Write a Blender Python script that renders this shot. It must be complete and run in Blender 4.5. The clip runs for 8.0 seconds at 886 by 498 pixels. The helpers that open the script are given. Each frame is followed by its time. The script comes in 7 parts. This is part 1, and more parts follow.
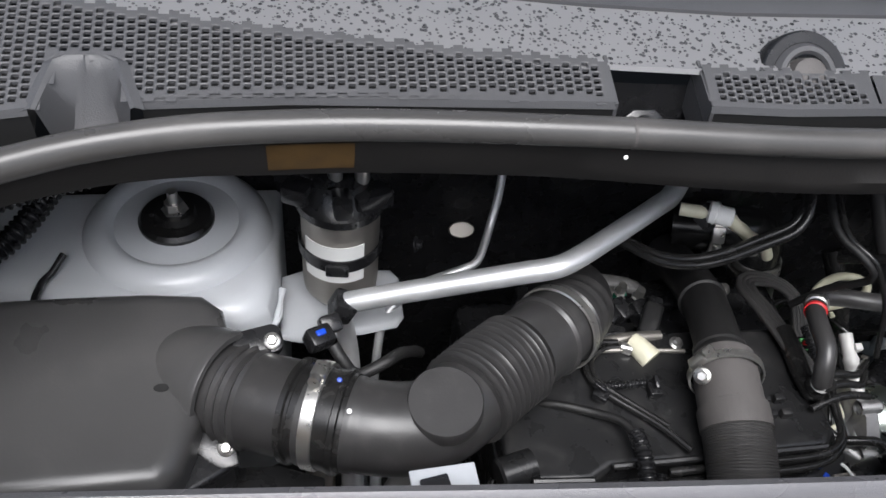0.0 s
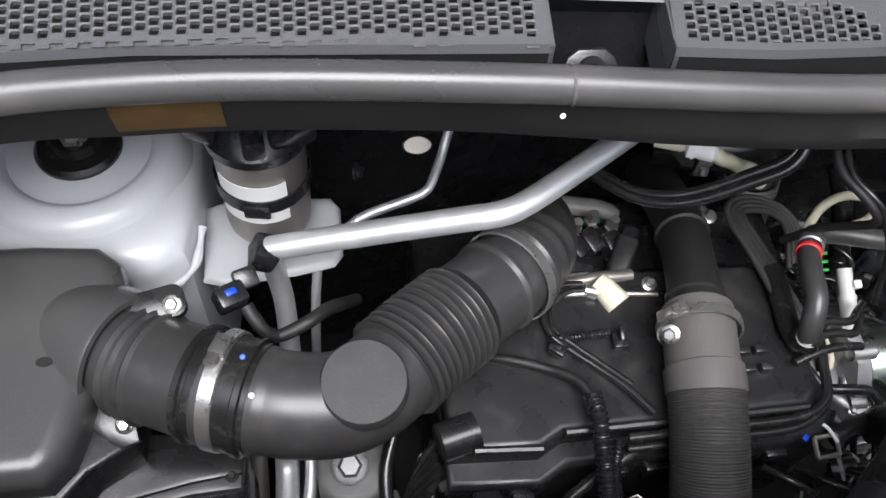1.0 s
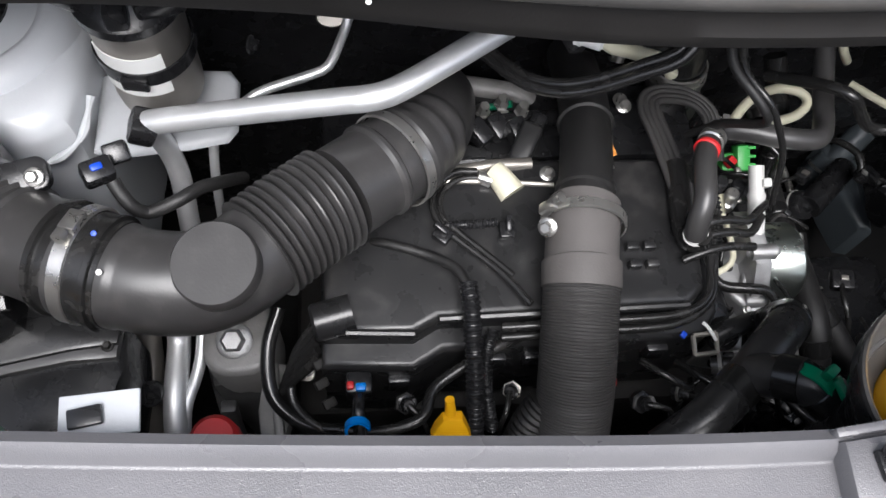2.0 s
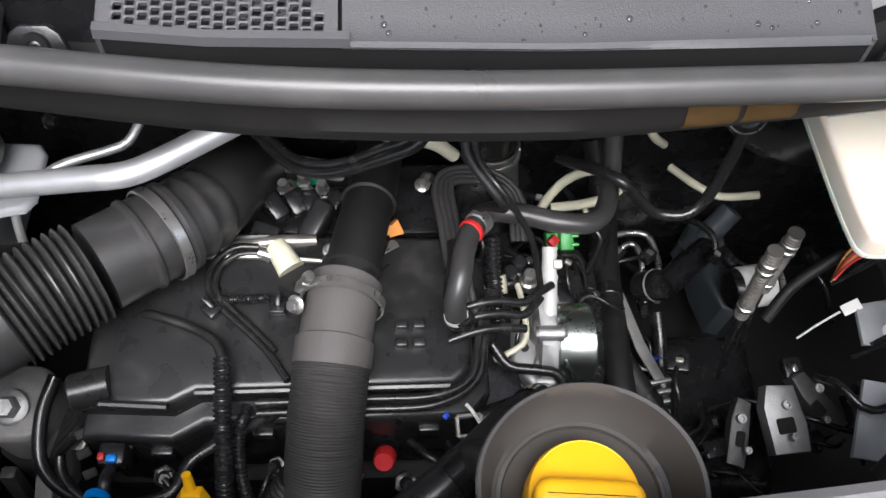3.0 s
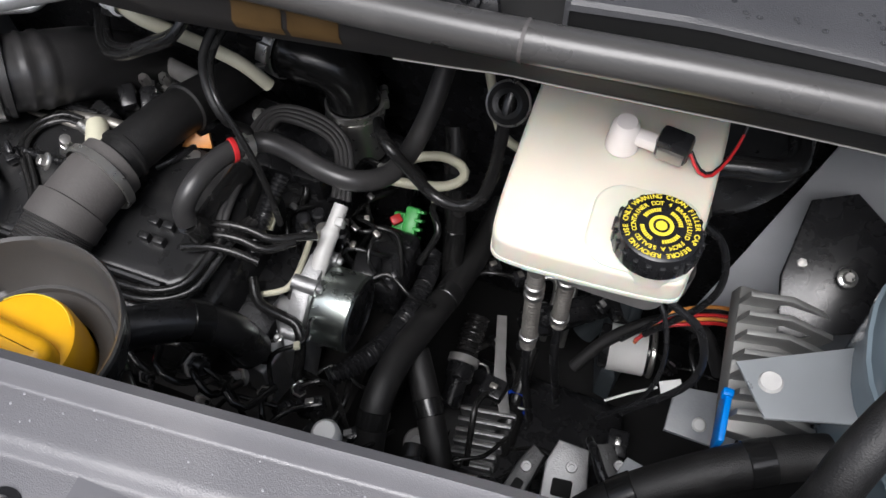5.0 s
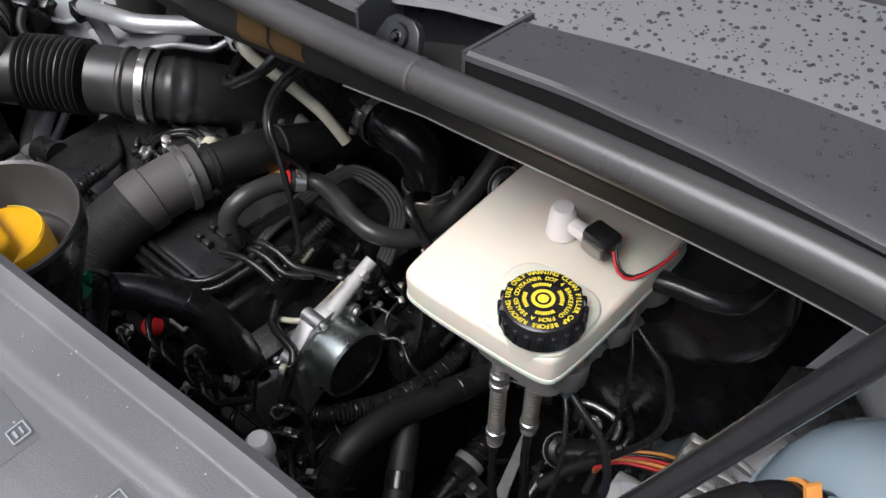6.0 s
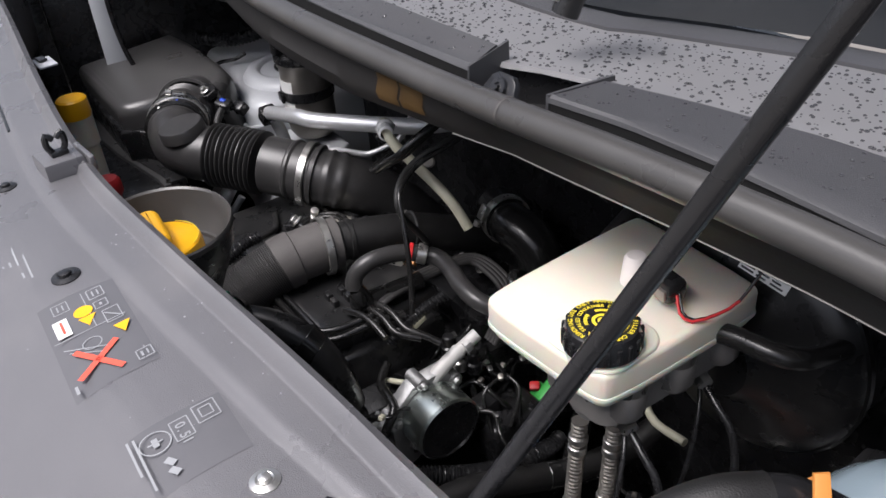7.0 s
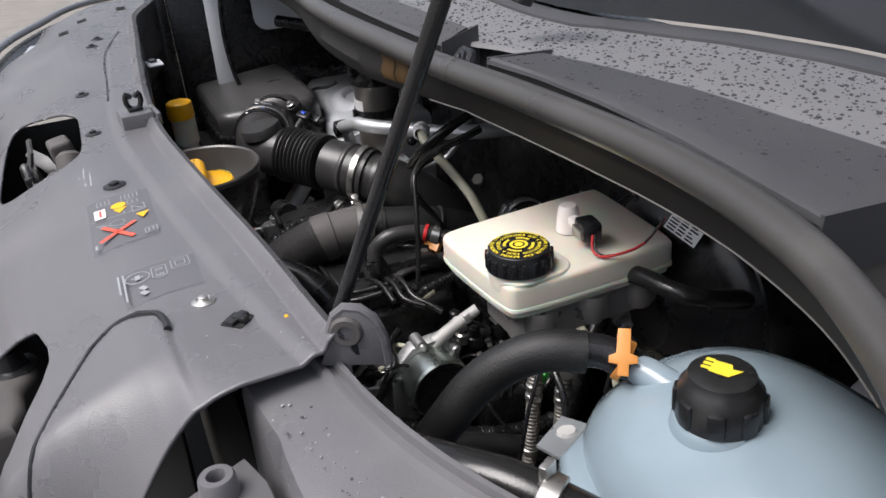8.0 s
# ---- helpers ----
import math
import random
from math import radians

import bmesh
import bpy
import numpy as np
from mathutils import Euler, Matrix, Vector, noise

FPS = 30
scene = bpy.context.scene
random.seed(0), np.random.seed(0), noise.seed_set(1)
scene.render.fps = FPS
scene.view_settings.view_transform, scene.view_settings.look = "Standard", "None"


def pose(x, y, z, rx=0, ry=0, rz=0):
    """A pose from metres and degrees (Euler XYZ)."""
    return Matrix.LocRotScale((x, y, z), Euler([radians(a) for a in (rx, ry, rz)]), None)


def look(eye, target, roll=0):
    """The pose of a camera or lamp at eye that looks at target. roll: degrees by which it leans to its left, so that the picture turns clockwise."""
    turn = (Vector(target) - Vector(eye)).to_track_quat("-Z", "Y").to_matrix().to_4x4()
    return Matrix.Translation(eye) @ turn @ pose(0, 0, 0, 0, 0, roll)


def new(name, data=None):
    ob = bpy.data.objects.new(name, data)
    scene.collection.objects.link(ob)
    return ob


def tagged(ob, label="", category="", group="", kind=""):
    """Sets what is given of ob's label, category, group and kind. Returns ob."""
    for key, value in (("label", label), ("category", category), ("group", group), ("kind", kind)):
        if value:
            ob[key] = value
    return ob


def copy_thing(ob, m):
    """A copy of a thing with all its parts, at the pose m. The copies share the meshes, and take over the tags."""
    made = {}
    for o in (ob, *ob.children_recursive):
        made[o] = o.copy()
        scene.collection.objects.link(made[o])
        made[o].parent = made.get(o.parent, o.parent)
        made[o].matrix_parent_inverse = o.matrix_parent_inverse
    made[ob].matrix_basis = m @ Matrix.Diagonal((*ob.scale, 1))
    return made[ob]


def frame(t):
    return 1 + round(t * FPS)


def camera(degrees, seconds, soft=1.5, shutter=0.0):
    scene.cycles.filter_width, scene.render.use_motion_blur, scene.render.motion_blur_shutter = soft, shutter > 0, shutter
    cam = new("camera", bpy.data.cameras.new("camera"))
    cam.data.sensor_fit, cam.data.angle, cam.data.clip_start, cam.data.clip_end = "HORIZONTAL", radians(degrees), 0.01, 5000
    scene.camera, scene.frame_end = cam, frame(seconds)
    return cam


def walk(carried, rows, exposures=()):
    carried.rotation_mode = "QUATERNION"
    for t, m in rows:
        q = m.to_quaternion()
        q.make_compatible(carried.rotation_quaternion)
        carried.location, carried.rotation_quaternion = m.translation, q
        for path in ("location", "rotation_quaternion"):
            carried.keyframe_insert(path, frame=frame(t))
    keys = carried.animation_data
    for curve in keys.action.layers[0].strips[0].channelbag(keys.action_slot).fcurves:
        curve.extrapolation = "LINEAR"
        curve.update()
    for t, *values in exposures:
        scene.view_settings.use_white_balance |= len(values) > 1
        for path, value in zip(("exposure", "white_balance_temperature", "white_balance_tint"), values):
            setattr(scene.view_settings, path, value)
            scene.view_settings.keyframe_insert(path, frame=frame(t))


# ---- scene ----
cam = camera(55.9, 8.0)

PATH = [
    (0, (-0.388, -0.552, 0.774), (-0.078, 0.809, -0.659), 7.2),
    (0.5, (-0.345, -0.45, 0.76), (-0.063, 0.847, -0.737), 6.6),
    (1, (-0.285, -0.416, 0.746), (-0.037, 0.676, -0.911), 7.1),
    (1.2, (-0.258, -0.404, 0.741), (-0.029, 0.576, -0.988), 7.6),
    (2.3, (-0.08, -0.419, 0.773), (0.077, 0.402, -1.044), 8.7),
    (2.5, (-0.023, -0.427, 0.785), (0.115, 0.397, -1.033), 7.9),
    (3, (0.12, -0.413, 0.787), (0.225, 0.543, -0.966), 5.2),
    (3.5, (0.243, -0.396, 0.761), (0.31, 0.583, -0.982), 4.3),
    (4, (0.335, -0.396, 0.738), (0.308, 0.608, -0.991), 4.1),
    (4.5, (0.449, -0.406, 0.728), (0.285, 0.598, -0.994), 1.9),
    (4.7, (0.506, -0.413, 0.727), (0.24, 0.581, -0.988), -0.1),
    (5.8, (0.82, -0.375, 0.709), (-0.051, 0.563, -0.827), -4.3),
    (6, (0.845, -0.368, 0.691), (-0.167, 0.576, -0.753), -4.2),
    (6.5, (0.888, -0.384, 0.668), (-0.386, 0.452, -0.628), -5.3),
    (7, (0.988, -0.42, 0.651), (-0.449, 0.435, -0.446), -5.6),
    (7.5, (1.12, -0.42, 0.632), (-0.424, 0.294, -0.42), -5.6),
    (8, (1.231, -0.377, 0.592), (-0.431, 0.271, -0.313), -5.3),
]
walk(cam, [(t, look(eye, target, roll)) for t, eye, target, roll in PATH],
     [(0, 0.78, 6100, 10), (0.5, 1.05, 6100, 10), (1, 1.08, 6100, 10), (2.5, 1.15, 6150, 11), (4, 0.86, 6150, 11), (6, 0.55, 6130, 12), (7, 0.68, 6240, 14), (8, 0.64, 6320, 12)])

# ---- world and light ----
world = bpy.data.worlds.new("overcast_sky")
scene.world = world
world.use_nodes = True
wn = world.node_tree.nodes
sky = wn.new("ShaderNodeTexSky")
sky.sky_type, sky.sun_disc = "NISHITA", False
sky.sun_elevation, sky.sun_rotation = radians(63), radians(180)
sky.air_density, sky.dust_density = 1.0, 6.0
grey = wn.new("ShaderNodeHueSaturation")
grey.inputs["Saturation"].default_value = 0.55
world.node_tree.links.new(sky.outputs[0], grey.inputs["Color"])
world.node_tree.links.new(grey.outputs[0], wn["Background"].inputs[0])
wn["Background"].inputs[1].default_value = 0.118

sun = new("sun", bpy.data.lights.new("sun", "SUN"))
sun.data.energy, sun.data.angle, sun.data.color = 2.0, radians(38), (1.0, 0.97, 0.94)
sun.matrix_world = look((0.1, -1.2, 2.4), (0.2, 0, 0))


# ---- materials ----
def material(name, color, rough=0.5, metal=0.0, vary=0.25, scale=40.0, bump=0.15, fine=400.0, coat=0.0, speck=0.0, trans=0.0, dust=0.0):
    """A procedural surface: colour with coarse stains and fine grain, roughness wear and relief."""
    m = bpy.data.materials.new(name)
    m.use_nodes = True
    n, l = m.node_tree.nodes, m.node_tree.links
    b = n["Principled BSDF"]
    tc = n.new("ShaderNodeTexCoord")
    big = n.new("ShaderNodeTexNoise")
    big.inputs["Scale"].default_value, big.inputs["Detail"].default_value = scale, 6.0
    small = n.new("ShaderNodeTexNoise")
    small.inputs["Scale"].default_value, small.inputs["Detail"].default_value = fine, 3.0
    l.new(tc.outputs["Object"], big.inputs["Vector"])
    l.new(tc.outputs["Object"], small.inputs["Vector"])
    mix = n.new("ShaderNodeMix")
    mix.data_type = "RGBA"
    mix.inputs["A"].default_value = (*[c * (1 - vary) for c in color], 1)
    mix.inputs["B"].default_value = (*[min(1, c * (1 + vary)) for c in color], 1)
    l.new(big.outputs["Fac"], mix.inputs["Factor"])
    out = mix.outputs["Result"]
    if dust or speck:
        ramp = n.new("ShaderNodeValToRGB")
        ramp.color_ramp.elements[0].position, ramp.color_ramp.elements[1].position = 0.56, 0.72
        ramp.color_ramp.elements[1].color = (max(dust, speck),) * 3 + (1,)
        l.new((big if dust else small).outputs["Fac"], ramp.inputs["Fac"])
        mix2 = n.new("ShaderNodeMix")
        mix2.data_type = "RGBA"
        mix2.inputs["B"].default_value = (0.3, 0.28, 0.26, 1)
        l.new(ramp.outputs["Color"], mix2.inputs["Factor"])
        l.new(out, mix2.inputs["A"])
        out = mix2.outputs["Result"]
    l.new(out, b.inputs["Base Color"])
    rr = n.new("ShaderNodeMapRange")
    rr.inputs["To Min"].default_value, rr.inputs["To Max"].default_value = max(0.02, rough - 0.1), min(1, rough + 0.1)
    l.new(big.outputs["Fac"], rr.inputs["Value"])
    l.new(rr.outputs["Result"], b.inputs["Roughness"])
    b.inputs["Metallic"].default_value = metal
    b.inputs["Coat Weight"].default_value = coat
    b.inputs["Transmission Weight"].default_value = trans
    if bump:
        bp = n.new("ShaderNodeBump")
        bp.inputs["Strength"].default_value, bp.inputs["Distance"].default_value = bump, 0.001
        l.new(small.outputs["Fac"], bp.inputs["Height"])
        l.new(bp.outputs["Normal"], b.inputs["Normal"])
    return m


M = dict(
    plastic=material("black_plastic", (0.014, 0.014, 0.015), 0.27, vary=0.35, bump=0.12),
    smooth=material("satin_black_plastic", (0.017, 0.017, 0.0175), 0.29, vary=0.25, bump=0.10, dust=0.05),
    rubber=material("black_rubber", (0.015, 0.0147, 0.0145), 0.25, vary=0.25, bump=0.10, dust=0.05),
    seal=material("weathered_rubber_seal", (0.058, 0.056, 0.054), 0.30, vary=0.22, scale=14, bump=0.12, dust=0.05),
    carrier=material("dirty_black_steel", (0.010, 0.0088, 0.008), 0.68, vary=0.4, scale=25, bump=0.2),
    cowl=material("grained_grey_black_plastic", (0.060, 0.060, 0.063), 0.44, vary=0.18, scale=12, bump=0.35, fine=900),
    panel=material("grained_grey_plastic_panel", (0.124, 0.122, 0.128), 0.29, vary=0.24, scale=9, bump=0.3, fine=1100, dust=0.09),
    satin=material("satin_grey_black_plastic", (0.058, 0.057, 0.057), 0.30, vary=0.18, scale=10, bump=0.12, dust=0.04),
    ductrub=material("soft_black_rubber", (0.036, 0.035, 0.035), 0.35, vary=0.18, bump=0.10, dust=0.05),
    gloss=material("glossy_black_rubber", (0.012, 0.012, 0.012), 0.2, vary=0.3, bump=0.03),
    # near-black: shade of slots, gaps and the bay's depth put into the colour
    hole=material("shade_black_void", (0.006, 0.006, 0.006), 0.8, bump=0),
    hose=material("matt_grey_hose", (0.082, 0.076, 0.073), 0.65, vary=0.15, bump=0.3),
    sleeve=material("woven_black_sleeve", (0.011, 0.0107, 0.0107), 0.52, vary=0.35, bump=0.5, fine=700, dust=0.03),
    hosedark=material("dark_ribbed_hose", (0.036, 0.0345, 0.034), 0.6, vary=0.15, bump=0.2),
    silver=material("silver_blue_paint", (0.55, 0.57, 0.595), 0.34, vary=0.08, scale=14, bump=0.12, coat=0.2),
    primer=material("light_grey_paint", (0.42, 0.435, 0.455), 0.5, vary=0.1, bump=0.15),
    alu=material("drawn_aluminium", (0.78, 0.79, 0.80), 0.46, metal=0.75, vary=0.10, scale=60, bump=0.1),
    steel=material("zinc_plated_steel", (0.58, 0.57, 0.545), 0.30, metal=0.9, vary=0.08, scale=120, bump=0.04),
    casting=material("cast_aluminium", (0.42, 0.42, 0.42), 0.5, metal=0.9, vary=0.25, scale=80, bump=0.6, fine=500),
    chrome=material("polished_steel", (0.66, 0.72, 0.68), 0.30, metal=1.0, vary=0.08, bump=0.02),
    canmetal=material("brushed_grey_metal", (0.36, 0.34, 0.31), 0.42, metal=0.8, vary=0.12, scale=50, bump=0.05),
    white=material("white_label", (0.78, 0.78, 0.76), 0.5, vary=0.06, bump=0.03),
    cream=material("milky_plastic", (0.71, 0.66, 0.56), 0.36, vary=0.07, scale=15, bump=0.05),
    milky=material("milky_sensor_plastic", (0.82, 0.76, 0.72), 0.35, vary=0.05, bump=0.03),
    ivory=material("ivory_plastic", (0.62, 0.60, 0.46), 0.4, vary=0.1, bump=0.05),
    yellow=material("yellow_plastic", (0.88, 0.45, 0.005), 0.36, vary=0.06, bump=0.08),
    print_yellow=material("yellow_print", (0.75, 0.60, 0.04), 0.5, vary=0.08, bump=0),
    red=material("red_plastic", (0.52, 0.022, 0.025), 0.4, vary=0.1),
    orange=material("orange_plastic", (0.66, 0.27, 0.06), 0.4, vary=0.1),
    amber=material("amber_wax", (0.075, 0.043, 0.014), 0.5, vary=0.5, scale=60),
    blue=material("blue_plastic", (0.01, 0.06, 0.5), 0.4, vary=0.1),
    lightblue=material("bright_blue_plastic", (0.0, 0.22, 0.75), 0.4, vary=0.1),
    green=material("green_plastic", (0.0, 0.25, 0.12), 0.4, vary=0.1),
    lime=material("lime_green_plastic", (0.05, 0.38, 0.07), 0.4, vary=0.1),
    tank=material("pale_blue_translucent_tank", (0.225, 0.285, 0.325), 0.12, vary=0.34, scale=7, bump=0.05, dust=0.35),
    clear=material("frosted_clear_plastic", (0.46, 0.49, 0.51), 0.32, vary=0.06, bump=0.05, trans=0.55),
    darkcast=material("oily_cast_metal", (0.10, 0.10, 0.10), 0.45, metal=0.6, vary=0.5, scale=70, bump=0.6, fine=400),
    milkcast=material("grey_milky_casting", (0.20, 0.195, 0.19), 0.42, vary=0.35, scale=60, bump=0.3),
    red_print=material("red_print", (0.75, 0.10, 0.06), 0.5, vary=0.08, bump=0),
    white_print=material("pale_print", (0.30, 0.31, 0.32), 0.5, vary=0.15, bump=0),
    label=material("label_film", (0.112, 0.111, 0.118), 0.36, vary=0.06, bump=0),
    glass=material("wet_windscreen_glass", (0.02, 0.022, 0.024), 0.06, vary=0.1, bump=0.0),
    # pale grey base holds the sky's reflection in the glass foot
    frit=material("wet_sky_sheen_band", (0.19, 0.188, 0.19), 0.36, vary=0.1, scale=20, bump=0.02),
    water=material("water_drop", (0.22, 0.22, 0.23), 0.04, vary=0.05, bump=0, trans=0.8),
    speck=material("pale_dried_speck", (0.27, 0.27, 0.28), 0.4, vary=0.2, bump=0),
    frosted=material("frosted_grey_plastic", (0.30, 0.29, 0.28), 0.30, vary=0.3, scale=50, bump=0.15, trans=0.5),
    bluegrey=material("blue_grey_paint", (0.070, 0.083, 0.092), 0.34, vary=0.2, scale=25, bump=0.1, coat=0.2),
    dullgrey=material("dusty_grey_paint", (0.30, 0.315, 0.33), 0.36, vary=0.35, scale=30, bump=0.3, dust=0.15),
    stem=material("greyish_white_plastic", (0.50, 0.495, 0.48), 0.42, vary=0.15, scale=70, bump=0.1),
    paving=material("grey_paving", (0.20, 0.185, 0.165), 0.8, vary=0.3, scale=6, bump=0.4),
    grey_metal=material("heat_sink_aluminium", (0.33, 0.33, 0.32), 0.5, metal=0.7, vary=0.15),
    bodypaint=material("grey_body_paint", (0.16, 0.17, 0.18), 0.3, vary=0.05, coat=0.4),
)

M["panel"].node_tree.nodes["Principled BSDF"].inputs["IOR"].default_value = 1.62
M["cream"].node_tree.nodes["Principled BSDF"].inputs["Subsurface Weight"].default_value = 0.4
M["cream"].node_tree.nodes["Principled BSDF"].inputs["Subsurface Scale"].default_value = 0.012


# ---- builders ----
def part(name, bm, mat, parent=None, label="", smooth=True):
    """Links a bmesh as one mesh object."""
    me = bpy.data.meshes.new(name)
    bm.to_mesh(me)
    bm.free()
    me.materials.append(M[mat])
    if smooth:
        me.shade_smooth()
        me.set_sharp_from_angle(angle=radians(38))
    ob = new(name, me)
    if parent is not None:
        ob.parent = parent
    if label:
        ob["label"] = label
    return ob


def thing(name, label, category, group="", kind=""):
    return tagged(new(name), label, category, group, kind)


def spline(points, step=0.006, closed=False):
    """Smooth points through the given ones (Catmull-Rom), with a rough spacing."""
    p = [Vector(q) for q in points]
    if len(p) < 3:
        return [p[0].lerp(p[-1], i / 8) for i in range(9)]
    ext = [p[0] * 2 - p[1], *p, p[-1] * 2 - p[-2]]
    out = []
    for i in range(1, len(ext) - 2):
        a, b, c, d = ext[i - 1:i + 3]
        n = max(2, int((c - b).length / step))
        for k in range(n):
            t = k / n
            out.append(0.5 * (2 * b + (c - a) * t + (2 * a - 5 * b + 4 * c - d) * t * t + (3 * b - a - 3 * c + d) * t ** 3))
    out.append(p[-1])
    return out


def sweep(bm, path, radius, seg=12, caps=True, flat=1.0, up=(0, 0, 1)):
    """A tube along path; radius is a number, or a function of the share of the length."""
    n = len(path)
    length = [0.0]
    for i in range(1, n):
        length.append(length[-1] + (path[i] - path[i - 1]).length)
    total = length[-1] or 1.0
    rings = []
    ref = Vector(up)
    side = None
    for i in range(n):
        t = (path[min(i + 1, n - 1)] - path[max(i - 1, 0)]).normalized()
        if side is None:
            side = t.cross(ref)
            if side.length < 0.05:
                side = t.cross(Vector((1, 0.2, 0)))
        side = (side - t * side.dot(t)).normalized()
        top = side.cross(t)
        r = radius(length[i] / total) if callable(radius) else radius
        rings.append([bm.verts.new(path[i] + side * (math.cos(a) * r) + top * (math.sin(a) * r * flat))
                      for a in (2 * math.pi * k / seg for k in range(seg))])
    for a, b in zip(rings, rings[1:]):
        for k in range(seg):
            bm.faces.new((a[k], a[(k + 1) % seg], b[(k + 1) % seg], b[k]))
    if caps:
        bm.faces.new(list(reversed(rings[0])))
        bm.faces.new(rings[-1])
    return bm


def tube(name, points, radius, mat, parent=None, label="", seg=12, step=0.008, flat=1.0):
    return part(name, sweep(bmesh.new(), spline(points, step), radius, seg, True, flat), mat, parent, label)


def ribbed(points, radius, pitch, depth, seg=20):
    """A convoluted tube."""
    path = spline(points, pitch / 6)
    total = sum((b - a).length for a, b in zip(path, path[1:]))
    count = total / pitch
    return sweep(bmesh.new(), path, lambda s: radius + depth * math.cos(2 * math.pi * count * s), seg)


def lathe(bm, profile, seg=32, m=Matrix()):
    """Turns a profile of (radius, height) round z."""
    rings = []
    for r, z in profile:
        if r < 1e-5:
            rings.append([bm.verts.new(m @ Vector((0, 0, z)))])
        else:
            rings.append([bm.verts.new(m @ Vector((r * math.cos(a), r * math.sin(a), z))) for a in (2 * math.pi * k / seg for k in range(seg))])
    for a, b in zip(rings, rings[1:]):
        for k in range(seg):
            q = (k + 1) % seg
            if len(a) == 1 and len(b) > 1:
                bm.faces.new((a[0], b[q], b[k]))
            elif len(b) == 1 and len(a) > 1:
                bm.faces.new((a[k], a[q], b[0]))
            elif len(a) > 1:
                bm.faces.new((a[k], a[q], b[q], b[k]))
    bmesh.ops.recalc_face_normals(bm, faces=bm.faces)
    return bm


def box(bm, size, m=Matrix(), bevel=0.0, seg=2):
    """A bevelled block of that size with its centre at m."""
    made = bmesh.ops.create_cube(bm, size=1.0, matrix=m @ Matrix.Diagonal((*size, 1)))
    if bevel:
        edges = {e for v in made["verts"] for e in v.link_edges}
        bmesh.ops.bevel(bm, geom=list(edges), offset=bevel, segments=seg, affect="EDGES", profile=0.5)
    return bm


def slab(bm, outline, z0, z1, m=Matrix(), bevel=0.0, seg=2):
    """A plate with an outline of (x, y), from z0 to z1."""
    low = [bm.verts.new(m @ Vector((x, y, z0))) for x, y in outline]
    high = [bm.verts.new(m @ Vector((x, y, z1))) for x, y in outline]
    n = len(outline)
    faces = [bm.faces.new(list(reversed(low))), bm.faces.new(high)]
    for k in range(n):
        faces.append(bm.faces.new((low[k], low[(k + 1) % n], high[(k + 1) % n], high[k])))
    bmesh.ops.recalc_face_normals(bm, faces=faces)
    if bevel:
        bmesh.ops.bevel(bm, geom=[e for e in faces[1].edges], offset=bevel, segments=seg, affect="EDGES", profile=0.5)
    return bm


def rounded(w, d, r, seg=6):
    """The outline of a rounded rectangle."""
    out = []
    for cx, cy, a0 in ((w / 2 - r, d / 2 - r, 0), (-w / 2 + r, d / 2 - r, 90), (-w / 2 + r, -d / 2 + r, 180), (w / 2 - r, -d / 2 + r, 270)):
        out += [(cx + r * math.cos(radians(a0 + 90 * k / seg)), cy + r * math.sin(radians(a0 + 90 * k / seg))) for k in range(seg + 1)]
    return out


def axis(p, q):
    """The pose at p whose z axis points to q."""
    return Matrix.Translation(p) @ (Vector(q) - Vector(p)).to_track_quat("Z", "Y").to_matrix().to_4x4()


def along(x, table):
    """Smooth interpolation in a table of (x, value)."""
    xs, ys = [a for a, _ in table], [b for _, b in table]
    return float(np.interp(x, xs, ys))


def sheet(bm, xs, profile):
    """A surface from sections: profile(x) gives the (y, z) points at x."""
    rows = [[bm.verts.new((x, y, z)) for y, z in profile(x)] for x in xs]
    for a, b in zip(rows, rows[1:]):
        for k in range(len(a) - 1):
            bm.faces.new((a[k], a[k + 1], b[k + 1], b[k]))
    bmesh.ops.recalc_face_normals(bm, faces=bm.faces)
    return bm


def steps(a, b, n):
    return [a + (b - a) * i / n for i in range(n + 1)]


def bolt(name, p, up, size, parent, mat="steel", label=""):
    """A flanged hexagon bolt head."""
    m = axis(p, Vector(p) + Vector(up))
    bm = bmesh.new()
    lathe(bm, [(0, 0), (size, 0), (size, size * 0.18), (size * 0.82, size * 0.3), (0, size * 0.3)], 18, m)
    lathe(bm, [(size * 0.66, size * 0.3), (size * 0.66, size * 0.85), (size * 0.5, size), (0, size)], 6, m)
    return part(name, bm, mat, parent, label)


def clamp(parent, p, q, radius, width=0.014, mat="steel", turn=0.0, name="clamp"):
    """A worm-drive hose clamp at p round the axis to q."""
    m = axis(p, q)
    if isinstance(turn, tuple):
        v = m.to_3x3().inverted() @ Vector(turn)
        turn = math.degrees(math.atan2(v.y, v.x))
    m = m @ pose(0, 0, 0, 0, 0, turn)
    bm = bmesh.new()
    r = radius
    lathe(bm, [(r, -width / 2), (r + 0.0022, -width / 2 + 0.001), (r + 0.0022, width / 2 - 0.001), (r, width / 2)], 40, m)
    box(bm, (0.008, 0.022, width * 1.05), m @ Matrix.Translation((r + 0.005, 0, 0)), 0.002)
    for k in range(7):
        box(bm, (0.0012, 0.002, width * 0.6), m @ pose(0, 0, 0, 0, 0, -18 - 4 * k) @ Matrix.Translation((r + 0.0024, 0, 0)))
    lathe(bm, [(0, 0), (0.0055, 0), (0.0055, 0.008), (0, 0.009)], 12, m @ Matrix.Translation((r + 0.007, 0.014, 0)) @ pose(0, 0, 0, -90, 0, 0))
    return part(name, bm, mat, parent, "shiny steel band clamp with a worm screw")

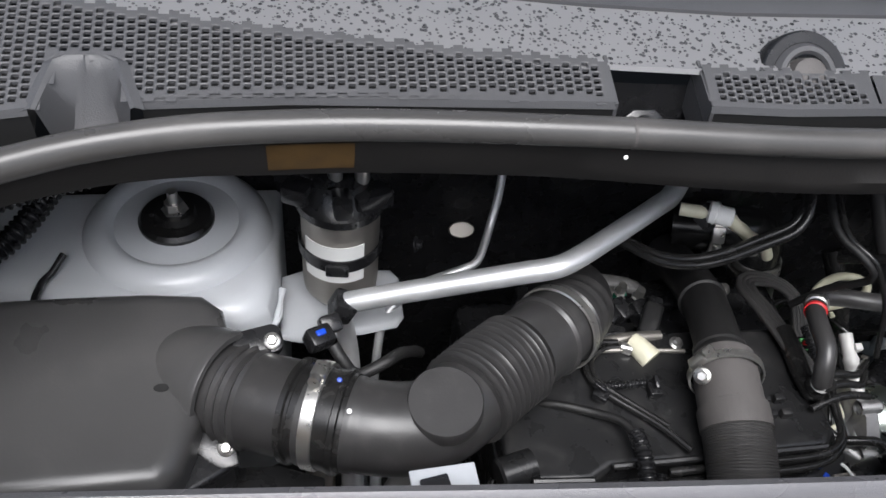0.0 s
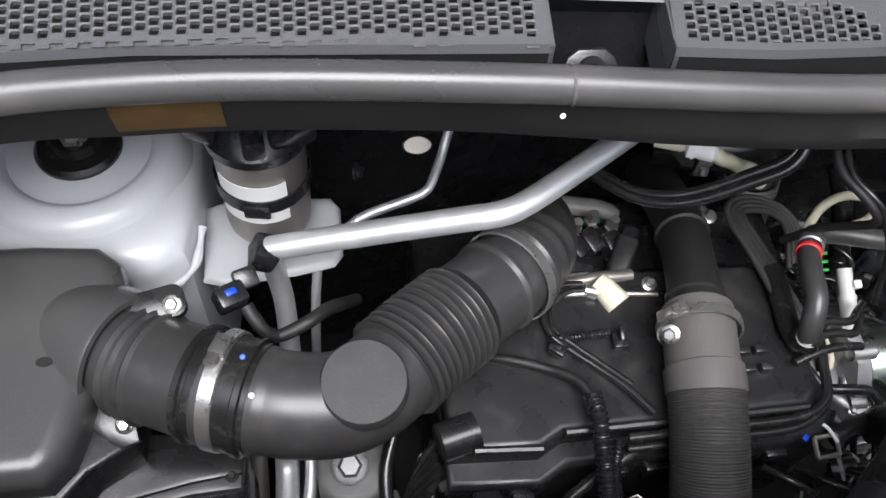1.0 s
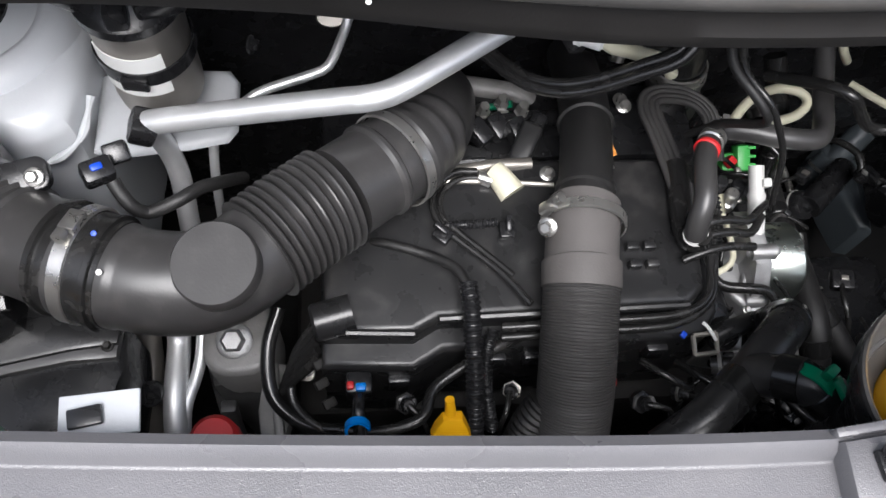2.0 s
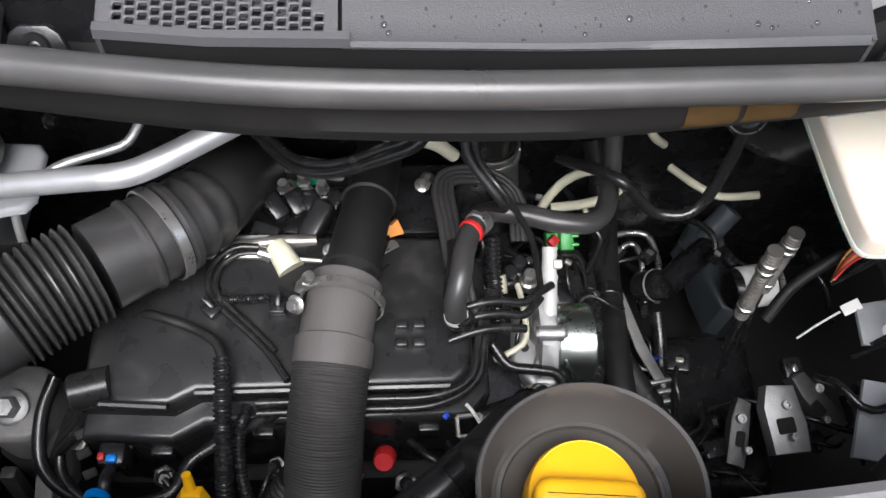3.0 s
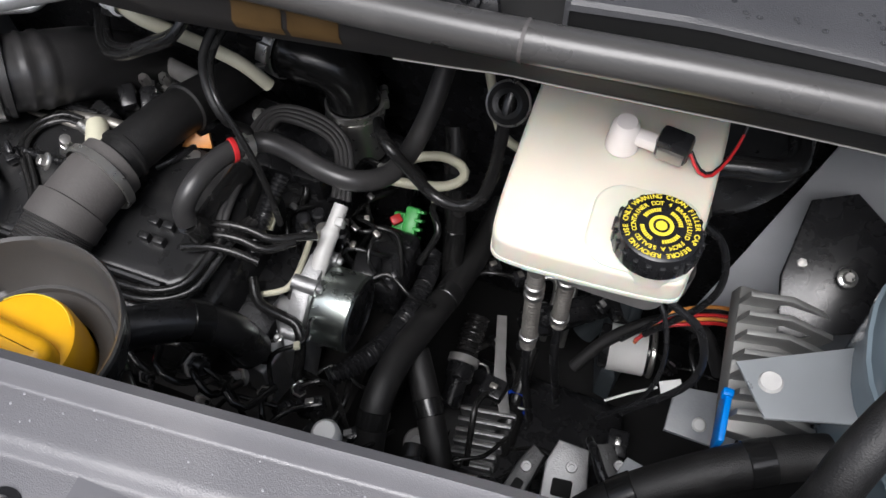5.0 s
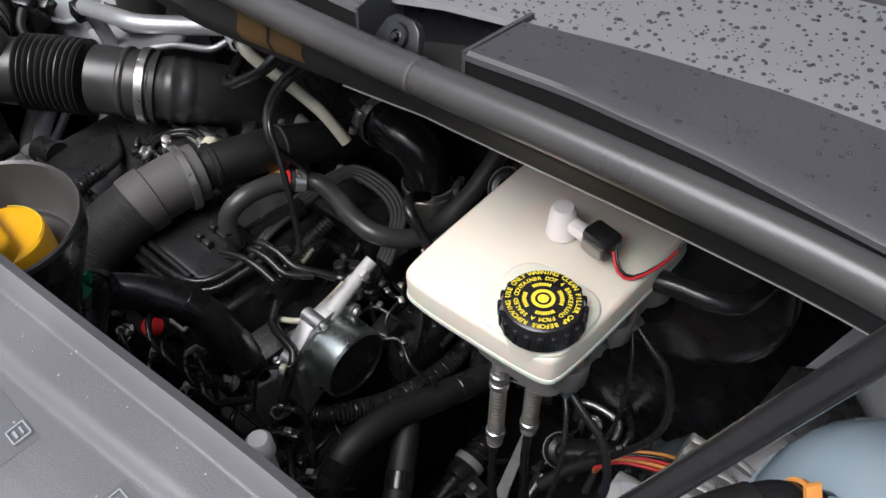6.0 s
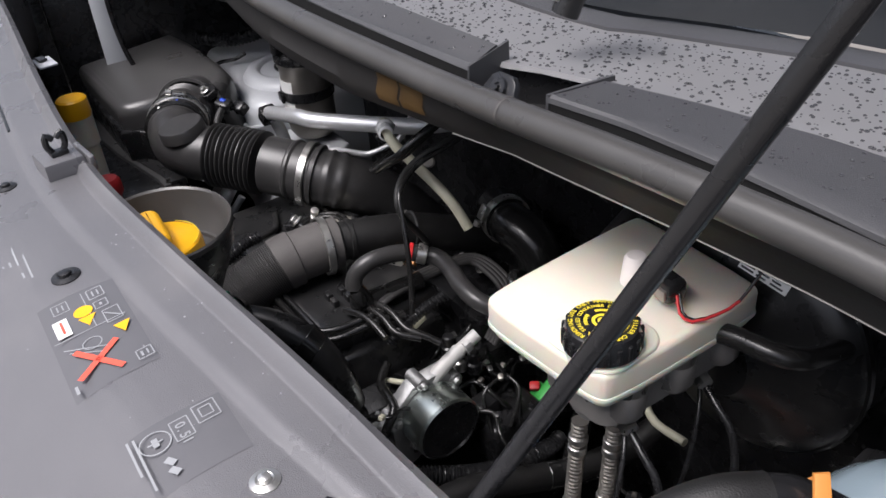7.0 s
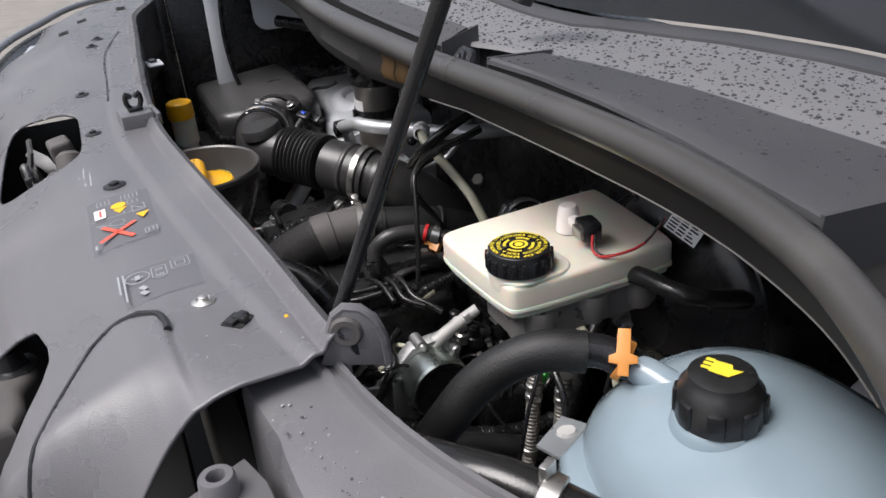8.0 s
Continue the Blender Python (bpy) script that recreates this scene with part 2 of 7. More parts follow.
# ---- large structure ----
EDGE = [(-1.10, -0.205), (-0.86, -0.215), (-0.76, -0.240), (-0.66, -0.280), (-0.42, -0.295), (-0.23, -0.309), (-0.116, -0.316), (0.03, -0.324), (0.20, -0.326),
        (0.42, -0.305), (0.60, -0.285), (0.735, -0.276), (0.85, -0.262), (0.925, -0.232), (1.05, -0.17), (1.2, -0.08)]
SEAL = [(-0.85, -0.26), (-0.72, -0.145), (-0.60, -0.082), (-0.51, -0.050), (-0.40, -0.042), (-0.32, -0.043), (-0.24, -0.049), (-0.14, -0.057), (-0.03, -0.070), (0.06, -0.077), (0.20, -0.078),
        (0.33, -0.073), (0.507, -0.066), (0.64, -0.054), (0.72, -0.049), (0.81, -0.045), (0.92, -0.058), (1.007, -0.088), (1.10, -0.15), (1.22, -0.27)]


def edge(x):
    return sum(along(x + d, EDGE) for d in (-0.06, -0.03, 0, 0.03, 0.06)) / 5


def seal_y(x):
    return sum(along(x + d, SEAL) for d in (-0.05, -0.025, 0, 0.025, 0.05)) / 5


def wall(name, label, size, m, mat):
    ob = part(name, box(bmesh.new(), size, m, 0.004), mat)
    return tagged(ob, label, "wall", kind="structure")


wall("wall_north", "black sound-deadened bulkhead behind the engine", (2.2, 0.04, 0.92), pose(0.2, 0.29, -0.12), "plastic")
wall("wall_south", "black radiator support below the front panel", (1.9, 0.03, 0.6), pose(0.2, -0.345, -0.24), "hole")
wall("wall_west", "dark inner wing wall of the engine bay", (0.04, 0.55, 0.9), pose(-0.86, 0.08, -0.12), "plastic")
wall("wall_corner", "dark corner post between the wing wall and the front panel", (0.04, 0.042, 0.86), pose(-0.86, -0.218, -0.14), "plastic")
wall("wall_lamp", "dark back of the headlamp housing under the panel", (0.04, 0.20, 0.76), pose(-0.90, -0.33, -0.19), "plastic")
wall("wall_east", "dark inner wing wall of the engine bay", (0.04, 0.75, 0.9), pose(1.26, -0.02, -0.12), "plastic")
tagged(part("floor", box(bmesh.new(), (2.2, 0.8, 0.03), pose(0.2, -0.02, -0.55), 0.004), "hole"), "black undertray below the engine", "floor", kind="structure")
tagged(part("ground", box(bmesh.new(), (60, 60, 0.1), pose(0.2, 0, -0.95)), "paving"), "grey block paving under the van", "ground", kind="structure")

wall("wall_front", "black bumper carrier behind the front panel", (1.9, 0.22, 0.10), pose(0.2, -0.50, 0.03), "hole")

# bulkhead beam and its rubber seal
def rise(x):
    """How far the beam's lower edge climbs towards its ends."""
    return 0.018 * min(1.0, max(0.0, (x - 0.25) / 0.25)) + 0.014 * min(1.0, max(0.0, (-0.42 - x) / 0.18))


def lift(x):
    """The bulb sits a little higher towards the right-hand wing."""
    return 0.004 * min(1.0, max(0.0, (x - 0.40) / 0.20))


XS = steps(-0.84, 1.2, 120)
seal = thing("bonnet_seal", "long weathered grey rubber bulb seal on the bulkhead edge", "seal")
SECTION = [(0.019, 0.366), (0.0185, 0.374), (0.016, 0.3755), (0.0128, 0.374)] + [(0.0126 * math.cos(radians(a)), 0.3785 + 0.0126 * math.sin(radians(a))) for a in range(-15, 280, 15)]
part("seal_bulb", sheet(bmesh.new(), XS, lambda x: [(seal_y(x) + d, z + lift(x)) for d, z in SECTION]), "seal", seal)
FLANGE = [(0.002, 0.368), (0.003, 0.352), (0.006, 0.338), (0.010, 0.325), (0.013, 0.319), (0.017, 0.320), (0.020, 0.335), (0.021, 0.366)]
part("seal_carrier", sheet(bmesh.new(), XS, lambda x: [(seal_y(x) + d - (0.009 * max(0, 1 - (abs(x - 0.15) / 0.34) ** 2) if z < 0.345 else 0), z + rise(x) * (1.0 if z < 0.345 else 0.4 if z < 0.36 else 0.0)) for d, z in FLANGE]), "carrier", seal, "black lower lip of the seal")
part("lip_edge", sweep(bmesh.new(), [Vector((x, seal_y(x) + 0.0125 - 0.009 * max(0, 1 - (abs(x - 0.15) / 0.34) ** 2), 0.3186 + rise(x))) for x in steps(0.42, 1.02, 60)], 0.0007, 6), "canmetal", seal, "bare metal edge of the lip")
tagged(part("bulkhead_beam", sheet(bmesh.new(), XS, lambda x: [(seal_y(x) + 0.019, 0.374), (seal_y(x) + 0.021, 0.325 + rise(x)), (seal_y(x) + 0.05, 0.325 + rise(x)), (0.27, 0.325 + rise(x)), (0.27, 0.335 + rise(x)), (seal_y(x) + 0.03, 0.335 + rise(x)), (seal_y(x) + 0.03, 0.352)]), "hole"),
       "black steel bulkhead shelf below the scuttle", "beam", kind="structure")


# front panel
STEP = [(-0.80, 0.030), (-0.53, 0.036), (-0.35, 0.057), (-0.137, 0.054), (0.10, 0.052), (0.30, 0.047), (0.45, 0.046), (0.60, 0.042), (0.70, 0.033), (0.76, 0.026)]
FALL = [(0.0, 0.2775), (0.07, 0.2770), (0.088, 0.2760), (0.102, 0.2740), (0.12, 0.2690), (0.145, 0.2590), (0.165, 0.2500), (0.185, 0.2400), (0.205, 0.2275), (0.225, 0.209), (0.24, 0.187), (0.25, 0.162), (0.257, 0.12), (0.262, 0.05)]


def smooth_step(a, b, v):
    k = min(1.0, max(0.0, (v - a) / (b - a)))
    return k * k * (3 - 2 * k)


def bulge(x, d):
    """One inside the raised end field of the panel, nought outside."""
    left = along(d, [(0.09, 0.652), (0.100, 0.634), (0.112, 0.622), (0.130, 0.618), (0.150, 0.630), (0.175, 0.660), (0.20, 0.690), (0.24, 0.74)])
    return smooth_step(left, left + 0.006, x) * max(smooth_step(0.094, 0.101, d), smooth_step(0.655, 0.70, x) * smooth_step(0.07, 0.12, d))


def panel_z(d, x=0.2):
    z = along(d * (1 - 0.24 * smooth_step(-0.15, -0.55, x)), FALL)
    k = along(x, STEP)
    z += 0.0055 * (1 - smooth_step(k - 0.007, k + 0.004, d))
    z -= smooth_step(0.69, 0.79, x) * 9.0 * max(0.0, d - 0.065) ** 2
    return z + 0.0035 * bulge(x, d)


def cut_depth(x):
    """Where the panel ends towards the front, with the notch over the headlamp bracket."""
    if x < 0.4:
        return 0.345
    return along(x, [(0.498, 0.262), (0.516, 0.222), (0.532, 0.194), (0.540, 0.186), (0.58, 0.180), (0.60, 0.181), (0.62, 0.189), (0.645, 0.206), (0.665, 0.222), (0.685, 0.262)])


front = thing("front_panel", "wide grained grey plastic panel covering the radiator support", "panel", kind="structure")


def panel_section(x):
    e = edge(x)
    rim = [(0.003, 0.15), (0.000, 0.20), (-0.001, 0.283), (0.000, 0.291), (0.004, 0.2945), (0.008, 0.291), (0.011, 0.285)]
    return [(e - d, z) for d, z in rim] + [(e - min(d, cut_depth(x)), panel_z(min(d, cut_depth(x)), x)) for d in [*steps(0.014, 0.23, 86), 0.235, 0.24, 0.246, 0.252, 0.257, 0.262, *((0.29, 0.32, 0.345) if x < -0.2 else (0.262,) * 3)]]


def opening(p):
    """Below one inside the lock opening."""
    w = 0.108 if p.x > 0.1 else 0.116 + 1.5 * max(0.0, -0.425 - p.y)
    return (abs(p.x - 0.100) / w) ** 4.5 + (abs(p.y + 0.470) / 0.053) ** 4.5


bm = sheet(bmesh.new(), [*steps(-0.98, 0.597, 270), *steps(0.60, 0.762, 80)], panel_section)
cut = [f for f in bm.faces if f.calc_area() < 1e-9 or (f.calc_center_median().z > 0.16 and opening(f.calc_center_median()) < 1)]
bmesh.ops.delete(bm, geom=list(set(cut)), context="FACES")
for v in bm.verts:
    if v.is_boundary and 0.3 < opening(v.co) < 3.0 and v.co.z > 0.16:
        for _ in range(4):
            k = opening(v.co) ** (-1 / 4.5)
            v.co.x, v.co.y = 0.100 + (v.co.x - 0.100) * k, -0.470 + (v.co.y + 0.470) * k
        v.co.z = panel_z(edge(v.co.x) - v.co.y, v.co.x)
bmesh.ops.remove_doubles(bm, verts=bm.verts, dist=0.00005)
top = part("panel_shell", bm, "panel", front)
solid = top.modifiers.new("thickness", "SOLIDIFY")
solid.thickness, solid.offset = 0.003, 1


def panel_line(points, r, name, label):
    path = [Vector((x, edge(x) - d, panel_z(d, x) + 0.0042)) for x, d, _ in spline([(x, d, 0) for x, d in points], 0.004)]
    return part(name, sweep(bmesh.new(), path, r, 8), "plastic", front, label)


def film(parent, x0, x1, y0, y1):
    bm = sheet(bmesh.new(), steps(x0, x1, 12), lambda x: [(y, panel_z(edge(x) - y, x) + 0.0033) for y in steps(y0, y1, 10)])
    return part("film", bm, "label", parent)


# black beads laid on the panel draw the shade at its raised edges
panel_line([(0.666, 0.097), (0.655, 0.096), (0.640, 0.0985), (0.630, 0.107), (0.6215, 0.120), (0.620, 0.132), (0.632, 0.150), (0.660, 0.174), (0.690, 0.199), (0.712, 0.216)], 0.0030, "shade_line", "black line for the shade round the raised field")
panel_line([(-0.53, 0.034), (-0.44, 0.050), (-0.35, 0.058), (-0.24, 0.058), (-0.137, 0.054), (-0.02, 0.053)], 0.0018, "shade_line", "black line for the shade along the step")

part("edge_tongue", box(bmesh.new(), (0.046, 0.026, 0.003), pose(-0.305, -0.284, 0.262, 0, 0, 4), 0.001), "primer", front, "pale fixing tongue at the panel's inner edge")
part("tongue_clip", box(bmesh.new(), (0.020, 0.012, 0.004), pose(-0.312, -0.286, 0.266, 0, 0, 10), 0.0015), "plastic", front, "black clip")

# scuttle with its grilles
def scuttle_front(x):
    return along(x, [(-0.75, -0.07), (-0.56, -0.036), (-0.40, -0.030), (-0.14, -0.040), (0.0, -0.052), (0.22, -0.053), (0.42, -0.046), (0.525, -0.040), (0.60, -0.029), (0.70, -0.026), (0.80, -0.031), (0.88, -0.042), (0.95, -0.052)])


def scuttle_back(x):
    return along(x, [(-0.75, 0.075), (-0.60, 0.058), (-0.449, 0.032), (-0.277, 0.010), (-0.145, -0.003), (0.0, -0.012), (0.2, -0.016), (0.43, -0.014), (0.47, 0.004), (0.525, 0.018), (0.60, 0.040), (0.70, 0.060), (0.95, 0.075)])


def scuttle_z(y, x=0.0):
    return 0.392 + (0.36 if x < 0.47 else -0.07) * (y + 0.04)


scuttle = thing("scuttle_panel", "grained dark grey plastic scuttle panel with hexagon grilles, wet with drops", "scuttle panel", kind="structure")


def scuttle_plain(x0, x1, name="scuttle_plate"):
    xs = steps(x0, x1, max(6, int((x1 - x0) / 0.02)))

    def section(x):
        f, b = scuttle_front(x), scuttle_back(x)
        return [(f, 0.387), (f + 0.001, scuttle_z(f, x) - 0.001), (f + 0.004, scuttle_z(f + 0.004, x) + 0.001),
                *[(f + (b - f) * k / 4, scuttle_z(f + (b - f) * k / 4, x)) for k in (1, 2, 3)], (b, scuttle_z(b, x)), (b + 0.01, scuttle_z(b, x) - 0.02)]
    # near-black face: the shade between seal and plate is put into its colour
    part("shade_strip", sheet(bmesh.new(), xs, lambda x: [(scuttle_front(x) + 0.004, 0.340), (scuttle_front(x) + 0.001, 0.3875)]), "hole", scuttle, "black strip standing in for the gap's shade")
    return part(name, sheet(bmesh.new(), xs, section), "cowl", scuttle)


def grille(x0, x1, holes):
    """A plate of brick-laid cells, each with a slot through it where holes(x, y) says so."""
    bm = bmesh.new()
    w, h, y = 0.0078, 0.0060, -0.042
    while y < 0.10:
        k = 0
        base = y
        while x0 + k * w < x1 + w:
            x = x0 + k * w
            y = base + (k % 2) * h / 2
            k += 1
            if not (scuttle_front(x) + 0.003 < y < scuttle_back(x) + 0.004) or not x0 <= x <= x1:
                continue
            z = scuttle_z(y)
            if holes(x, y) is None:
                continue
            if not holes(x, y):
                bm.faces.new([bm.verts.new((x + a * w / 2, y + b * h / 2, z + 0.36 * b * h / 2)) for a, b in ((-1, -1), (1, -1), (1, 1), (-1, 1))])
                continue
            ring = ((-1, -1), (0, -1), (1, -1), (1, 0), (1, 1), (0, 1), (-1, 1), (-1, 0))
            slot = ((-0.74, -0.72), (0, -0.78), (0.56, -0.74), (0.72, -0.1), (0.76, 0.70), (0, 0.76), (-0.54, 0.74), (-0.72, 0.1))
            outer = [bm.verts.new((x + a * w / 2, y + b * h / 2, z + 0.36 * b * h / 2)) for a, b in ring]
            inner = [bm.verts.new((x + a * w / 2, y + b * h / 2, z + 0.36 * b * h / 2 - 0.0004)) for a, b in slot]
            deep = [bm.verts.new((x + a * w / 2, y + b * h / 2, z + 0.36 * b * h / 2 - 0.0030)) for a, b in slot]
            for i in range(8):
                j = (i + 1) % 8
                bm.faces.new((outer[i], outer[j], inner[j], inner[i]))
                bm.faces.new((inner[i], inner[j], deep[j], deep[i]))
        y = base + h
    bmesh.ops.recalc_face_normals(bm, faces=bm.faces)
    for f in bm.faces:
        if f.normal.z < -0.5:
            f.normal_flip()
    ob = part("grille", bm, "cowl", scuttle, "grille of small hexagonal slots")
    ob["kind"] = "stuff"
    return ob


def in_scoop(x, y, margin):
    """Whether x, y lies in the scoop, or within a margin of it."""
    k = (y + 0.056) / 0.056
    return y < 0.0 + margin and -0.583 + 0.016 * k - margin < x < -0.508 - 0.020 * k + margin


grille(-0.72, -0.148, lambda x, y: scuttle_front(x) + 0.009 < y < scuttle_back(x) - 0.002 and x < -0.154 and not (in_scoop(x, y, 0.010)) if not in_scoop(x, y, 0.0) else None)
grille(-0.062, 0.085, lambda x, y: scuttle_front(x) + 0.010 < y < scuttle_back(x) - 0.002 and -0.055 < x < 0.075 - 2.0 * max(0, y + 0.03))
for a, b in ((-0.75, -0.584), (-0.507, -0.146), (-0.068, 0.09)):
    # front lip under each grille
    part("grille_lip", sheet(bmesh.new(), steps(a, b, 30), lambda x: [(scuttle_front(x), 0.388), (scuttle_front(x) + 0.002, 0.394), (scuttle_front(x) + 0.007, 0.3955), (scuttle_front(x) + 0.009, 0.3935)]), "cowl", scuttle)
    # same painted shade on the face below the grille
    part("shade_strip", sheet(bmesh.new(), steps(a, b, 30), lambda x: [(scuttle_front(x) + 0.004, 0.34), (scuttle_front(x) + 0.001, 0.3885)]), "hole", scuttle, "black strip standing in for the gap's shade")
    # void sheet below the slots, its darkness painted in
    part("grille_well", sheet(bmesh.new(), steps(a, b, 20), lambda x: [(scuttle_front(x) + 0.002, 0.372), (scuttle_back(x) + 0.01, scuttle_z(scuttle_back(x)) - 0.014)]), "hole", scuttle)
scuttle_plain(0.085, 0.428)
scuttle_plain(0.525, 0.942)
for a, b in ((-0.146, -0.066), (0.428, 0.525)):
    # recess between the plates, with a fixing lug
    bm = sheet(bmesh.new(), steps(a - 0.004, b + 0.004, 6), lambda x: [(scuttle_front(x) - 0.01, 0.345), (scuttle_front(x) + 0.02, 0.330), (scuttle_back(x) + 0.005, 0.335), (scuttle_back(x) + 0.012, 0.380)])
    part("recess", bm, "plastic", scuttle, "dark recess between the plates")
    for x in ((a, b, 0.941) if b > 0.5 else (a, b)):
        bm = bmesh.new()
        slab(bm, [(scuttle_front(x) - 0.002, 0.345), (scuttle_back(x) + 0.012, 0.36), (scuttle_back(x) + 0.012, scuttle_z(scuttle_back(x), x) + 0.001), (scuttle_front(x) + 0.001, scuttle_z(scuttle_front(x), x) + 0.001)], -0.0015, 0.0015,
             Matrix.Translation((x, 0, 0)) @ Matrix(((0, 0, 1, 0), (1, 0, 0, 0), (0, 1, 0, 0), (0, 0, 0, 1))))
        part("recess_side", bm, "cowl", scuttle)
for x, low in ((-0.114, 0.015), (0.464, 0.0)):
    y = seal_y(x) + 0.030
    bm = slab(bmesh.new(), [(-0.024, -0.012), (0.024, -0.012), (0.016, 0.009), (0.009, 0.014), (-0.009, 0.014), (-0.016, 0.009)], -0.003, 0.003, pose(x, y, 0.378 - low, 55, 0, 0), 0.002)
    lathe(bm, [(0.005, 0.003), (0.005, 0.006), (0.009, 0.006), (0.010, 0.003)], 20, pose(x, y, 0.378 - low, 55, 0, 0))
    lug = part("fixing_lug", bm, "plastic", scuttle, "black fixing lug with a bolt hole")
    bolt("bolt", Vector((x, y - 0.003, 0.3800 - low)), (0, -0.8, 0.57), 0.005, lug, "plastic")

# smooth scoop in the wide grille
bm = bmesh.new()
rows = []
for y in steps(-0.040, 0.0, 10):
    k = (y + 0.056) / 0.056
    a, b = -0.583 + 0.016 * k, -0.508 - 0.020 * k
    top, low = scuttle_z(y) + 0.001, 0.338 + (scuttle_z(0.0) - 0.339) * max(0.0, k) ** 2.2
    rows.append([bm.verts.new(v) for v in ((a - 0.010, y, top - 0.001), (a - 0.003, y, top + 0.0015), (a, y, top), (a + 0.012, y, low + 0.002), (a + 0.018, y, low), ((a + b) / 2, y, low + 0.003), (b - 0.016, y, low), (b - 0.008, y, low + 0.004), (b, y, top), (b + 0.003, y, top + 0.0015), (b + 0.010, y, top - 0.001))])
y, top = 0.004, scuttle_z(0.004)
rows.append([bm.verts.new((v.co.x + (0.008 if k < 3 else -0.008 if k > 7 else 0), y, top + (0.002 if 0 < k < 10 else 0))) for k, v in enumerate(rows[-1])])
for p, q in zip(rows, rows[1:]):
    for k in range(10):
        bm.faces.new((p[k], p[k + 1], q[k + 1], q[k]))
bmesh.ops.recalc_face_normals(bm, faces=bm.faces)
part("scoop", bm, "cowl", scuttle, "smooth scooped recess")

# windscreen foot and glass
def band_width(x):
    return along(x, [(-0.9, 0.095), (0.0, 0.095), (0.3, 0.110), (0.6, 0.135), (1.1, 0.14)])


def glass_z(y, x):
    """The height of the windscreen's foot: a flat band, then the rising glass."""
    d = y - scuttle_back(x)
    base = along(x, [(-0.75, 0.430), (-0.45, 0.417), (-0.28, 0.409), (-0.14, 0.404), (0.0, 0.401), (0.2, 0.396), (0.35, 0.386), (1.1, 0.382)])
    return base - 0.02 * min(d, band_width(x)) + 0.70 * max(0.0, d - band_width(x))


screen = thing("windscreen", "wet windscreen with a grey lower band and dark glass", "windscreen", kind="structure")
part("lower_band", sheet(bmesh.new(), steps(-0.9, 1.1, 60), lambda x: [(scuttle_back(x) + d, glass_z(scuttle_back(x) + d, x) - (0.004 if d == 0 else 0)) for d in (0, 0.002, 0.5 * band_width(x), band_width(x))]), "frit", screen, "band wet with rain drops, the sky's reflection painted pale grey")
part("trim_strip", sheet(bmesh.new(), steps(-0.9, 1.1, 60), lambda x: [(scuttle_back(x) + band_width(x) + d, glass_z(scuttle_back(x) + band_width(x), x) + e) for d, e in ((0.0, -0.003), (0.001, 0.003), (0.016, 0.007), (0.022, 0.008))]), "cowl", screen, "dark grey trim strip")
part("glass_pane", sheet(bmesh.new(), steps(-0.95, 1.2, 40), lambda x: [(scuttle_back(x) + band_width(x) + d, glass_z(scuttle_back(x) + band_width(x) + d, x)) for d in (0.018, 0.2, 0.5, 0.9)]), "glass", screen, "dark wet glass")


def drops(name, count, place, size, parent, seed, mat="water"):
    rnd = random.Random(seed)
    bm = bmesh.new()
    for _ in range(count):
        p = place(rnd)
        r = size * (0.45 + rnd.random() ** 2 * 1.1)
        n = 8
        rings = [[bm.verts.new((p[0] + rr * r * math.cos(2 * math.pi * k / n), p[1] + rr * r * math.sin(2 * math.pi * k / n), p[2] + hh * r + p[3] * rr * r * math.sin(2 * math.pi * k / n))) for k in range(n)]
                 for rr, hh in ((1, -0.1), (0.9, 0.3), (0.5, 0.55))]
        for a, b in zip(rings, rings[1:]):
            for k in range(n):
                bm.faces.new((a[k], a[(k + 1) % n], b[(k + 1) % n], b[k]))
        bm.faces.new(rings[-1])
    ob = part(name, bm, mat, parent, "clear rain drops" if mat == "water" else "pale dried specks")
    ob["kind"] = "stuff"
    return ob


def on_band(r):
    x = r.uniform(-0.75, 0.98)
    y = scuttle_back(x) + r.uniform(0.003, 0.97 * band_width(x))
    return x, y, glass_z(y, x), 0.0


def on_scuttle(r):
    x = r.choice((r.uniform(0.53, 0.93), r.uniform(0.53, 0.93), r.uniform(0.1, 0.42)))
    y = scuttle_front(x) + (scuttle_back(x) - scuttle_front(x)) * r.uniform(0.15, 0.98)
    return x, y, scuttle_z(y, x), 0.36 if x < 0.47 else -0.07


drops("rain_drops", 4300, on_band, 0.00145, screen, 3)
drops("rain_drops", 170, on_scuttle, 0.0015, scuttle, 4)


def band(r, z0, z1, a0, a1, m, th=0.0012, n=24):
    """A bent strip on a cylinder of radius r, between two angles."""
    bm = bmesh.new()
    rows = []
    for a in steps(a0, a1, n):
        c, s = math.cos(radians(a)), math.sin(radians(a))
        rows.append([bm.verts.new(m @ Vector((c * q, s * q, z))) for q, z in ((r, z0), (r + th, z0), (r + th, z1), (r, z1))])
    for a, b in zip(rows, rows[1:]):
        for k in range(3):
            bm.faces.new((a[k], b[k], b[k + 1], a[k + 1]))
    bmesh.ops.recalc_face_normals(bm, faces=bm.faces)
    return bm


# ---- front panel details ----
def on_panel(x, y, lift=0.0):
    """The pose on the front panel's top at x, y."""
    d = edge(x) - y
    z = panel_z(d, x)
    slope = math.degrees(math.atan2(panel_z(d + 0.004, x) - panel_z(d - 0.004, x), 0.008))
    return pose(x, y, z + lift, -slope, 0, 0)


def bar(bm, x0, y0, x1, y1, w, z=0.0):
    """A thin printed line on a label, in the label's own plane."""
    d = Vector((x1 - x0, y1 - y0))
    n = Vector((-d.y, d.x)).normalized() * w / 2
    bm.faces.new([bm.verts.new((x0 + a * n.x + t * d.x, y0 + a * n.y + t * d.y, z)) for t, a in ((0, -1), (1, -1), (1, 1), (0, 1))])


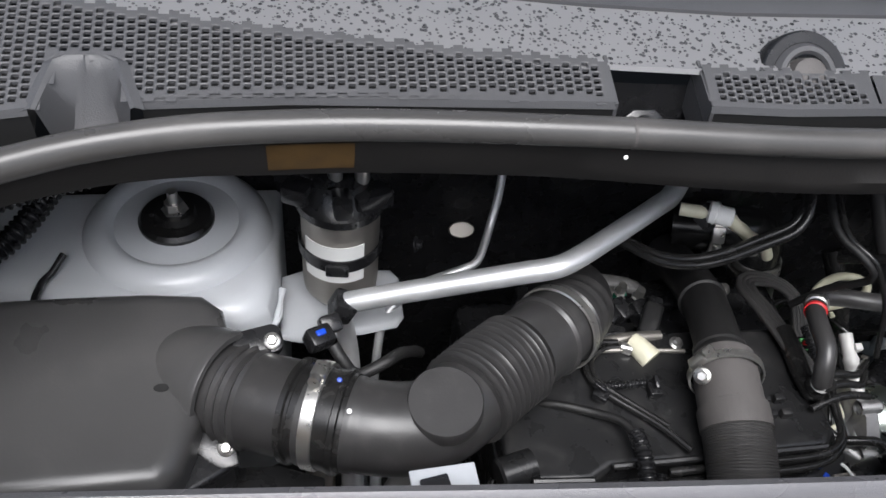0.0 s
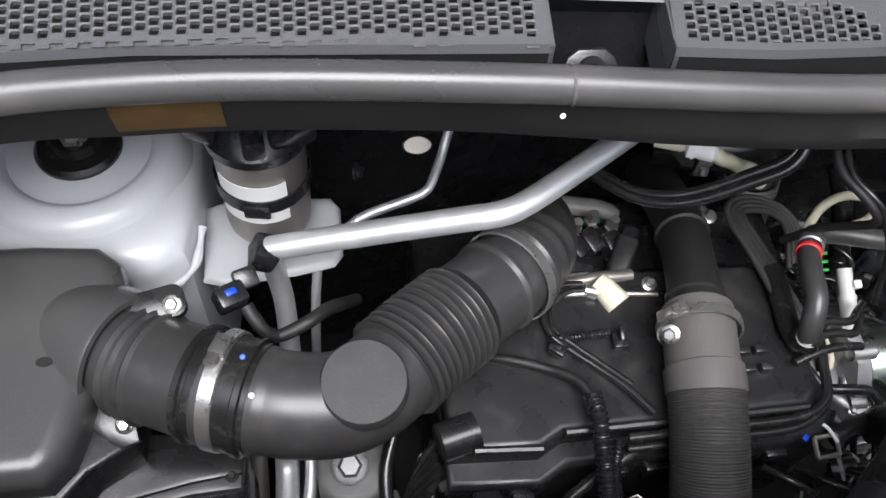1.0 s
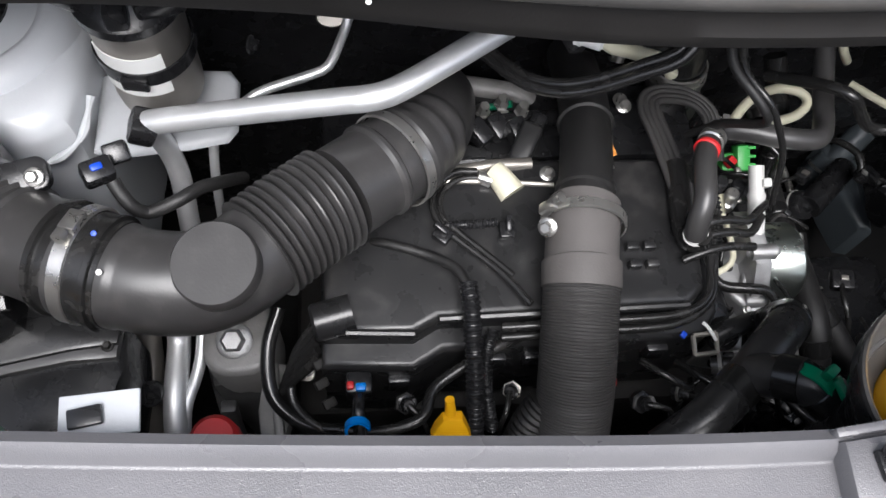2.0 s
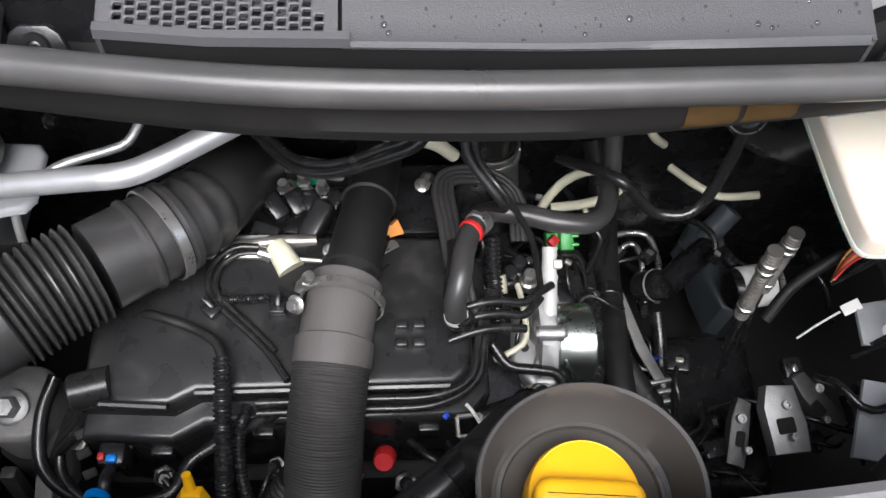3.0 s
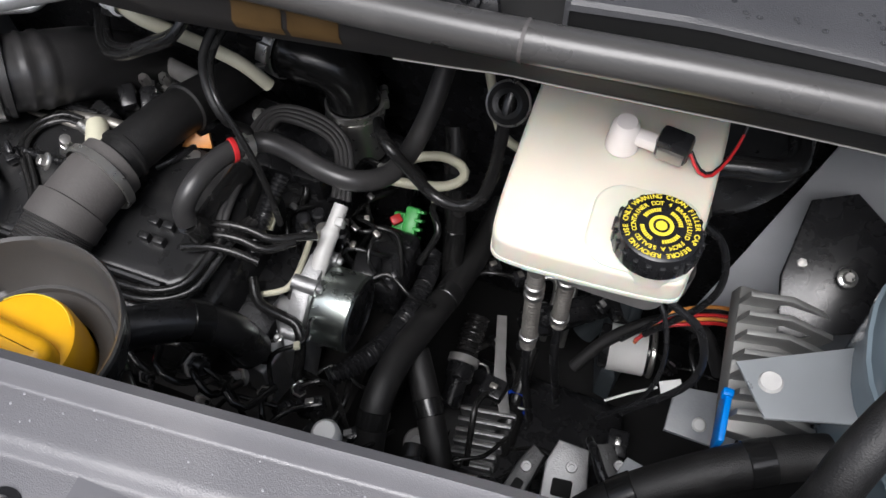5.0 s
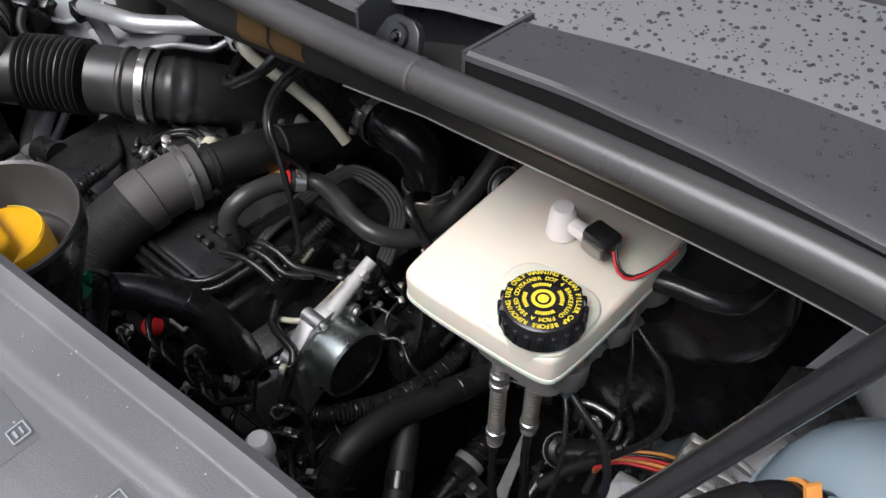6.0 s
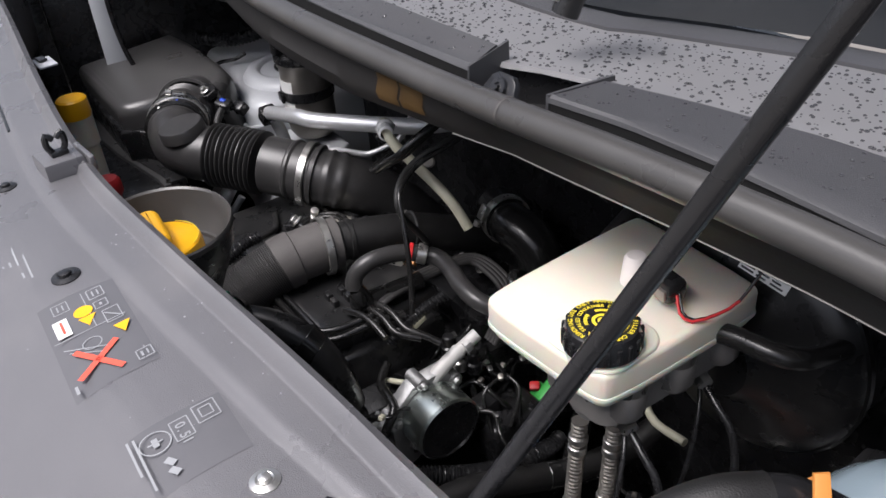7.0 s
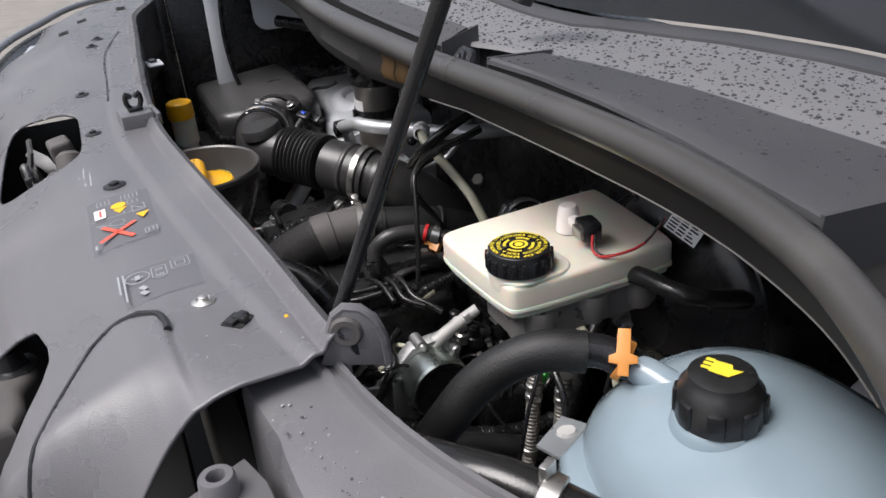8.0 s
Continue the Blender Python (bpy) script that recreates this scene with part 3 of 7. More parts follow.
def frame_box(bm, x, y, w, h, line=0.0012):
    for a, b, c, d in ((-1, -1, 1, -1), (1, -1, 1, 1), (1, 1, -1, 1), (-1, 1, -1, -1)):
        bar(bm, x + a * w / 2, y + b * h / 2, x + c * w / 2, y + d * h / 2, line)


def ring(bm, x, y, r, line=0.0012, n=20):
    for k in range(n):
        a, b = 2 * math.pi * k / n, 2 * math.pi * (k + 1) / n
        bar(bm, x + r * math.cos(a), y + r * math.sin(a), x + r * math.cos(b), y + r * math.sin(b), line)


def disc(bm, pts, z=0.0):
    f = bm.faces.new([bm.verts.new((x, y, z)) for x, y in pts])
    if f.normal.z < 0:
        f.normal_flip()


def printed(name, bm, m, mat, parent, label=""):
    bmesh.ops.recalc_face_normals(bm, faces=bm.faces)
    for f in bm.faces:
        f.normal_update()
        if f.normal.z < 0:
            f.normal_flip()
    bmesh.ops.transform(bm, matrix=m, verts=bm.verts)
    return part(name, bm, mat, parent, label, smooth=False)


# warning label: x runs to the right along the panel, y towards the bay
warn = thing("warning_label", "dark film label with yellow warning signs and a red cross", "label")
WL = on_panel(0.425, -0.392, 0.0031)
film(warn, 0.360, 0.486, -0.422, -0.361)


def sign(name, shapes, m, mat, parent, lift=0.0008):
    """One printed sign made of boxes (four numbers), lines (five) and rings (three)."""
    bm = bmesh.new()
    for v in shapes:
        if len(v) == 4:
            frame_box(bm, *v, 0.0009)
        elif len(v) == 3:
            ring(bm, *v, 0.0009)
        else:
            bar(bm, *v)
    return printed(name, bm, m @ pose(0, 0, lift), mat, parent)


for shapes in ([(-0.052, -0.014, 0.014, 0.012), (-0.056, -0.016, -0.048, -0.016, 0.0012), (-0.056, -0.012, -0.048, -0.012, 0.0012)],
               [(-0.052, 0.014, 0.014, 0.012), (-0.056, 0.012, -0.048, 0.012, 0.0012), (-0.056, 0.016, -0.048, 0.016, 0.0012)],
               [(-0.034, 0.014, 0.010, 0.010), (-0.036, 0.014, -0.032, 0.014, 0.002)],
               [(-0.014, 0.018, 0.018, 0.012), (-0.020, 0.013, -0.008, 0.023, 0.0012)],
               [(-0.008, -0.028, -0.008, 0.026, 0.0008)], [(-0.060, 0.004, -0.008, 0.004, 0.0008)],
               [(0.050, 0.024, 0.011, 0.011), (0.047, 0.022, 0.053, 0.022, 0.0016), (0.047, 0.026, 0.053, 0.026, 0.0012)],
               [(0.004, -0.024, 0.022, 0.006, 0.0010), (0.010, -0.021, 0.027, 0.002, 0.0010), (0.016, -0.018, 0.032, -0.002, 0.0010), (0.010, -0.004, 0.007)],
               [(0.050, -0.026, 0.059, -0.026, 0.0022)]):
    sign("sign", shapes, WL, "white_print", warn)
bm = bmesh.new()
disc(bm, [(-0.034 + 0.0075 * math.cos(k * 0.4), 0.0 + 0.0075 * math.sin(k * 0.4)) for k in range(16)])
disc(bm, [(-0.026, -0.006), (-0.013, 0.0), (-0.026, 0.008)])
disc(bm, [(0.002, 0.014), (0.015, 0.020), (0.002, 0.027)])
printed("yellow_print", bm, WL @ pose(0, 0, 0.0009), "yellow", warn, "yellow disc and warning triangles")
bm = bmesh.new()
bar(bm, 0.012, -0.018, 0.052, 0.008, 0.005)
bar(bm, 0.018, 0.012, 0.046, -0.022, 0.005)
printed("red_cross", bm, WL @ pose(0, 0, 0.0010), "red_print", warn, "red cross over a pictogram")
bm = bmesh.new()
disc(bm, [(-0.036, -0.024), (-0.012, -0.024), (-0.012, -0.013), (-0.036, -0.013)])
printed("white_field", bm, WL @ pose(0, 0, 0.0009), "white", warn, "small white field with a red line")
bm = bmesh.new()
bar(bm, -0.033, -0.018, -0.016, -0.018, 0.002)
printed("red_line", bm, WL @ pose(0, 0, 0.0012), "red_print", warn)

coolant_label = thing("coolant_label", "grey film label with pale symbols and a litre figure", "label")
CL = on_panel(0.577, -0.371, 0.0031)
film(coolant_label, 0.547, 0.607, -0.403, -0.341)
for shapes in ([(-0.018, 0.017, 0.017, 0.015), (-0.018, 0.017, 0.009, 0.008)], [(-0.012, -0.019, 0.010), (-0.016, -0.019, -0.008, -0.019, 0.004), (-0.012, -0.024, -0.012, -0.014, 0.0012)],
               [(-0.013, -0.001, 0.019, 0.012)], [(-0.024, -0.030, 0.026, -0.030, 0.0016)], [(-0.024, -0.034, 0.010, -0.034, 0.0016)],
               [(0.006, -0.018, 0.012, -0.014, 0.005)], [(0.015, -0.018, 0.021, -0.014, 0.005)]):
    sign("sign", shapes, CL, "white_print", coolant_label)

stamp = thing("panel_print", "faint pale print on the grey panel", "label")
for cx, cy, n, ln in ((0.262, -0.432, 3, 0.018), (0.29, -0.42, 2, 0.026), (-0.37, -0.43, 3, 0.022), (-0.30, -0.40, 2, 0.02)):
    bm = bmesh.new()
    for k in range(n):
        bar(bm, -ln, 0.006 * k, ln * (0.5 + 0.25 * k), 0.006 * k, 0.0016)
    printed("print_line", bm, on_panel(cx, cy, 0.003), "white_print", stamp)


def push_clip(x, y, r, mat, name, label):
    m = on_panel(x, y, 0.001)
    t = thing(name, label, "clip", "clips in the front panel")
    part("washer", lathe(bmesh.new(), [(r * 1.05, 0), (r * 1.0, 0.003), (r * 0.6, 0.0045), (0.5 * r, 0.004), (0, 0.004)], 24, m), mat, t)
    part("pin", lathe(bmesh.new(), [(r * 0.45, 0.003), (r * 0.42, 0.0065), (r * 0.2, 0.0075), (0, 0.0072)], 18, m), mat, t)
    return t


push_clip(0.330, -0.391, 0.012, "plastic", "push_clip", "black plastic push clip in the grey panel")
push_clip(-0.097, -0.407, 0.010, "plastic", "push_clip", "black plastic push clip in the grey panel")
push_clip(0.120, -0.402, 0.010, "plastic", "push_clip", "black plastic push clip in the grey panel")
push_clip(0.638, -0.347, 0.0095, "steel", "panel_screw", "bright steel screw holding the panel")
for x, y in ((-0.515, -0.363), (-0.45, -0.376)):
    push_clip(x, y, 0.011, "plastic", "push_clip", "black plastic push clip in the grey panel")
nut = thing("panel_clip_nut", "square black clip nut in a hole of the panel", "clip", "clips in the front panel")
m = on_panel(0.681, -0.329, 0.0030)
part("hole_rim", slab(bmesh.new(), rounded(0.019, 0.019, 0.002), 0, 0.0006, m @ pose(0, 0, 0, 0, 0, 45)), "hole", nut)
part("spring", box(bmesh.new(), (0.008, 0.018, 0.004), m @ pose(0, 0, 0.002, 0, 0, 35), 0.001), "plastic", nut)
bm = box(bmesh.new(), (0.006, 0.012, 0.005), m @ pose(0.003, 0.002, 0.003, 0, 0, -50), 0.001)
part("tongue", bm, "plastic", nut)

latch = thing("hook_clip", "grey block with a black double-pronged hook on the panel edge", "hook clip")
m = pose(0.135, -0.346, 0.296, 0, 0, 6)
bm = slab(bmesh.new(), [(-0.024, -0.021), (0.018, -0.021), (0.021, 0.017), (-0.019, 0.017)], -0.012, 0.007, m, 0.003)
part("block", bm, "panel", latch)
part("rail", box(bmesh.new(), (0.05, 0.006, 0.016), m @ pose(0.004, 0.022, -0.002), 0.002), "panel", latch)
for s in (-1, 1):
    part("prong", sweep(bmesh.new(), spline([(m @ Vector((0.0, s * 0.003, 0.006))), (m @ Vector((0.0, s * 0.009, 0.018))), (m @ Vector((0.0, s * 0.0075, 0.029))), (m @ Vector((0.0, s * 0.002, 0.024)))], 0.003), 0.0034, 8), "plastic", latch, "black curved prong")
part("prong_base", box(bmesh.new(), (0.012, 0.018, 0.006), m @ pose(0, 0, 0.009), 0.002), "plastic", latch)

lock = thing("bonnet_lock", "black steel bonnet lock inside the panel opening", "lock")
part("plate", box(bmesh.new(), (0.075, 0.010, 0.08), pose(0.10, -0.480, 0.19, 12, 0, 0), 0.003), "plastic", lock)
part("hook", slab(bmesh.new(), [(-0.012, -0.03), (0.0, -0.034), (0.012, -0.01), (0.022, 0.02), (0.010, 0.036), (-0.004, 0.030), (0.004, 0.016), (-0.006, 0.0)], -0.002, 0.002, pose(0.075, -0.488, 0.228, 78, 0, 12), 0.001), "darkcast", lock)
part("catch", sweep(bmesh.new(), spline([(0.09, -0.492, 0.19), (0.100, -0.494, 0.225), (0.12, -0.490, 0.238), (0.135, -0.486, 0.210)], 0.005), 0.0045, 10), "darkcast", lock)
part("lever", sweep(bmesh.new(), spline([(0.05, -0.486, 0.20), (0.09, -0.488, 0.214), (0.14, -0.486, 0.208), (0.158, -0.480, 0.226)], 0.005), 0.0035, 10, True, 0.6), "steel", lock)
part("spring", ribbed([(0.118, -0.488, 0.19), (0.122, -0.488, 0.225)], 0.006, 0.004, 0.0012, 10), "steel", lock, "small coil spring")
part("cable", sweep(bmesh.new(), spline([(0.10, -0.47, 0.2), (0.125, -0.462, 0.222), (0.155, -0.450, 0.224), (0.19, -0.43, 0.21)], 0.005), 0.0055, 10), "hose", lock)
part("barrel", lathe(bmesh.new(), [(0, 0), (0.015, 0), (0.017, 0.004), (0.017, 0.045), (0.012, 0.05), (0, 0.05)], 20, axis((0.150, -0.440, 0.205), (0.118, -0.436, 0.25))), "hose", lock)
for p in ((0.085, -0.487, 0.20), (0.112, -0.489, 0.182)):
    bolt("rivet", Vector(p), (0.1, -1, 0.2), 0.005, lock)

lock.location = (0.0, 0.0, 0.016)
part("guide_block", box(bmesh.new(), (0.040, 0.030, 0.06), pose(0.010, -0.448, 0.205, 8, 0, 10), 0.006, 3), "hose", lock)
part("latch_arm", slab(bmesh.new(), [(-0.03, -0.006), (0.028, -0.010), (0.036, 0.004), (0.004, 0.010), (-0.032, 0.006)], -0.003, 0.003, pose(0.055, -0.474, 0.222, 40, 15, 30), 0.001), "darkcast", lock)

# bracket under the notch and the outer end of the panel
lamp = thing("headlamp_bracket", "grey plastic headlamp bracket below the front panel", "bracket")
part("arm", slab(bmesh.new(), [(0.44, -0.56), (0.60, -0.56), (0.60, -0.508), (0.575, -0.500), (0.545, -0.503), (0.52, -0.492), (0.47, -0.490), (0.44, -0.50)], 0.15, 0.197, Matrix(), 0.010, 3), "hose", lamp)
part("stud", lathe(bmesh.new(), [(0, 0.016), (0.011, 0.016), (0.014, 0.0), (0.022, -0.002)], 20, pose(0.505, -0.512, 0.199)), "plastic", lamp)

side = thing("side_panel", "grey plastic side panel speckled with water beside the front panel", "panel", kind="structure")


def side_section(x):
    e = edge(x)
    w = 0.066 + 0.045 * max(0, x - 0.80) / 0.2
    return [(e + 0.001, 0.15), (e, 0.264), (e - 0.002, 0.2715), (e - 0.006, 0.2715), (e - 0.0075, 0.2665), (e - 0.011, 0.2665), (e - 0.0125, 0.270), (e - 0.016, 0.270), (e - 0.019, 0.2655),
            (e - 0.035, 0.2645), (e - w + 0.010, 0.262), (e - w + 0.003, 0.259), (e - w, 0.252), (e - w - 0.003, 0.1)]


part("side_shell", sheet(bmesh.new(), steps(0.730, 1.16, 70), side_section), "panel", side)


def on_side(r):
    x = r.uniform(0.77, 0.98)
    y = edge(x) - r.uniform(0.022, 0.062)
    return x, y, 0.2640, 0.0


drops("rain_drops", 70, on_side, 0.0011, side, 9)
drops("dried_specks", 60, on_side, 0.0008, side, 12, "speck")


def on_strip(r):
    x = r.uniform(0.30, 0.74)
    d = r.uniform(0.014, 0.034) if r.random() < 0.7 else r.uniform(0.05, 0.17)
    return x, edge(x) - d, panel_z(d, x) + 0.0030, 0.0


drops("dried_specks", 55, on_strip, 0.0007, front, 13, "speck")
spot = thing("paint_spot", "tiny yellow paint spot on the grey panel", "paint spot")
part("spot", lathe(bmesh.new(), [(0, 0.0010), (0.0012, 0.0008), (0.0017, 0)], 10, on_panel(0.704, -0.297, 0.003)), "yellow", spot)
boss = thing("bumper_bracket", "grey bracket with a hollow round boss", "bracket")
part("plate", slab(bmesh.new(), [(0.770, -0.352), (0.80, -0.343), (0.86, -0.340), (0.90, -0.42), (0.82, -0.425), (0.795, -0.402)], 0.19, 0.230, Matrix(), 0.004), "panel", boss)
bm = lathe(bmesh.new(), [(0.0065, 0.215), (0.0065, 0.243), (0.0075, 0.245), (0.0125, 0.245), (0.014, 0.243), (0.0155, 0.226)], 28, pose(0.799, -0.373, 0) @ Matrix.Diagonal((0.85, 0.85, 1, 1)))
part("collar", bm, "panel", boss)
part("bore", lathe(bmesh.new(), [(0, 0.232), (0.0068, 0.232)], 20, pose(0.799, -0.373, 0)), "hole", boss)
bumper = part("bumper", box(bmesh.new(), (2.3, 0.10, 0.5), pose(0.2, -0.66, -0.06), 0.03, 4), "bodypaint")
tagged(bumper, "grey painted front bumper below the panel", "bumper")
lampunit = thing("headlamp", "dark headlamp housing with a chrome rim beside the panel", "headlamp", "headlamps")
part("housing", sweep(bmesh.new(), spline([(-0.25, -0.60, 0.13), (-0.42, -0.580, 0.17), (-0.60, -0.555, 0.195), (-0.80, -0.53, 0.20), (-1.0, -0.47, 0.20), (-1.2, -0.36, 0.20)], 0.03), 0.035, 14), "plastic", lampunit)
part("rim", sweep(bmesh.new(), spline([(-0.30, -0.62, 0.18), (-0.48, -0.60, 0.225), (-0.66, -0.575, 0.245), (-0.82, -0.540, 0.250), (-1.0, -0.475, 0.250), (-1.19, -0.392, 0.250), (-1.35, -0.25, 0.24)], 0.03), 0.008, 10), "bodypaint", lampunit, "grey painted wing edge")
part("lens", sweep(bmesh.new(), spline([(-0.58, -0.520, 0.225), (-0.65, -0.505, 0.240), (-0.73, -0.488, 0.245)], 0.02), 0.010, 10, True, 0.5), "clear", lampunit, "clear lens corner")
for x, y in ((-0.665, -0.422), (-0.78, -0.382), (-0.84, -0.295)):
    nut2 = thing("panel_clip_nut", "square black clip nut in a hole of the panel", "clip", "clips in the front panel")
    part("hole_rim", slab(bmesh.new(), rounded(0.034, 0.020, 0.003), 0, 0.0012, on_panel(x, y, 0.004)), "hole", nut2)
    part("spring", box(bmesh.new(), (0.010, 0.012, 0.004), on_panel(x, y, 0.005), 0.001), "plastic", nut2)

# prop rod in its bracket
bracket = thing("rod_bracket", "grey plastic bracket with a raised ear holding the rod", "bracket")
RB, RT = Vector((0.7316, -0.2702, 0.282)), Vector((1.02, -0.087, 0.965))
m = pose(0.762, -0.264, 0.268, 0, 0, 62)
ear = [(-0.026, 0.0), (0.020, 0.0), (0.019, 0.022), (0.014, 0.036), (0.006, 0.043), (-0.004, 0.044), (-0.011, 0.038), (-0.017, 0.022)]
part("ear", slab(bmesh.new(), ear, -0.003, 0.003, m @ pose(0, 0, 0, 90, 0, 0), 0.0015), "panel", bracket)
part("flange", sweep(bmesh.new(), [m @ Vector((x * 1.04, 0, z * 1.02)) for x, z in ear[1:]], 0.0036, 8), "panel", bracket)
part("bush", lathe(bmesh.new(), [(0.0065, -0.005), (0.0120, -0.005), (0.0135, -0.002), (0.0135, 0.004), (0.0115, 0.006), (0.0065, 0.006)], 28, m @ pose(-0.004, 0, 0.028, 90, 0, 0) @ Matrix.Diagonal((0.85, 0.85, 1, 1))), "hose", bracket, "pale grey bush ring")
rod = thing("prop_rod", "thin black steel bonnet prop rod standing in a bracket", "prop rod")
part("bar", sweep(bmesh.new(), spline([RB, RB.lerp(RT, 0.05), RB.lerp(RT, 0.4), RB.lerp(RT, 0.7), RT], 0.02), 0.0052, 14), "plastic", rod)
part("bent_end", sweep(bmesh.new(), spline([RB.lerp(RT, 0.01), RB + Vector((0.002, 0.0, -0.001)), RB + Vector((0.012, 0.003, -0.001)), RB + Vector((0.034, 0.008, 0.0))], 0.004), 0.0050, 12), "plastic", rod)
bonnet = thing("bonnet", "raised dark bonnet standing on its prop rod", "bonnet")
part("bonnet_panel", sheet(bmesh.new(), steps(-0.75, 1.15, 30), lambda x: [(0.20, 0.72), (0.03, 1.0), (-0.14, 1.30), (-0.16, 1.33), (-0.13, 1.34), (0.05, 1.02), (0.22, 0.73), (0.20, 0.72)]), "bodypaint", bonnet)

# ---- left of the bay: strut tower, filter, pipes ----
tower = thing("strut_tower", "silver-blue painted strut tower with a round raised top", "strut tower")
C = (-0.545, 0.190)
part("dome", lathe(bmesh.new(), [(0, 0.066), (0.030, 0.066), (0.042, 0.060), (0.072, 0.058), (0.077, 0.064), (0.084, 0.066), (0.098, 0.062), (0.108, 0.050), (0.113, 0.030), (0.116, 0.0), (0.12, -0.3)], 56, pose(*C, 0.0)), "silver", tower)
bm = slab(bmesh.new(), [(-0.84, 0.27), (-0.84, 0.100), (-0.73, 0.095), (-0.62, 0.068), (-0.53, 0.050), (-0.47, 0.050), (-0.437, 0.068), (-0.428, 0.11), (-0.425, 0.27)], -0.3, 0.048, Matrix(), 0.030, 5)
part("shoulder", bm, "silver", tower)
part("seam_sealer", sweep(bmesh.new(), spline([(-0.80, 0.093, 0.012), (-0.73, 0.088, 0.008), (-0.62, 0.062, -0.004), (-0.53, 0.045, -0.010), (-0.47, 0.046, -0.006), (-0.434, 0.066, 0.006), (-0.424, 0.11, 0.018)], 0.006), lambda s: 0.004 + 0.0012 * math.sin(s * 70), 8), "silver", tower, "wavy bead of seam sealer")
mount = part("top_mount", lathe(bmesh.new(), [(0, 0.078), (0.022, 0.078), (0.026, 0.070), (0.040, 0.069), (0.044, 0.064), (0.044, 0.05)], 32, pose(*C, 0)), "rubber", tower, "black rubber top mount")
bm = lathe(bmesh.new(), [(0, 0.106), (0.006, 0.106), (0.0065, 0.098), (0.0065, 0.07)], 16, pose(*C, 0))
lathe(bm, [(0.0065, 0.090), (0.011, 0.090), (0.012, 0.080), (0.018, 0.077), (0.018, 0.073)], 6, pose(*C, 0))
part("nut", bm, "steel", mount, "rusty zinc nut on a threaded stud")
harness = thing("ribbed_conduit", "black ribbed conduit on the inner wing", "conduit", "ribbed conduits")
part("conduit", ribbed([(-0.78, 0.07, 0.09), (-0.72, 0.13, 0.085), (-0.68, 0.20, 0.10), (-0.66, 0.25, 0.12)], 0.013, 0.008, 0.0015, 14), "plastic", harness)
tagged(tube("wiring_cable", [(-0.70, 0.02, 0.02), (-0.685, 0.07, 0.055), (-0.68, 0.10, 0.058), (-0.672, 0.11, 0.06), (-0.66, 0.13, 0.07)], 0.004, "plastic"), "thin black cable down the strut tower", "cable")

filt = thing("fuel_filter", "grey metal fuel filter can with a white label and black strap", "fuel filter")
F = (-0.355, 0.128)
fm = pose(*F, 0.036)
part("can", lathe(bmesh.new(), [(0, -0.040), (0.026, -0.040), (0.036, -0.035), (0.0435, -0.022), (0.0445, -0.010), (0.0445, 0.096), (0.047, 0.100), (0.047, 0.106), (0, 0.106)], 40, fm), "canmetal", filt)
part("label", band(0.0448, 0.020, 0.076, -150, -58, fm), "white", filt, "white paper label")
part("strap", band(0.0462, 0.039, 0.056, -180, 180, fm, 0.002, 48), "plastic", filt, "black holding strap")
part("buckle", box(bmesh.new(), (0.026, 0.006, 0.016), fm @ pose(-0.006, -0.049, 0.044, 0, 0, -8), 0.002), "plastic", filt)
bm = lathe(bmesh.new(), [(0.046, 0.104), (0.050, 0.108), (0.050, 0.118), (0.038, 0.126), (0.030, 0.146), (0.020, 0.150), (0, 0.150)], 32, fm)
part("head", bm, "plastic", filt, "black plastic filter head")
for k, (dx, dy, sx, sy, a) in enumerate(((0.032, -0.020, 0.044, 0.026, 20), (-0.046, -0.012, 0.03, 0.026, -25), (0.0, -0.038, 0.02, 0.03, 5), (-0.02, 0.0, 0.022, 0.05, 40))):
    part("connector", box(bmesh.new(), (sx, sy, 0.024), fm @ pose(dx, dy, 0.128 + 0.004 * k, 0, 0, a), 0.004), "plastic", filt)
for dx in (-0.006, 0.022):
    part("union", lathe(bmesh.new(), [(0, 0.178), (0.007, 0.178), (0.008, 0.165), (0.008, 0.145)], 14, fm @ pose(dx, -0.012, 0)), "steel", filt, "bright metal union")
    tube("fuel_line", [fm @ Vector((dx, -0.012, 0.172)), fm @ Vector((dx + 0.01, 0.005, 0.186)), fm @ Vector((dx + 0.05, 0.04, 0.18)), fm @ Vector((dx + 0.12, 0.09, 0.15))], 0.0048, "rubber", filt)

plate = thing("filter_bracket", "light grey painted bracket under the fuel filter", "bracket")
part("plate", slab(bmesh.new(), [(-0.428, 0.065), (-0.405, 0.058), (-0.33, 0.066), (-0.290, 0.074), (-0.280, 0.088), (-0.280, 0.150), (-0.290, 0.165), (-0.40, 0.17), (-0.428, 0.16)], -0.020, -0.012, Matrix(), 0.008, 3), "primer", plate)
bolt("bolt", (-0.262, 0.16, 0.035), (1, -0.3, 0.2), 0.010, plate, "plastic")

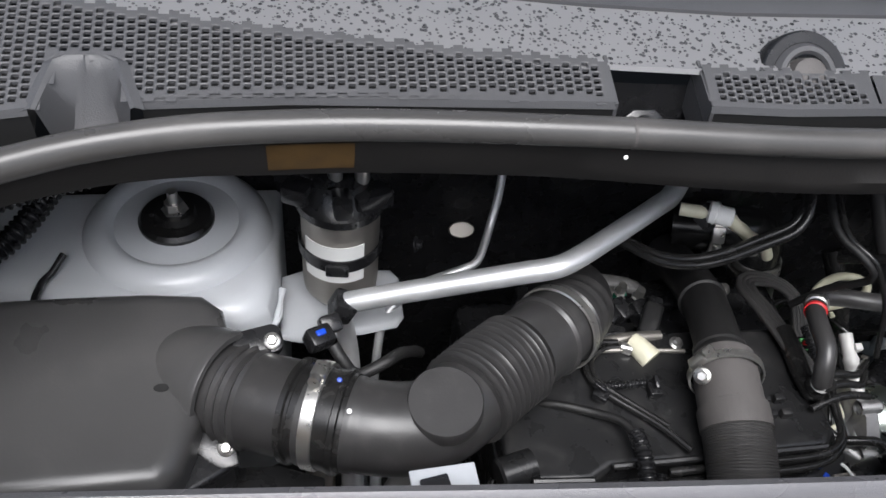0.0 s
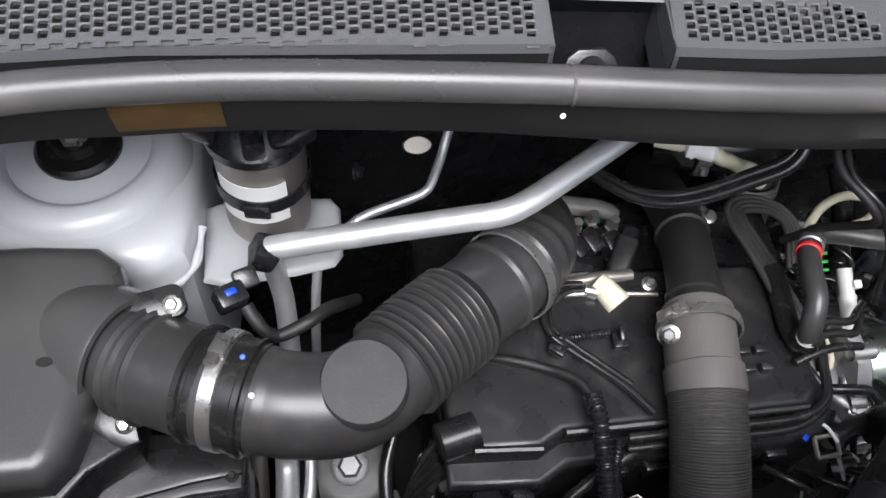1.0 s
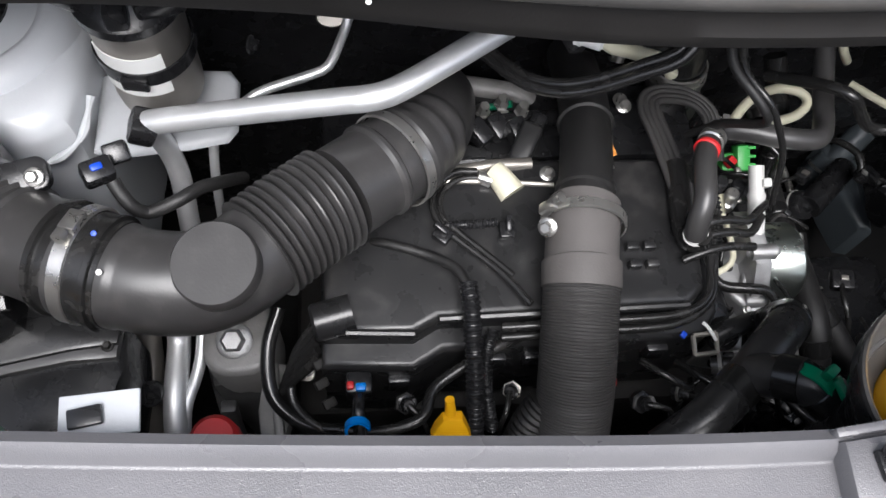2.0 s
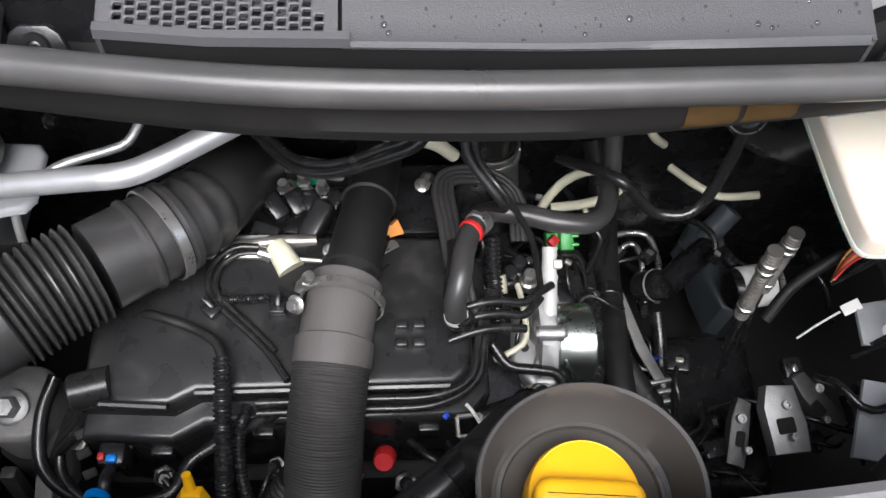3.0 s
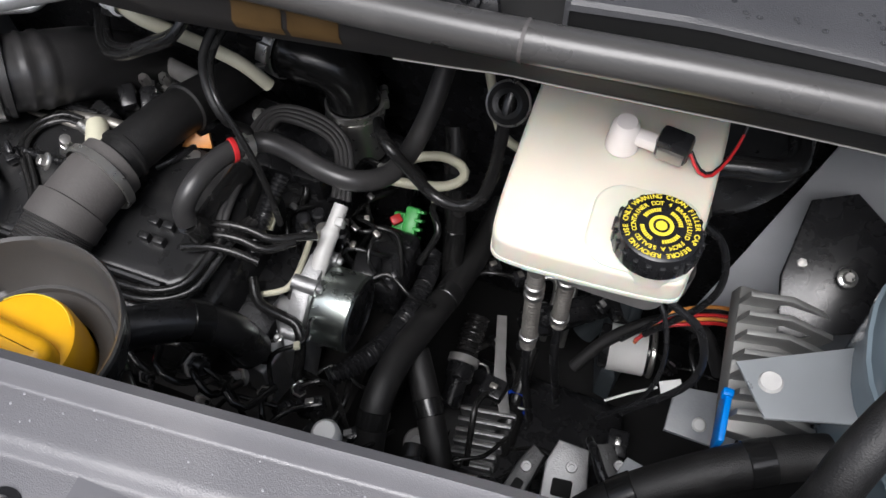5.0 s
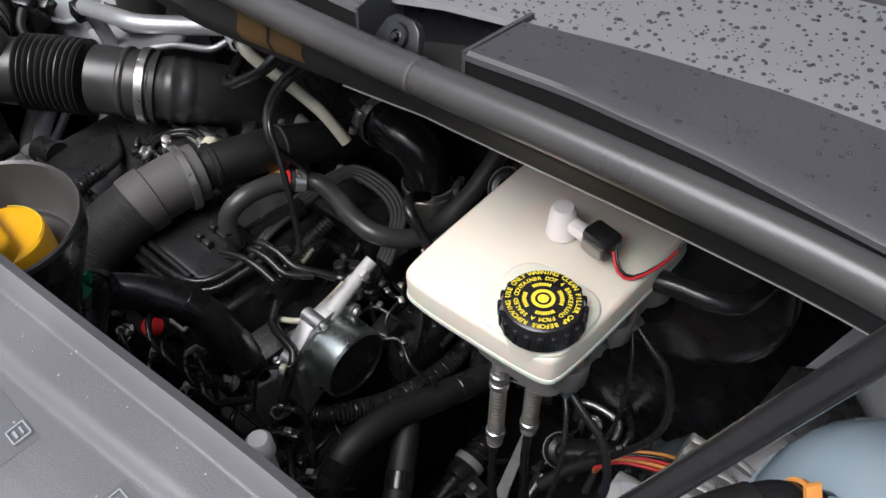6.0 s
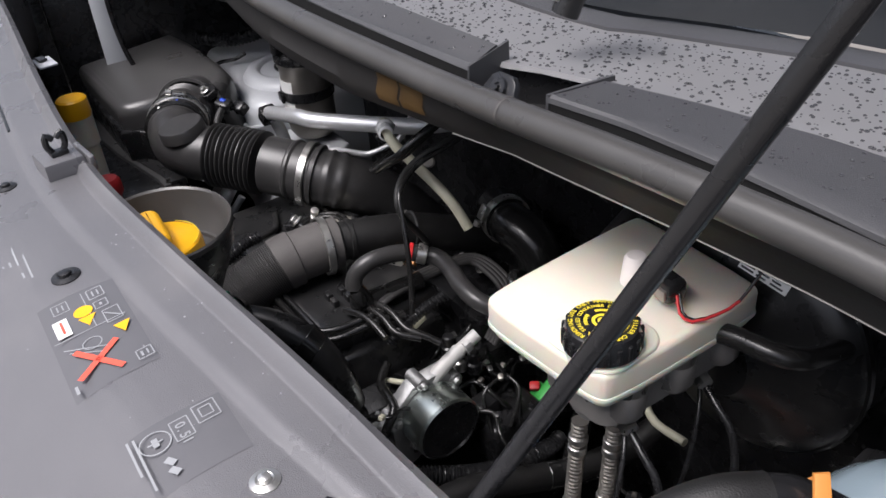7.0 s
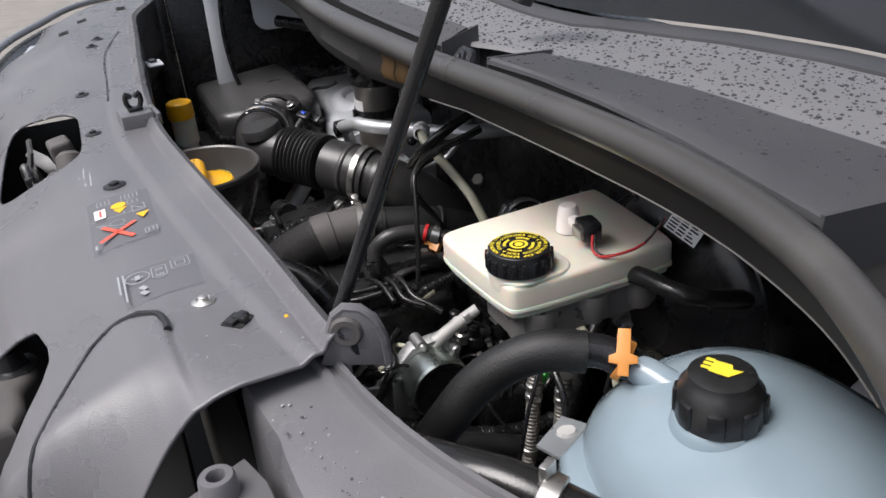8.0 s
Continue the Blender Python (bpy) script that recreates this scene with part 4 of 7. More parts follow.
pipe = thing("aluminium_pipe", "thick bare aluminium air conditioning pipe bent across the bay", "pipe")
part("pipe_run", sweep(bmesh.new(), spline([(-0.352, 0.047, 0.063), (-0.30, 0.041, 0.081), (-0.17, 0.025, 0.124), (-0.148, 0.022, 0.131), (-0.128, 0.024, 0.134), (-0.108, 0.033, 0.135), (-0.073, 0.054, 0.137), (0.0, 0.100, 0.142), (0.03, 0.122, 0.144), (0.06, 0.17, 0.144), (0.07, 0.24, 0.14)], 0.005), 0.0122, 18), "alu", pipe)
part("pipe_drop", sweep(bmesh.new(), spline([(-0.350, 0.052, 0.055), (-0.357, 0.060, 0.035), (-0.352, 0.066, -0.011), (-0.347, 0.056, -0.055), (-0.345, 0.02, -0.11), (-0.34, -0.05, -0.20), (-0.335, -0.12, -0.30), (-0.33, -0.16, -0.42)], 0.008), 0.0115, 16), "alu", pipe)
part("end_clip", box(bmesh.new(), (0.026, 0.030, 0.030), pose(-0.357, 0.046, 0.058, 0, 25, 0), 0.005), "plastic", pipe, "black end clip")
tagged(tube("thin_pipe", [(-0.322, 0.02, -0.25), (-0.318, 0.05, -0.15), (-0.312, 0.075, -0.06), (-0.302, 0.092, -0.018), (-0.27, 0.118, -0.006), (-0.25, 0.129, -0.002), (-0.20, 0.142, 0.006), (-0.182, 0.150, 0.010), (-0.170, 0.172, 0.018), (-0.160, 0.195, 0.028), (-0.150, 0.215, 0.06), (-0.142, 0.24, 0.12), (-0.135, 0.26, 0.2)], 0.0055, "alu"), "thin bent aluminium pipe beside the bulkhead", "pipe")
tagged(part("blanking_plug", lathe(bmesh.new(), [(0, 0.003), (0.017, 0.003), (0.019, 0)], 28, axis((-0.180, 0.262, -0.045), (-0.18, 0.0, 0.22)) @ Matrix.Diagonal((1, 0.62, 1, 1))), "canmetal"), "oval grey blanking plug in the bulkhead", "plug")

# ---- air cleaner and its duct ----
duct = thing("air_duct", "black plastic air intake duct with an elbow and bellows", "air duct")
R = 0.047
P = [(-0.56, 0.00, 0.052), (-0.50, -0.042, 0.058), (-0.45, -0.075, 0.068), (-0.40, -0.100, 0.077), (-0.36, -0.117, 0.080), (-0.325, -0.126, 0.080), (-0.29, -0.126, 0.078), (-0.262, -0.112, 0.074), (-0.235, -0.088, 0.070), (-0.205, -0.062, 0.066), (-0.14, -0.010, 0.054), (-0.10, 0.025, 0.044), (-0.079, 0.058, 0.028), (-0.069, 0.098, 0.0), (-0.062, 0.140, -0.045), (-0.054, 0.185, -0.11), (-0.045, 0.225, -0.20)]
path = spline(P, 0.003)


def between(x0, x1):
    return [p for p in path if x0 <= p.x <= x1]


part("inlet_tube", sweep(bmesh.new(), between(-0.545, -0.392), lambda s: (R + 0.001) * math.sqrt(max(0.0, 1 - max(0.0, 0.22 - s) ** 2 / 0.0485)) + (0.0035 if (0.54 < s < 0.56 or 0.59 < s < 0.61 or 0.65 < s < 0.67) else 0), 44), "ductrub", duct)
part("elbow", sweep(bmesh.new(), between(-0.395, -0.240), lambda s: R - 0.002 + (0.005 if s < 0.05 else 0.0015 if s < 0.28 else 0), 44), "ductrub", duct)
bell = between(-0.244, -0.168)
part("bellows", sweep(bmesh.new(), spline(bell[::4], 0.0011), lambda s: R - 0.0100 + 0.0145 * abs(math.cos(math.pi * 10 * s)) ** 0.6, 44), "ductrub", duct, "ribbed black rubber bellows")
part("outlet_tube", sweep(bmesh.new(), between(-0.172, -0.104), lambda s: R - 0.001 + (0.003 if 0.50 < s < 0.55 or s > 0.92 else 0), 44), "ductrub", duct)
tail = path[next(k for k, p in enumerate(path) if p.x > -0.107):]
part("lower_hose", sweep(bmesh.new(), tail, lambda s: 0.0435 + (0.0022 if 0.035 < s < 0.06 or 0.08 < s < 0.105 else 0), 36), "ductrub", duct)
part("flat_boss", lathe(bmesh.new(), [(0, 0.004), (0.0345, 0.004), (0.036, 0.002), (0.037, -0.014)], 44, pose(-0.271, -0.129, 0.1222, 10, -2, 0)), "ductrub", duct, "round flat boss on the elbow")
part("cuff", sweep(bmesh.new(), spline(between(-0.408, -0.352)[::3], 0.001), lambda s: R + (0.0052 if s < 0.10 else 0.0015 if s < 0.16 else 0.0026 if s < 0.8 else 0.0045 if s < 0.9 else 0.001), 44), "rubber", duct, "soft rubber cuff under the clamp")
clamp(duct, (-0.386, -0.106, 0.078), (-0.34, -0.122, 0.081), R + 0.003, 0.014, turn=(0.15, 0.25, 1.0))
clamp(duct, (-0.118, 0.008, 0.049), (-0.10, 0.025, 0.044), R + 0.002, 0.012, turn=(-0.3, 0.5, -1.0))
for px, py, pz in ((-0.367, -0.101, 0.1285), (-0.36, -0.135, 0.1275)):
    part("paint_mark", lathe(bmesh.new(), [(0, 0.0012), (0.0022, 0.0008), (0.0027, 0)], 8, axis((px, py, pz), (px, py - 0.4, pz + 0.9))), "blue" if py > -0.11 else "white", duct)

cleaner = thing("air_cleaner", "black plastic air cleaner box with a sloping lid", "air cleaner")
bm = slab(bmesh.new(), [(-0.80, 0.034), (-0.72, 0.046), (-0.64, 0.050), (-0.56, 0.052), (-0.505, 0.048), (-0.484, 0.030), (-0.478, 0.0), (-0.490, -0.040), (-0.505, -0.075), (-0.500, -0.100), (-0.514, -0.150), (-0.530, -0.168), (-0.80, -0.172)], -0.03, 0.082, pose(0, 0, 0, 5, 2, 0), 0.022, 5)
part("lid", bm, "satin", cleaner)
part("lid_dome", sweep(bmesh.new(), spline(between(-0.56, -0.474)[::3], 0.002), lambda s: (R + 0.0105) * math.sqrt(max(0.02, 1 - (1 - min(1.0, s / 0.85)) ** 2)), 44, False), "satin", cleaner)
part("lid_rim", lathe(bmesh.new(), [(R + 0.0055, -0.012), (R + 0.0115, -0.012), (R + 0.0125, -0.002), (R + 0.0115, 0.001), (R + 0.0060, 0.001), (R + 0.0055, -0.012)], 44, axis((-0.474, -0.0595, 0.0632), (-0.454, -0.0728, 0.0672))), "satin", cleaner)
part("lid_step", slab(bmesh.new(), [(-0.80, -0.178), (-0.525, -0.176), (-0.506, -0.152), (-0.470, -0.13), (-0.470, 0.0), (-0.80, 0.03)], -0.035, 0.036, pose(0, 0, 0, 5, 2, 0), 0.006, 3), "plastic", cleaner)
part("base", slab(bmesh.new(), [(-0.80, -0.245), (-0.48, -0.245), (-0.40, -0.235), (-0.380, -0.165), (-0.382, -0.122), (-0.43, -0.112), (-0.80, -0.10)], -0.30, -0.030, Matrix(), 0.006), "plastic", cleaner)
part("flange", slab(bmesh.new(), [(-0.80, -0.170), (-0.545, -0.172), (-0.43, -0.150), (-0.385, -0.145), (-0.383, -0.118), (-0.43, -0.100), (-0.80, -0.09)], -0.032, -0.018, Matrix(), 0.004), "smooth", cleaner)
part("seam_strip", slab(bmesh.new(), [(-0.80, -0.205), (-0.58, -0.186), (-0.43, -0.160), (-0.386, -0.158), (-0.384, -0.132), (-0.41, -0.128), (-0.44, -0.136), (-0.58, -0.158), (-0.80, -0.175)], -0.046, -0.022, Matrix(), 0.004, 2), "satin", cleaner)
for k in range(7):
    part("rib", slab(bmesh.new(), [(-0.005, 0.0), (0.005, 0.0), (0.0, -0.014)], -0.02, 0.002, pose(-0.63 + 0.034 * k, -0.166 + 0.0055 * k, -0.022, 0, 0, 12), 0.001), "satin", cleaner)
bolt("bolt", (-0.395, -0.146, -0.021), (0, -0.2, 1), 0.006, cleaner, "carrier")
part("bolt_ear", slab(bmesh.new(), rounded(0.05, 0.03, 0.010), -0.006, 0.006, pose(-0.445, -0.030, 0.098, 20, 0, 15), 0.002), "plastic", cleaner)
part("bolt_ear", slab(bmesh.new(), [(-0.03, 0.03), (0.02, 0.0), (0.024, -0.018), (0.008, -0.024), (-0.04, 0.012)], -0.006, 0.004, pose(-0.488, -0.112, 0.045, 20, 0, 0), 0.002), "plastic", cleaner)
bolt("bolt", (-0.43, -0.034, 0.106), (0, -0.5, 0.9), 0.0085, cleaner)
bolt("bolt", (-0.476, -0.116, 0.048), (0, -0.5, 0.9), 0.0085, cleaner)
part("drain_spot", lathe(bmesh.new(), [(0, 0.0006), (0.006, 0.0006), (0.0065, 0)], 20, pose(-0.533, -0.075, 0.0957, 5, 2, 0) @ Matrix.Diagonal((1.1, 0.7, 1, 1))), "hole", cleaner)

sensor = thing("flow_sensor", "black air flow sensor plug with a blue tab and cable", "sensor")
part("housing", box(bmesh.new(), (0.028, 0.022, 0.022), pose(-0.384, -0.020, 0.088, 15, 10, 30), 0.004), "plastic", sensor)
part("tab", box(bmesh.new(), (0.011, 0.007, 0.005), pose(-0.382, -0.021, 0.0985, 15, 10, 30), 0.002), "blue", sensor, "blue locking tab")
part("plug", box(bmesh.new(), (0.022, 0.020, 0.020), pose(-0.372, 0.004, 0.080, 30, 0, 20), 0.003), "plastic", sensor)
tube("cable", [(-0.370, -0.030, 0.088), (-0.358, -0.046, 0.075), (-0.345, -0.048, 0.060), (-0.315, -0.038, 0.066), (-0.300, -0.022, 0.057), (-0.28, 0.0, 0.03), (-0.27, 0.02, 0.0)], 0.0065, "sleeve", sensor)

washer = thing("washer_filler", "yellow screw cap on a cream washer filler neck", "filler neck")
part("neck", lathe(bmesh.new(), [(0.020, 0.0), (0.020, 0.10), (0.024, 0.105), (0.024, 0.155), (0.026, 0.16)], 24, pose(-0.475, -0.245, -0.045)), "cream", washer)
part("cap", lathe(bmesh.new(), [(0, 0.190), (0.022, 0.190), (0.0255, 0.187), (0.0265, 0.164), (0.025, 0.156)], 32, pose(-0.472, -0.247, -0.045)), "yellow", washer, "yellow screw cap")
fuse = thing("red_terminal_cover", "red plastic cap beside the front panel", "terminal cover")
part("cover", lathe(bmesh.new(), [(0, 0.158), (0.016, 0.158), (0.020, 0.153), (0.021, 0.134), (0.015, 0.124), (0.016, 0.06)], 20, pose(-0.275, -0.260, -0.082)), "red", fuse)
part("post", lathe(bmesh.new(), [(0.010, 0.06), (0.010, -0.2)], 16, pose(-0.275, -0.260, -0.082)), "plastic", fuse)

# inner wing pieces at the far side
wing = thing("wing_stay", "light grey painted wing stay with slots", "stay")
part("stay", slab(bmesh.new(), [(-0.020, -0.10), (0.022, -0.10), (0.018, 0.12), (0.036, 0.22), (-0.014, 0.22), (-0.018, 0.0)], -0.004, 0.004, pose(-0.735, -0.110, 0.13, 90, 0, 75), 0.002), "silver", wing)
part("wing_plate", slab(bmesh.new(), rounded(0.12, 0.10, 0.03), -0.004, 0.004, pose(-0.74, 0.04, 0.25, 90, 0, 80), 0.002), "silver", wing)
tube("wing_cable", [(-0.70, -0.09, 0.32), (-0.70, -0.10, 0.22), (-0.695, -0.095, 0.13), (-0.69, -0.08, 0.07)], 0.005, "plastic", wing)
part("wing_conduit", ribbed([(-0.72, 0.03, 0.22), (-0.66, 0.07, 0.215), (-0.60, 0.10, 0.21)], 0.012, 0.008, 0.0015, 14), "plastic", wing)

# ---- engine ----
cover = thing("engine_cover", "black moulded plastic engine cover with a stepped front", "engine cover")
bm = slab(bmesh.new(), [(-0.192, -0.148), (-0.105, -0.152), (-0.080, -0.138), (0.175, -0.134), (0.193, -0.118), (0.200, -0.02), (0.190, 0.038), (-0.16, 0.045), (-0.195, 0.02)], -0.13, -0.010, Matrix(), 0.010, 3)
part("shell", bm, "smooth", cover)
part("step", slab(bmesh.new(), [(-0.196, -0.172), (-0.105, -0.178), (-0.075, -0.160), (0.195, -0.158), (0.214, -0.13), (0.214, 0.03), (-0.196, 0.03)], -0.2, -0.040, Matrix(), 0.008, 3), "smooth", cover)
part("barrel", lathe(bmesh.new(), [(0, 0), (0.016, 0), (0.019, 0.003), (0.019, 0.04), (0, 0.04)], 24, axis((-0.203, -0.135, -0.016), (-0.16, -0.125, -0.014))), "smooth", cover)
for a, b in (((-0.17, -0.149, -0.006), (-0.105, -0.153, -0.006)), ((-0.08, -0.139, -0.006), (0.17, -0.135, -0.006)), ((-0.14, 0.03, -0.006), (-0.02, 0.036, -0.006))):
    part("ridge", sweep(bmesh.new(), [Vector(a).lerp(Vector(b), t) for t in steps(0, 1, 6)], 0.004, 8), "smooth", cover, "raised ridge")
for k in range(4):
    part("pip", box(bmesh.new(), (0.013, 0.009, 0.012), pose(0.122 + 0.018 * (k % 2), -0.090 + 0.020 * (k // 2), -0.006), 0.002), "smooth", cover)
for k, (x, y) in enumerate(((-0.16, -0.176), (-0.12, -0.180), (-0.02, -0.162), (0.02, -0.162), (0.15, -0.160))):
    part("clip_foot", box(bmesh.new(), (0.022, 0.010, 0.03), pose(x, y, -0.075), 0.002), "plastic", cover)
bolt("bolt", (0.149, 0.020, -0.034), (0, -0.2, 1), 0.009, cover)
bolt("bolt", (0.019, 0.117, -0.060), (0, -0.2, 1), 0.009, cover)
bolt("bolt", (0.147, 0.112, -0.022), (0, -0.2, 1), 0.009, cover)

block = thing("engine_block", "dark cast engine block below the cover", "engine block")
part("head", box(bmesh.new(), (0.46, 0.32, 0.14), pose(0.03, 0.02, -0.17), 0.02), "plastic", block)
part("crankcase", box(bmesh.new(), (0.58, 0.30, 0.25), pose(0.05, -0.02, -0.38), 0.02), "carrier", block)
part("rear_shelf", box(bmesh.new(), (0.36, 0.10, 0.05), pose(0.06, 0.12, -0.085), 0.008), "plastic", block)
mountb = thing("engine_mount", "cast aluminium engine mount with a large flanged bolt", "engine mount")
part("arm", slab(bmesh.new(), rounded(0.075, 0.085, 0.03), -0.10, 0.0, pose(-0.283, -0.120, -0.082), 0.008, 3), "milkcast", mountb)
part("arm_leg", box(bmesh.new(), (0.05, 0.04, 0.3), pose(-0.262, -0.17, -0.28, -12, -14, 0), 0.010), "darkcast", mountb)
bolt("bolt", (-0.287, -0.127, -0.080), (0, -0.3, 1), 0.019, mountb, "casting")
for label, r, mat, pts in (
        ("thick bare aluminium pipe running down beside the air cleaner", 0.0125, "alu", [(-0.350, -0.045, -0.04), (-0.352, -0.085, -0.09), (-0.352, -0.110, -0.12), (-0.353, -0.180, -0.125), (-0.352, -0.235, -0.16), (-0.350, -0.27, -0.24)]),
        ("dull pipe in a foil sleeve beside the air cleaner", 0.0165, "canmetal", [(-0.385, -0.045, -0.05), (-0.388, -0.085, -0.10), (-0.389, -0.120, -0.14), (-0.390, -0.165, -0.16), (-0.388, -0.22, -0.22)]),
        ("thin aluminium pipe with a bend beside the air cleaner", 0.0065, "alu", [(-0.322, -0.045, -0.06), (-0.326, -0.090, -0.105), (-0.328, -0.125, -0.12), (-0.333, -0.150, -0.125), (-0.343, -0.185, -0.13), (-0.346, -0.23, -0.16)])):
    tagged(tube("cooling_pipe", pts, r, mat, seg=18), label, "pipe", "cooling pipes")
pb = thing("pipe_bolt", "round black cap screw holding the cooling pipes", "screw")
part("head", lathe(bmesh.new(), [(0.004, 0.010), (0.0045, 0.015), (0.011, 0.015), (0.0125, 0.013), (0.0125, 0.0)], 24, axis((-0.376, -0.165, -0.120), (-0.37, -0.22, -0.04))), "plastic", pb)
part("socket", lathe(bmesh.new(), [(0, 0.0085), (0.0042, 0.0085)], 12, axis((-0.376, -0.165, -0.120), (-0.37, -0.22, -0.04))), "hole", pb)
sheetm = thing("pipe_bracket", "grey pressed bracket between the pipes and the engine mount", "bracket")
part("web", slab(bmesh.new(), [(-0.262, -0.135), (-0.238, -0.140), (-0.228, -0.185), (-0.245, -0.240), (-0.262, -0.240), (-0.268, -0.19)], -0.150, -0.125, Matrix(), 0.005, 2), "milkcast", sheetm)
part("rib", box(bmesh.new(), (0.010, 0.09, 0.02), pose(-0.247, -0.185, -0.120, 0, 0, 6), 0.003), "milkcast", sheetm)
part("leg", box(bmesh.new(), (0.018, 0.016, 0.16), pose(-0.300, -0.200, -0.21, -14, 0, 0), 0.004), "darkcast", sheetm)

hose = thing("charge_hose", "grey charge-air hose with a ribbed sleeve and steel clamp", "hose")
H = [(0.100, 0.20, -0.040), (0.095, 0.12, -0.005), (0.087, 0.06, 0.018), (0.076, 0.0, 0.030), (0.066, -0.05, 0.034), (0.059, -0.09, 0.031), (0.055, -0.125, 0.025), (0.050, -0.17, 0.008), (0.046, -0.22, -0.025), (0.042, -0.27, -0.08), (0.04, -0.31, -0.14)]
hp = spline(H, 0.0015)


def hbetween(y0, y1):
    return [p for p in hp if y0 <= p.y <= y1]


part("rear_hose", sweep(bmesh.new(), hbetween(-0.045, 0.2), lambda s: 0.0272 + (0.0030 if s > 0.97 or 0.905 < s < 0.93 or 0.56 < s < 0.575 else 0), 36), "sleeve", hose)
part("cuff", sweep(bmesh.new(), hbetween(-0.125, -0.040), lambda s: 0.0358 + (0.003 if s > 0.72 else 0), 36), "hose", hose, "plain grey cuff")
part("ribbed_sleeve", sweep(bmesh.new(), [p for p in spline(H, 0.0005) if -0.30 <= p.y <= -0.118], lambda s: 0.0368 + 0.0006 * math.cos(2 * math.pi * 92 * s), 32), "hosedark", hose, "finely ribbed dark sleeve")
clamp(hose, (0.0645, -0.060, 0.0340), (0.069, -0.035, 0.033), 0.0395, 0.011, turn=(-1.0, -0.15, 0.55))
bolt("clamp_bolt", (0.022, -0.076, 0.060), (-0.5, -0.5, 0.7), 0.0095, hose, "steel", "bright clamp bolt")
part("lower_branch", ribbed([(0.02, -0.22, -0.03), (0.005, -0.235, -0.05), (-0.01, -0.26, -0.09)], 0.018, 0.006, 0.001, 18), "sleeve", hose)

GREEN = [(-0.044, 0.100, -0.070), (-0.038, 0.112, -0.066), (-0.030, 0.124, -0.064), (-0.019, 0.134, -0.062), (0.001, 0.138, -0.058), (0.025, 0.134, -0.046)]
inject = thing("injector_rail", "black fuel rail with injector plugs and bright unions", "fuel rail")
rnd = random.Random(11)
for k in range(3):
    x, y = -0.020 + 0.022 * k, 0.086 + 0.010 * (k % 2)
    part("plug_body", box(bmesh.new(), (0.020, 0.030, 0.026), pose(x, y, -0.030 - 0.006 * (k % 2), 20, 0, 40 - 8 * k), 0.004), "plastic", inject)
    part("union", lathe(bmesh.new(), [(0, 0.016), (0.0055, 0.016), (0.0065, 0.012), (0.0065, 0.0), (0.009, -0.002)], 6, pose(x + 0.008, y + 0.028, -0.03, 10, 0, 0)), "steel", inject)
part("rail", sweep(bmesh.new(), spline([(-0.04, 0.105, -0.05), (0.03, 0.11, -0.045), (0.08, 0.115, -0.05)], 0.01), 0.011, 14), "plastic", inject)
part("metal_rail", sweep(bmesh.new(), spline([(-0.07, 0.022, -0.012), (-0.02, 0.030, -0.008), (0.03, 0.034, -0.012)], 0.01), 0.007, 12), "canmetal", inject, "grey metal rail")
part("ivory_cap", sweep(bmesh.new(), spline([(0.006, -0.004, -0.008), (-0.006, 0.014, -0.004), (-0.012, 0.022, -0.004)], 0.004), lambda s: 0.015 - 0.003 * s, 20), "ivory", inject, "ivory plastic cap")
part("cap_union", lathe(bmesh.new(), [(0, 0.014), (0.007, 0.014), (0.008, 0.0)], 12, axis((-0.016, 0.012, -0.006), (-0.05, 0.02, 0.0))), "steel", inject)
part("grey_pipe", sweep(bmesh.new(), spline([(-0.060, 0.176, -0.066), (-0.031, 0.171, -0.060), (0.033, 0.158, -0.060), (0.050, 0.152, -0.068)], 0.008), 0.0125, 18), "milkcast", inject, "dull grey pipe behind the rail")
part("long_plug", box(bmesh.new(), (0.024, 0.060, 0.024), pose(0.026, 0.058, -0.022, 18, 0, -28), 0.005, 3), "smooth", inject)
part("long_plug_tail", box(bmesh.new(), (0.018, 0.030, 0.018), pose(0.046, 0.092, -0.030, 18, 0, -28), 0.004), "plastic", inject)
part("square_plug", box(bmesh.new(), (0.032, 0.026, 0.024), pose(-0.027, 0.046, -0.024, 15, 0, -22), 0.004), "smooth", inject)
for x, y, z in ((0.013, 0.118, -0.046), (0.046, 0.020, -0.010), (0.154, 0.138, -0.048), (-0.010, 0.132, -0.055)):
    bolt("bolt", (x, y, z), (0, -0.2, 1), 0.0085, inject, "steel")
part("shield_edge", sweep(bmesh.new(), spline([(-0.10, 0.012, -0.006), (-0.03, 0.010, -0.004), (0.05, 0.004, -0.005)], 0.01), 0.0030, 8), "canmetal", inject, "bright edge of the heat shield")
tube("green_line", GREEN, 0.0042, "green", inject, "bright green fuel line")

orange = thing("orange_plug", "small orange plug with a bright bracket on the cover", "plug")
part("clip", slab(bmesh.new(), [(-0.016, -0.008), (0.018, -0.006), (0.013, 0.011), (0.004, 0.006), (-0.006, 0.013)], -0.005, 0.005, pose(0.107, 0.043, -0.008, 40, 10, 20), 0.001), "orange", orange)
part("bracket", slab(bmesh.new(), rounded(0.03, 0.022, 0.006), -0.002, 0.002, pose(0.108, 0.018, -0.012, 10, 0, 30), 0.001), "steel", orange)
tube("lead", [(0.107, 0.038, -0.010), (0.100, 0.012, -0.004), (0.085, -0.008, -0.004)], 0.004, "plastic", orange)


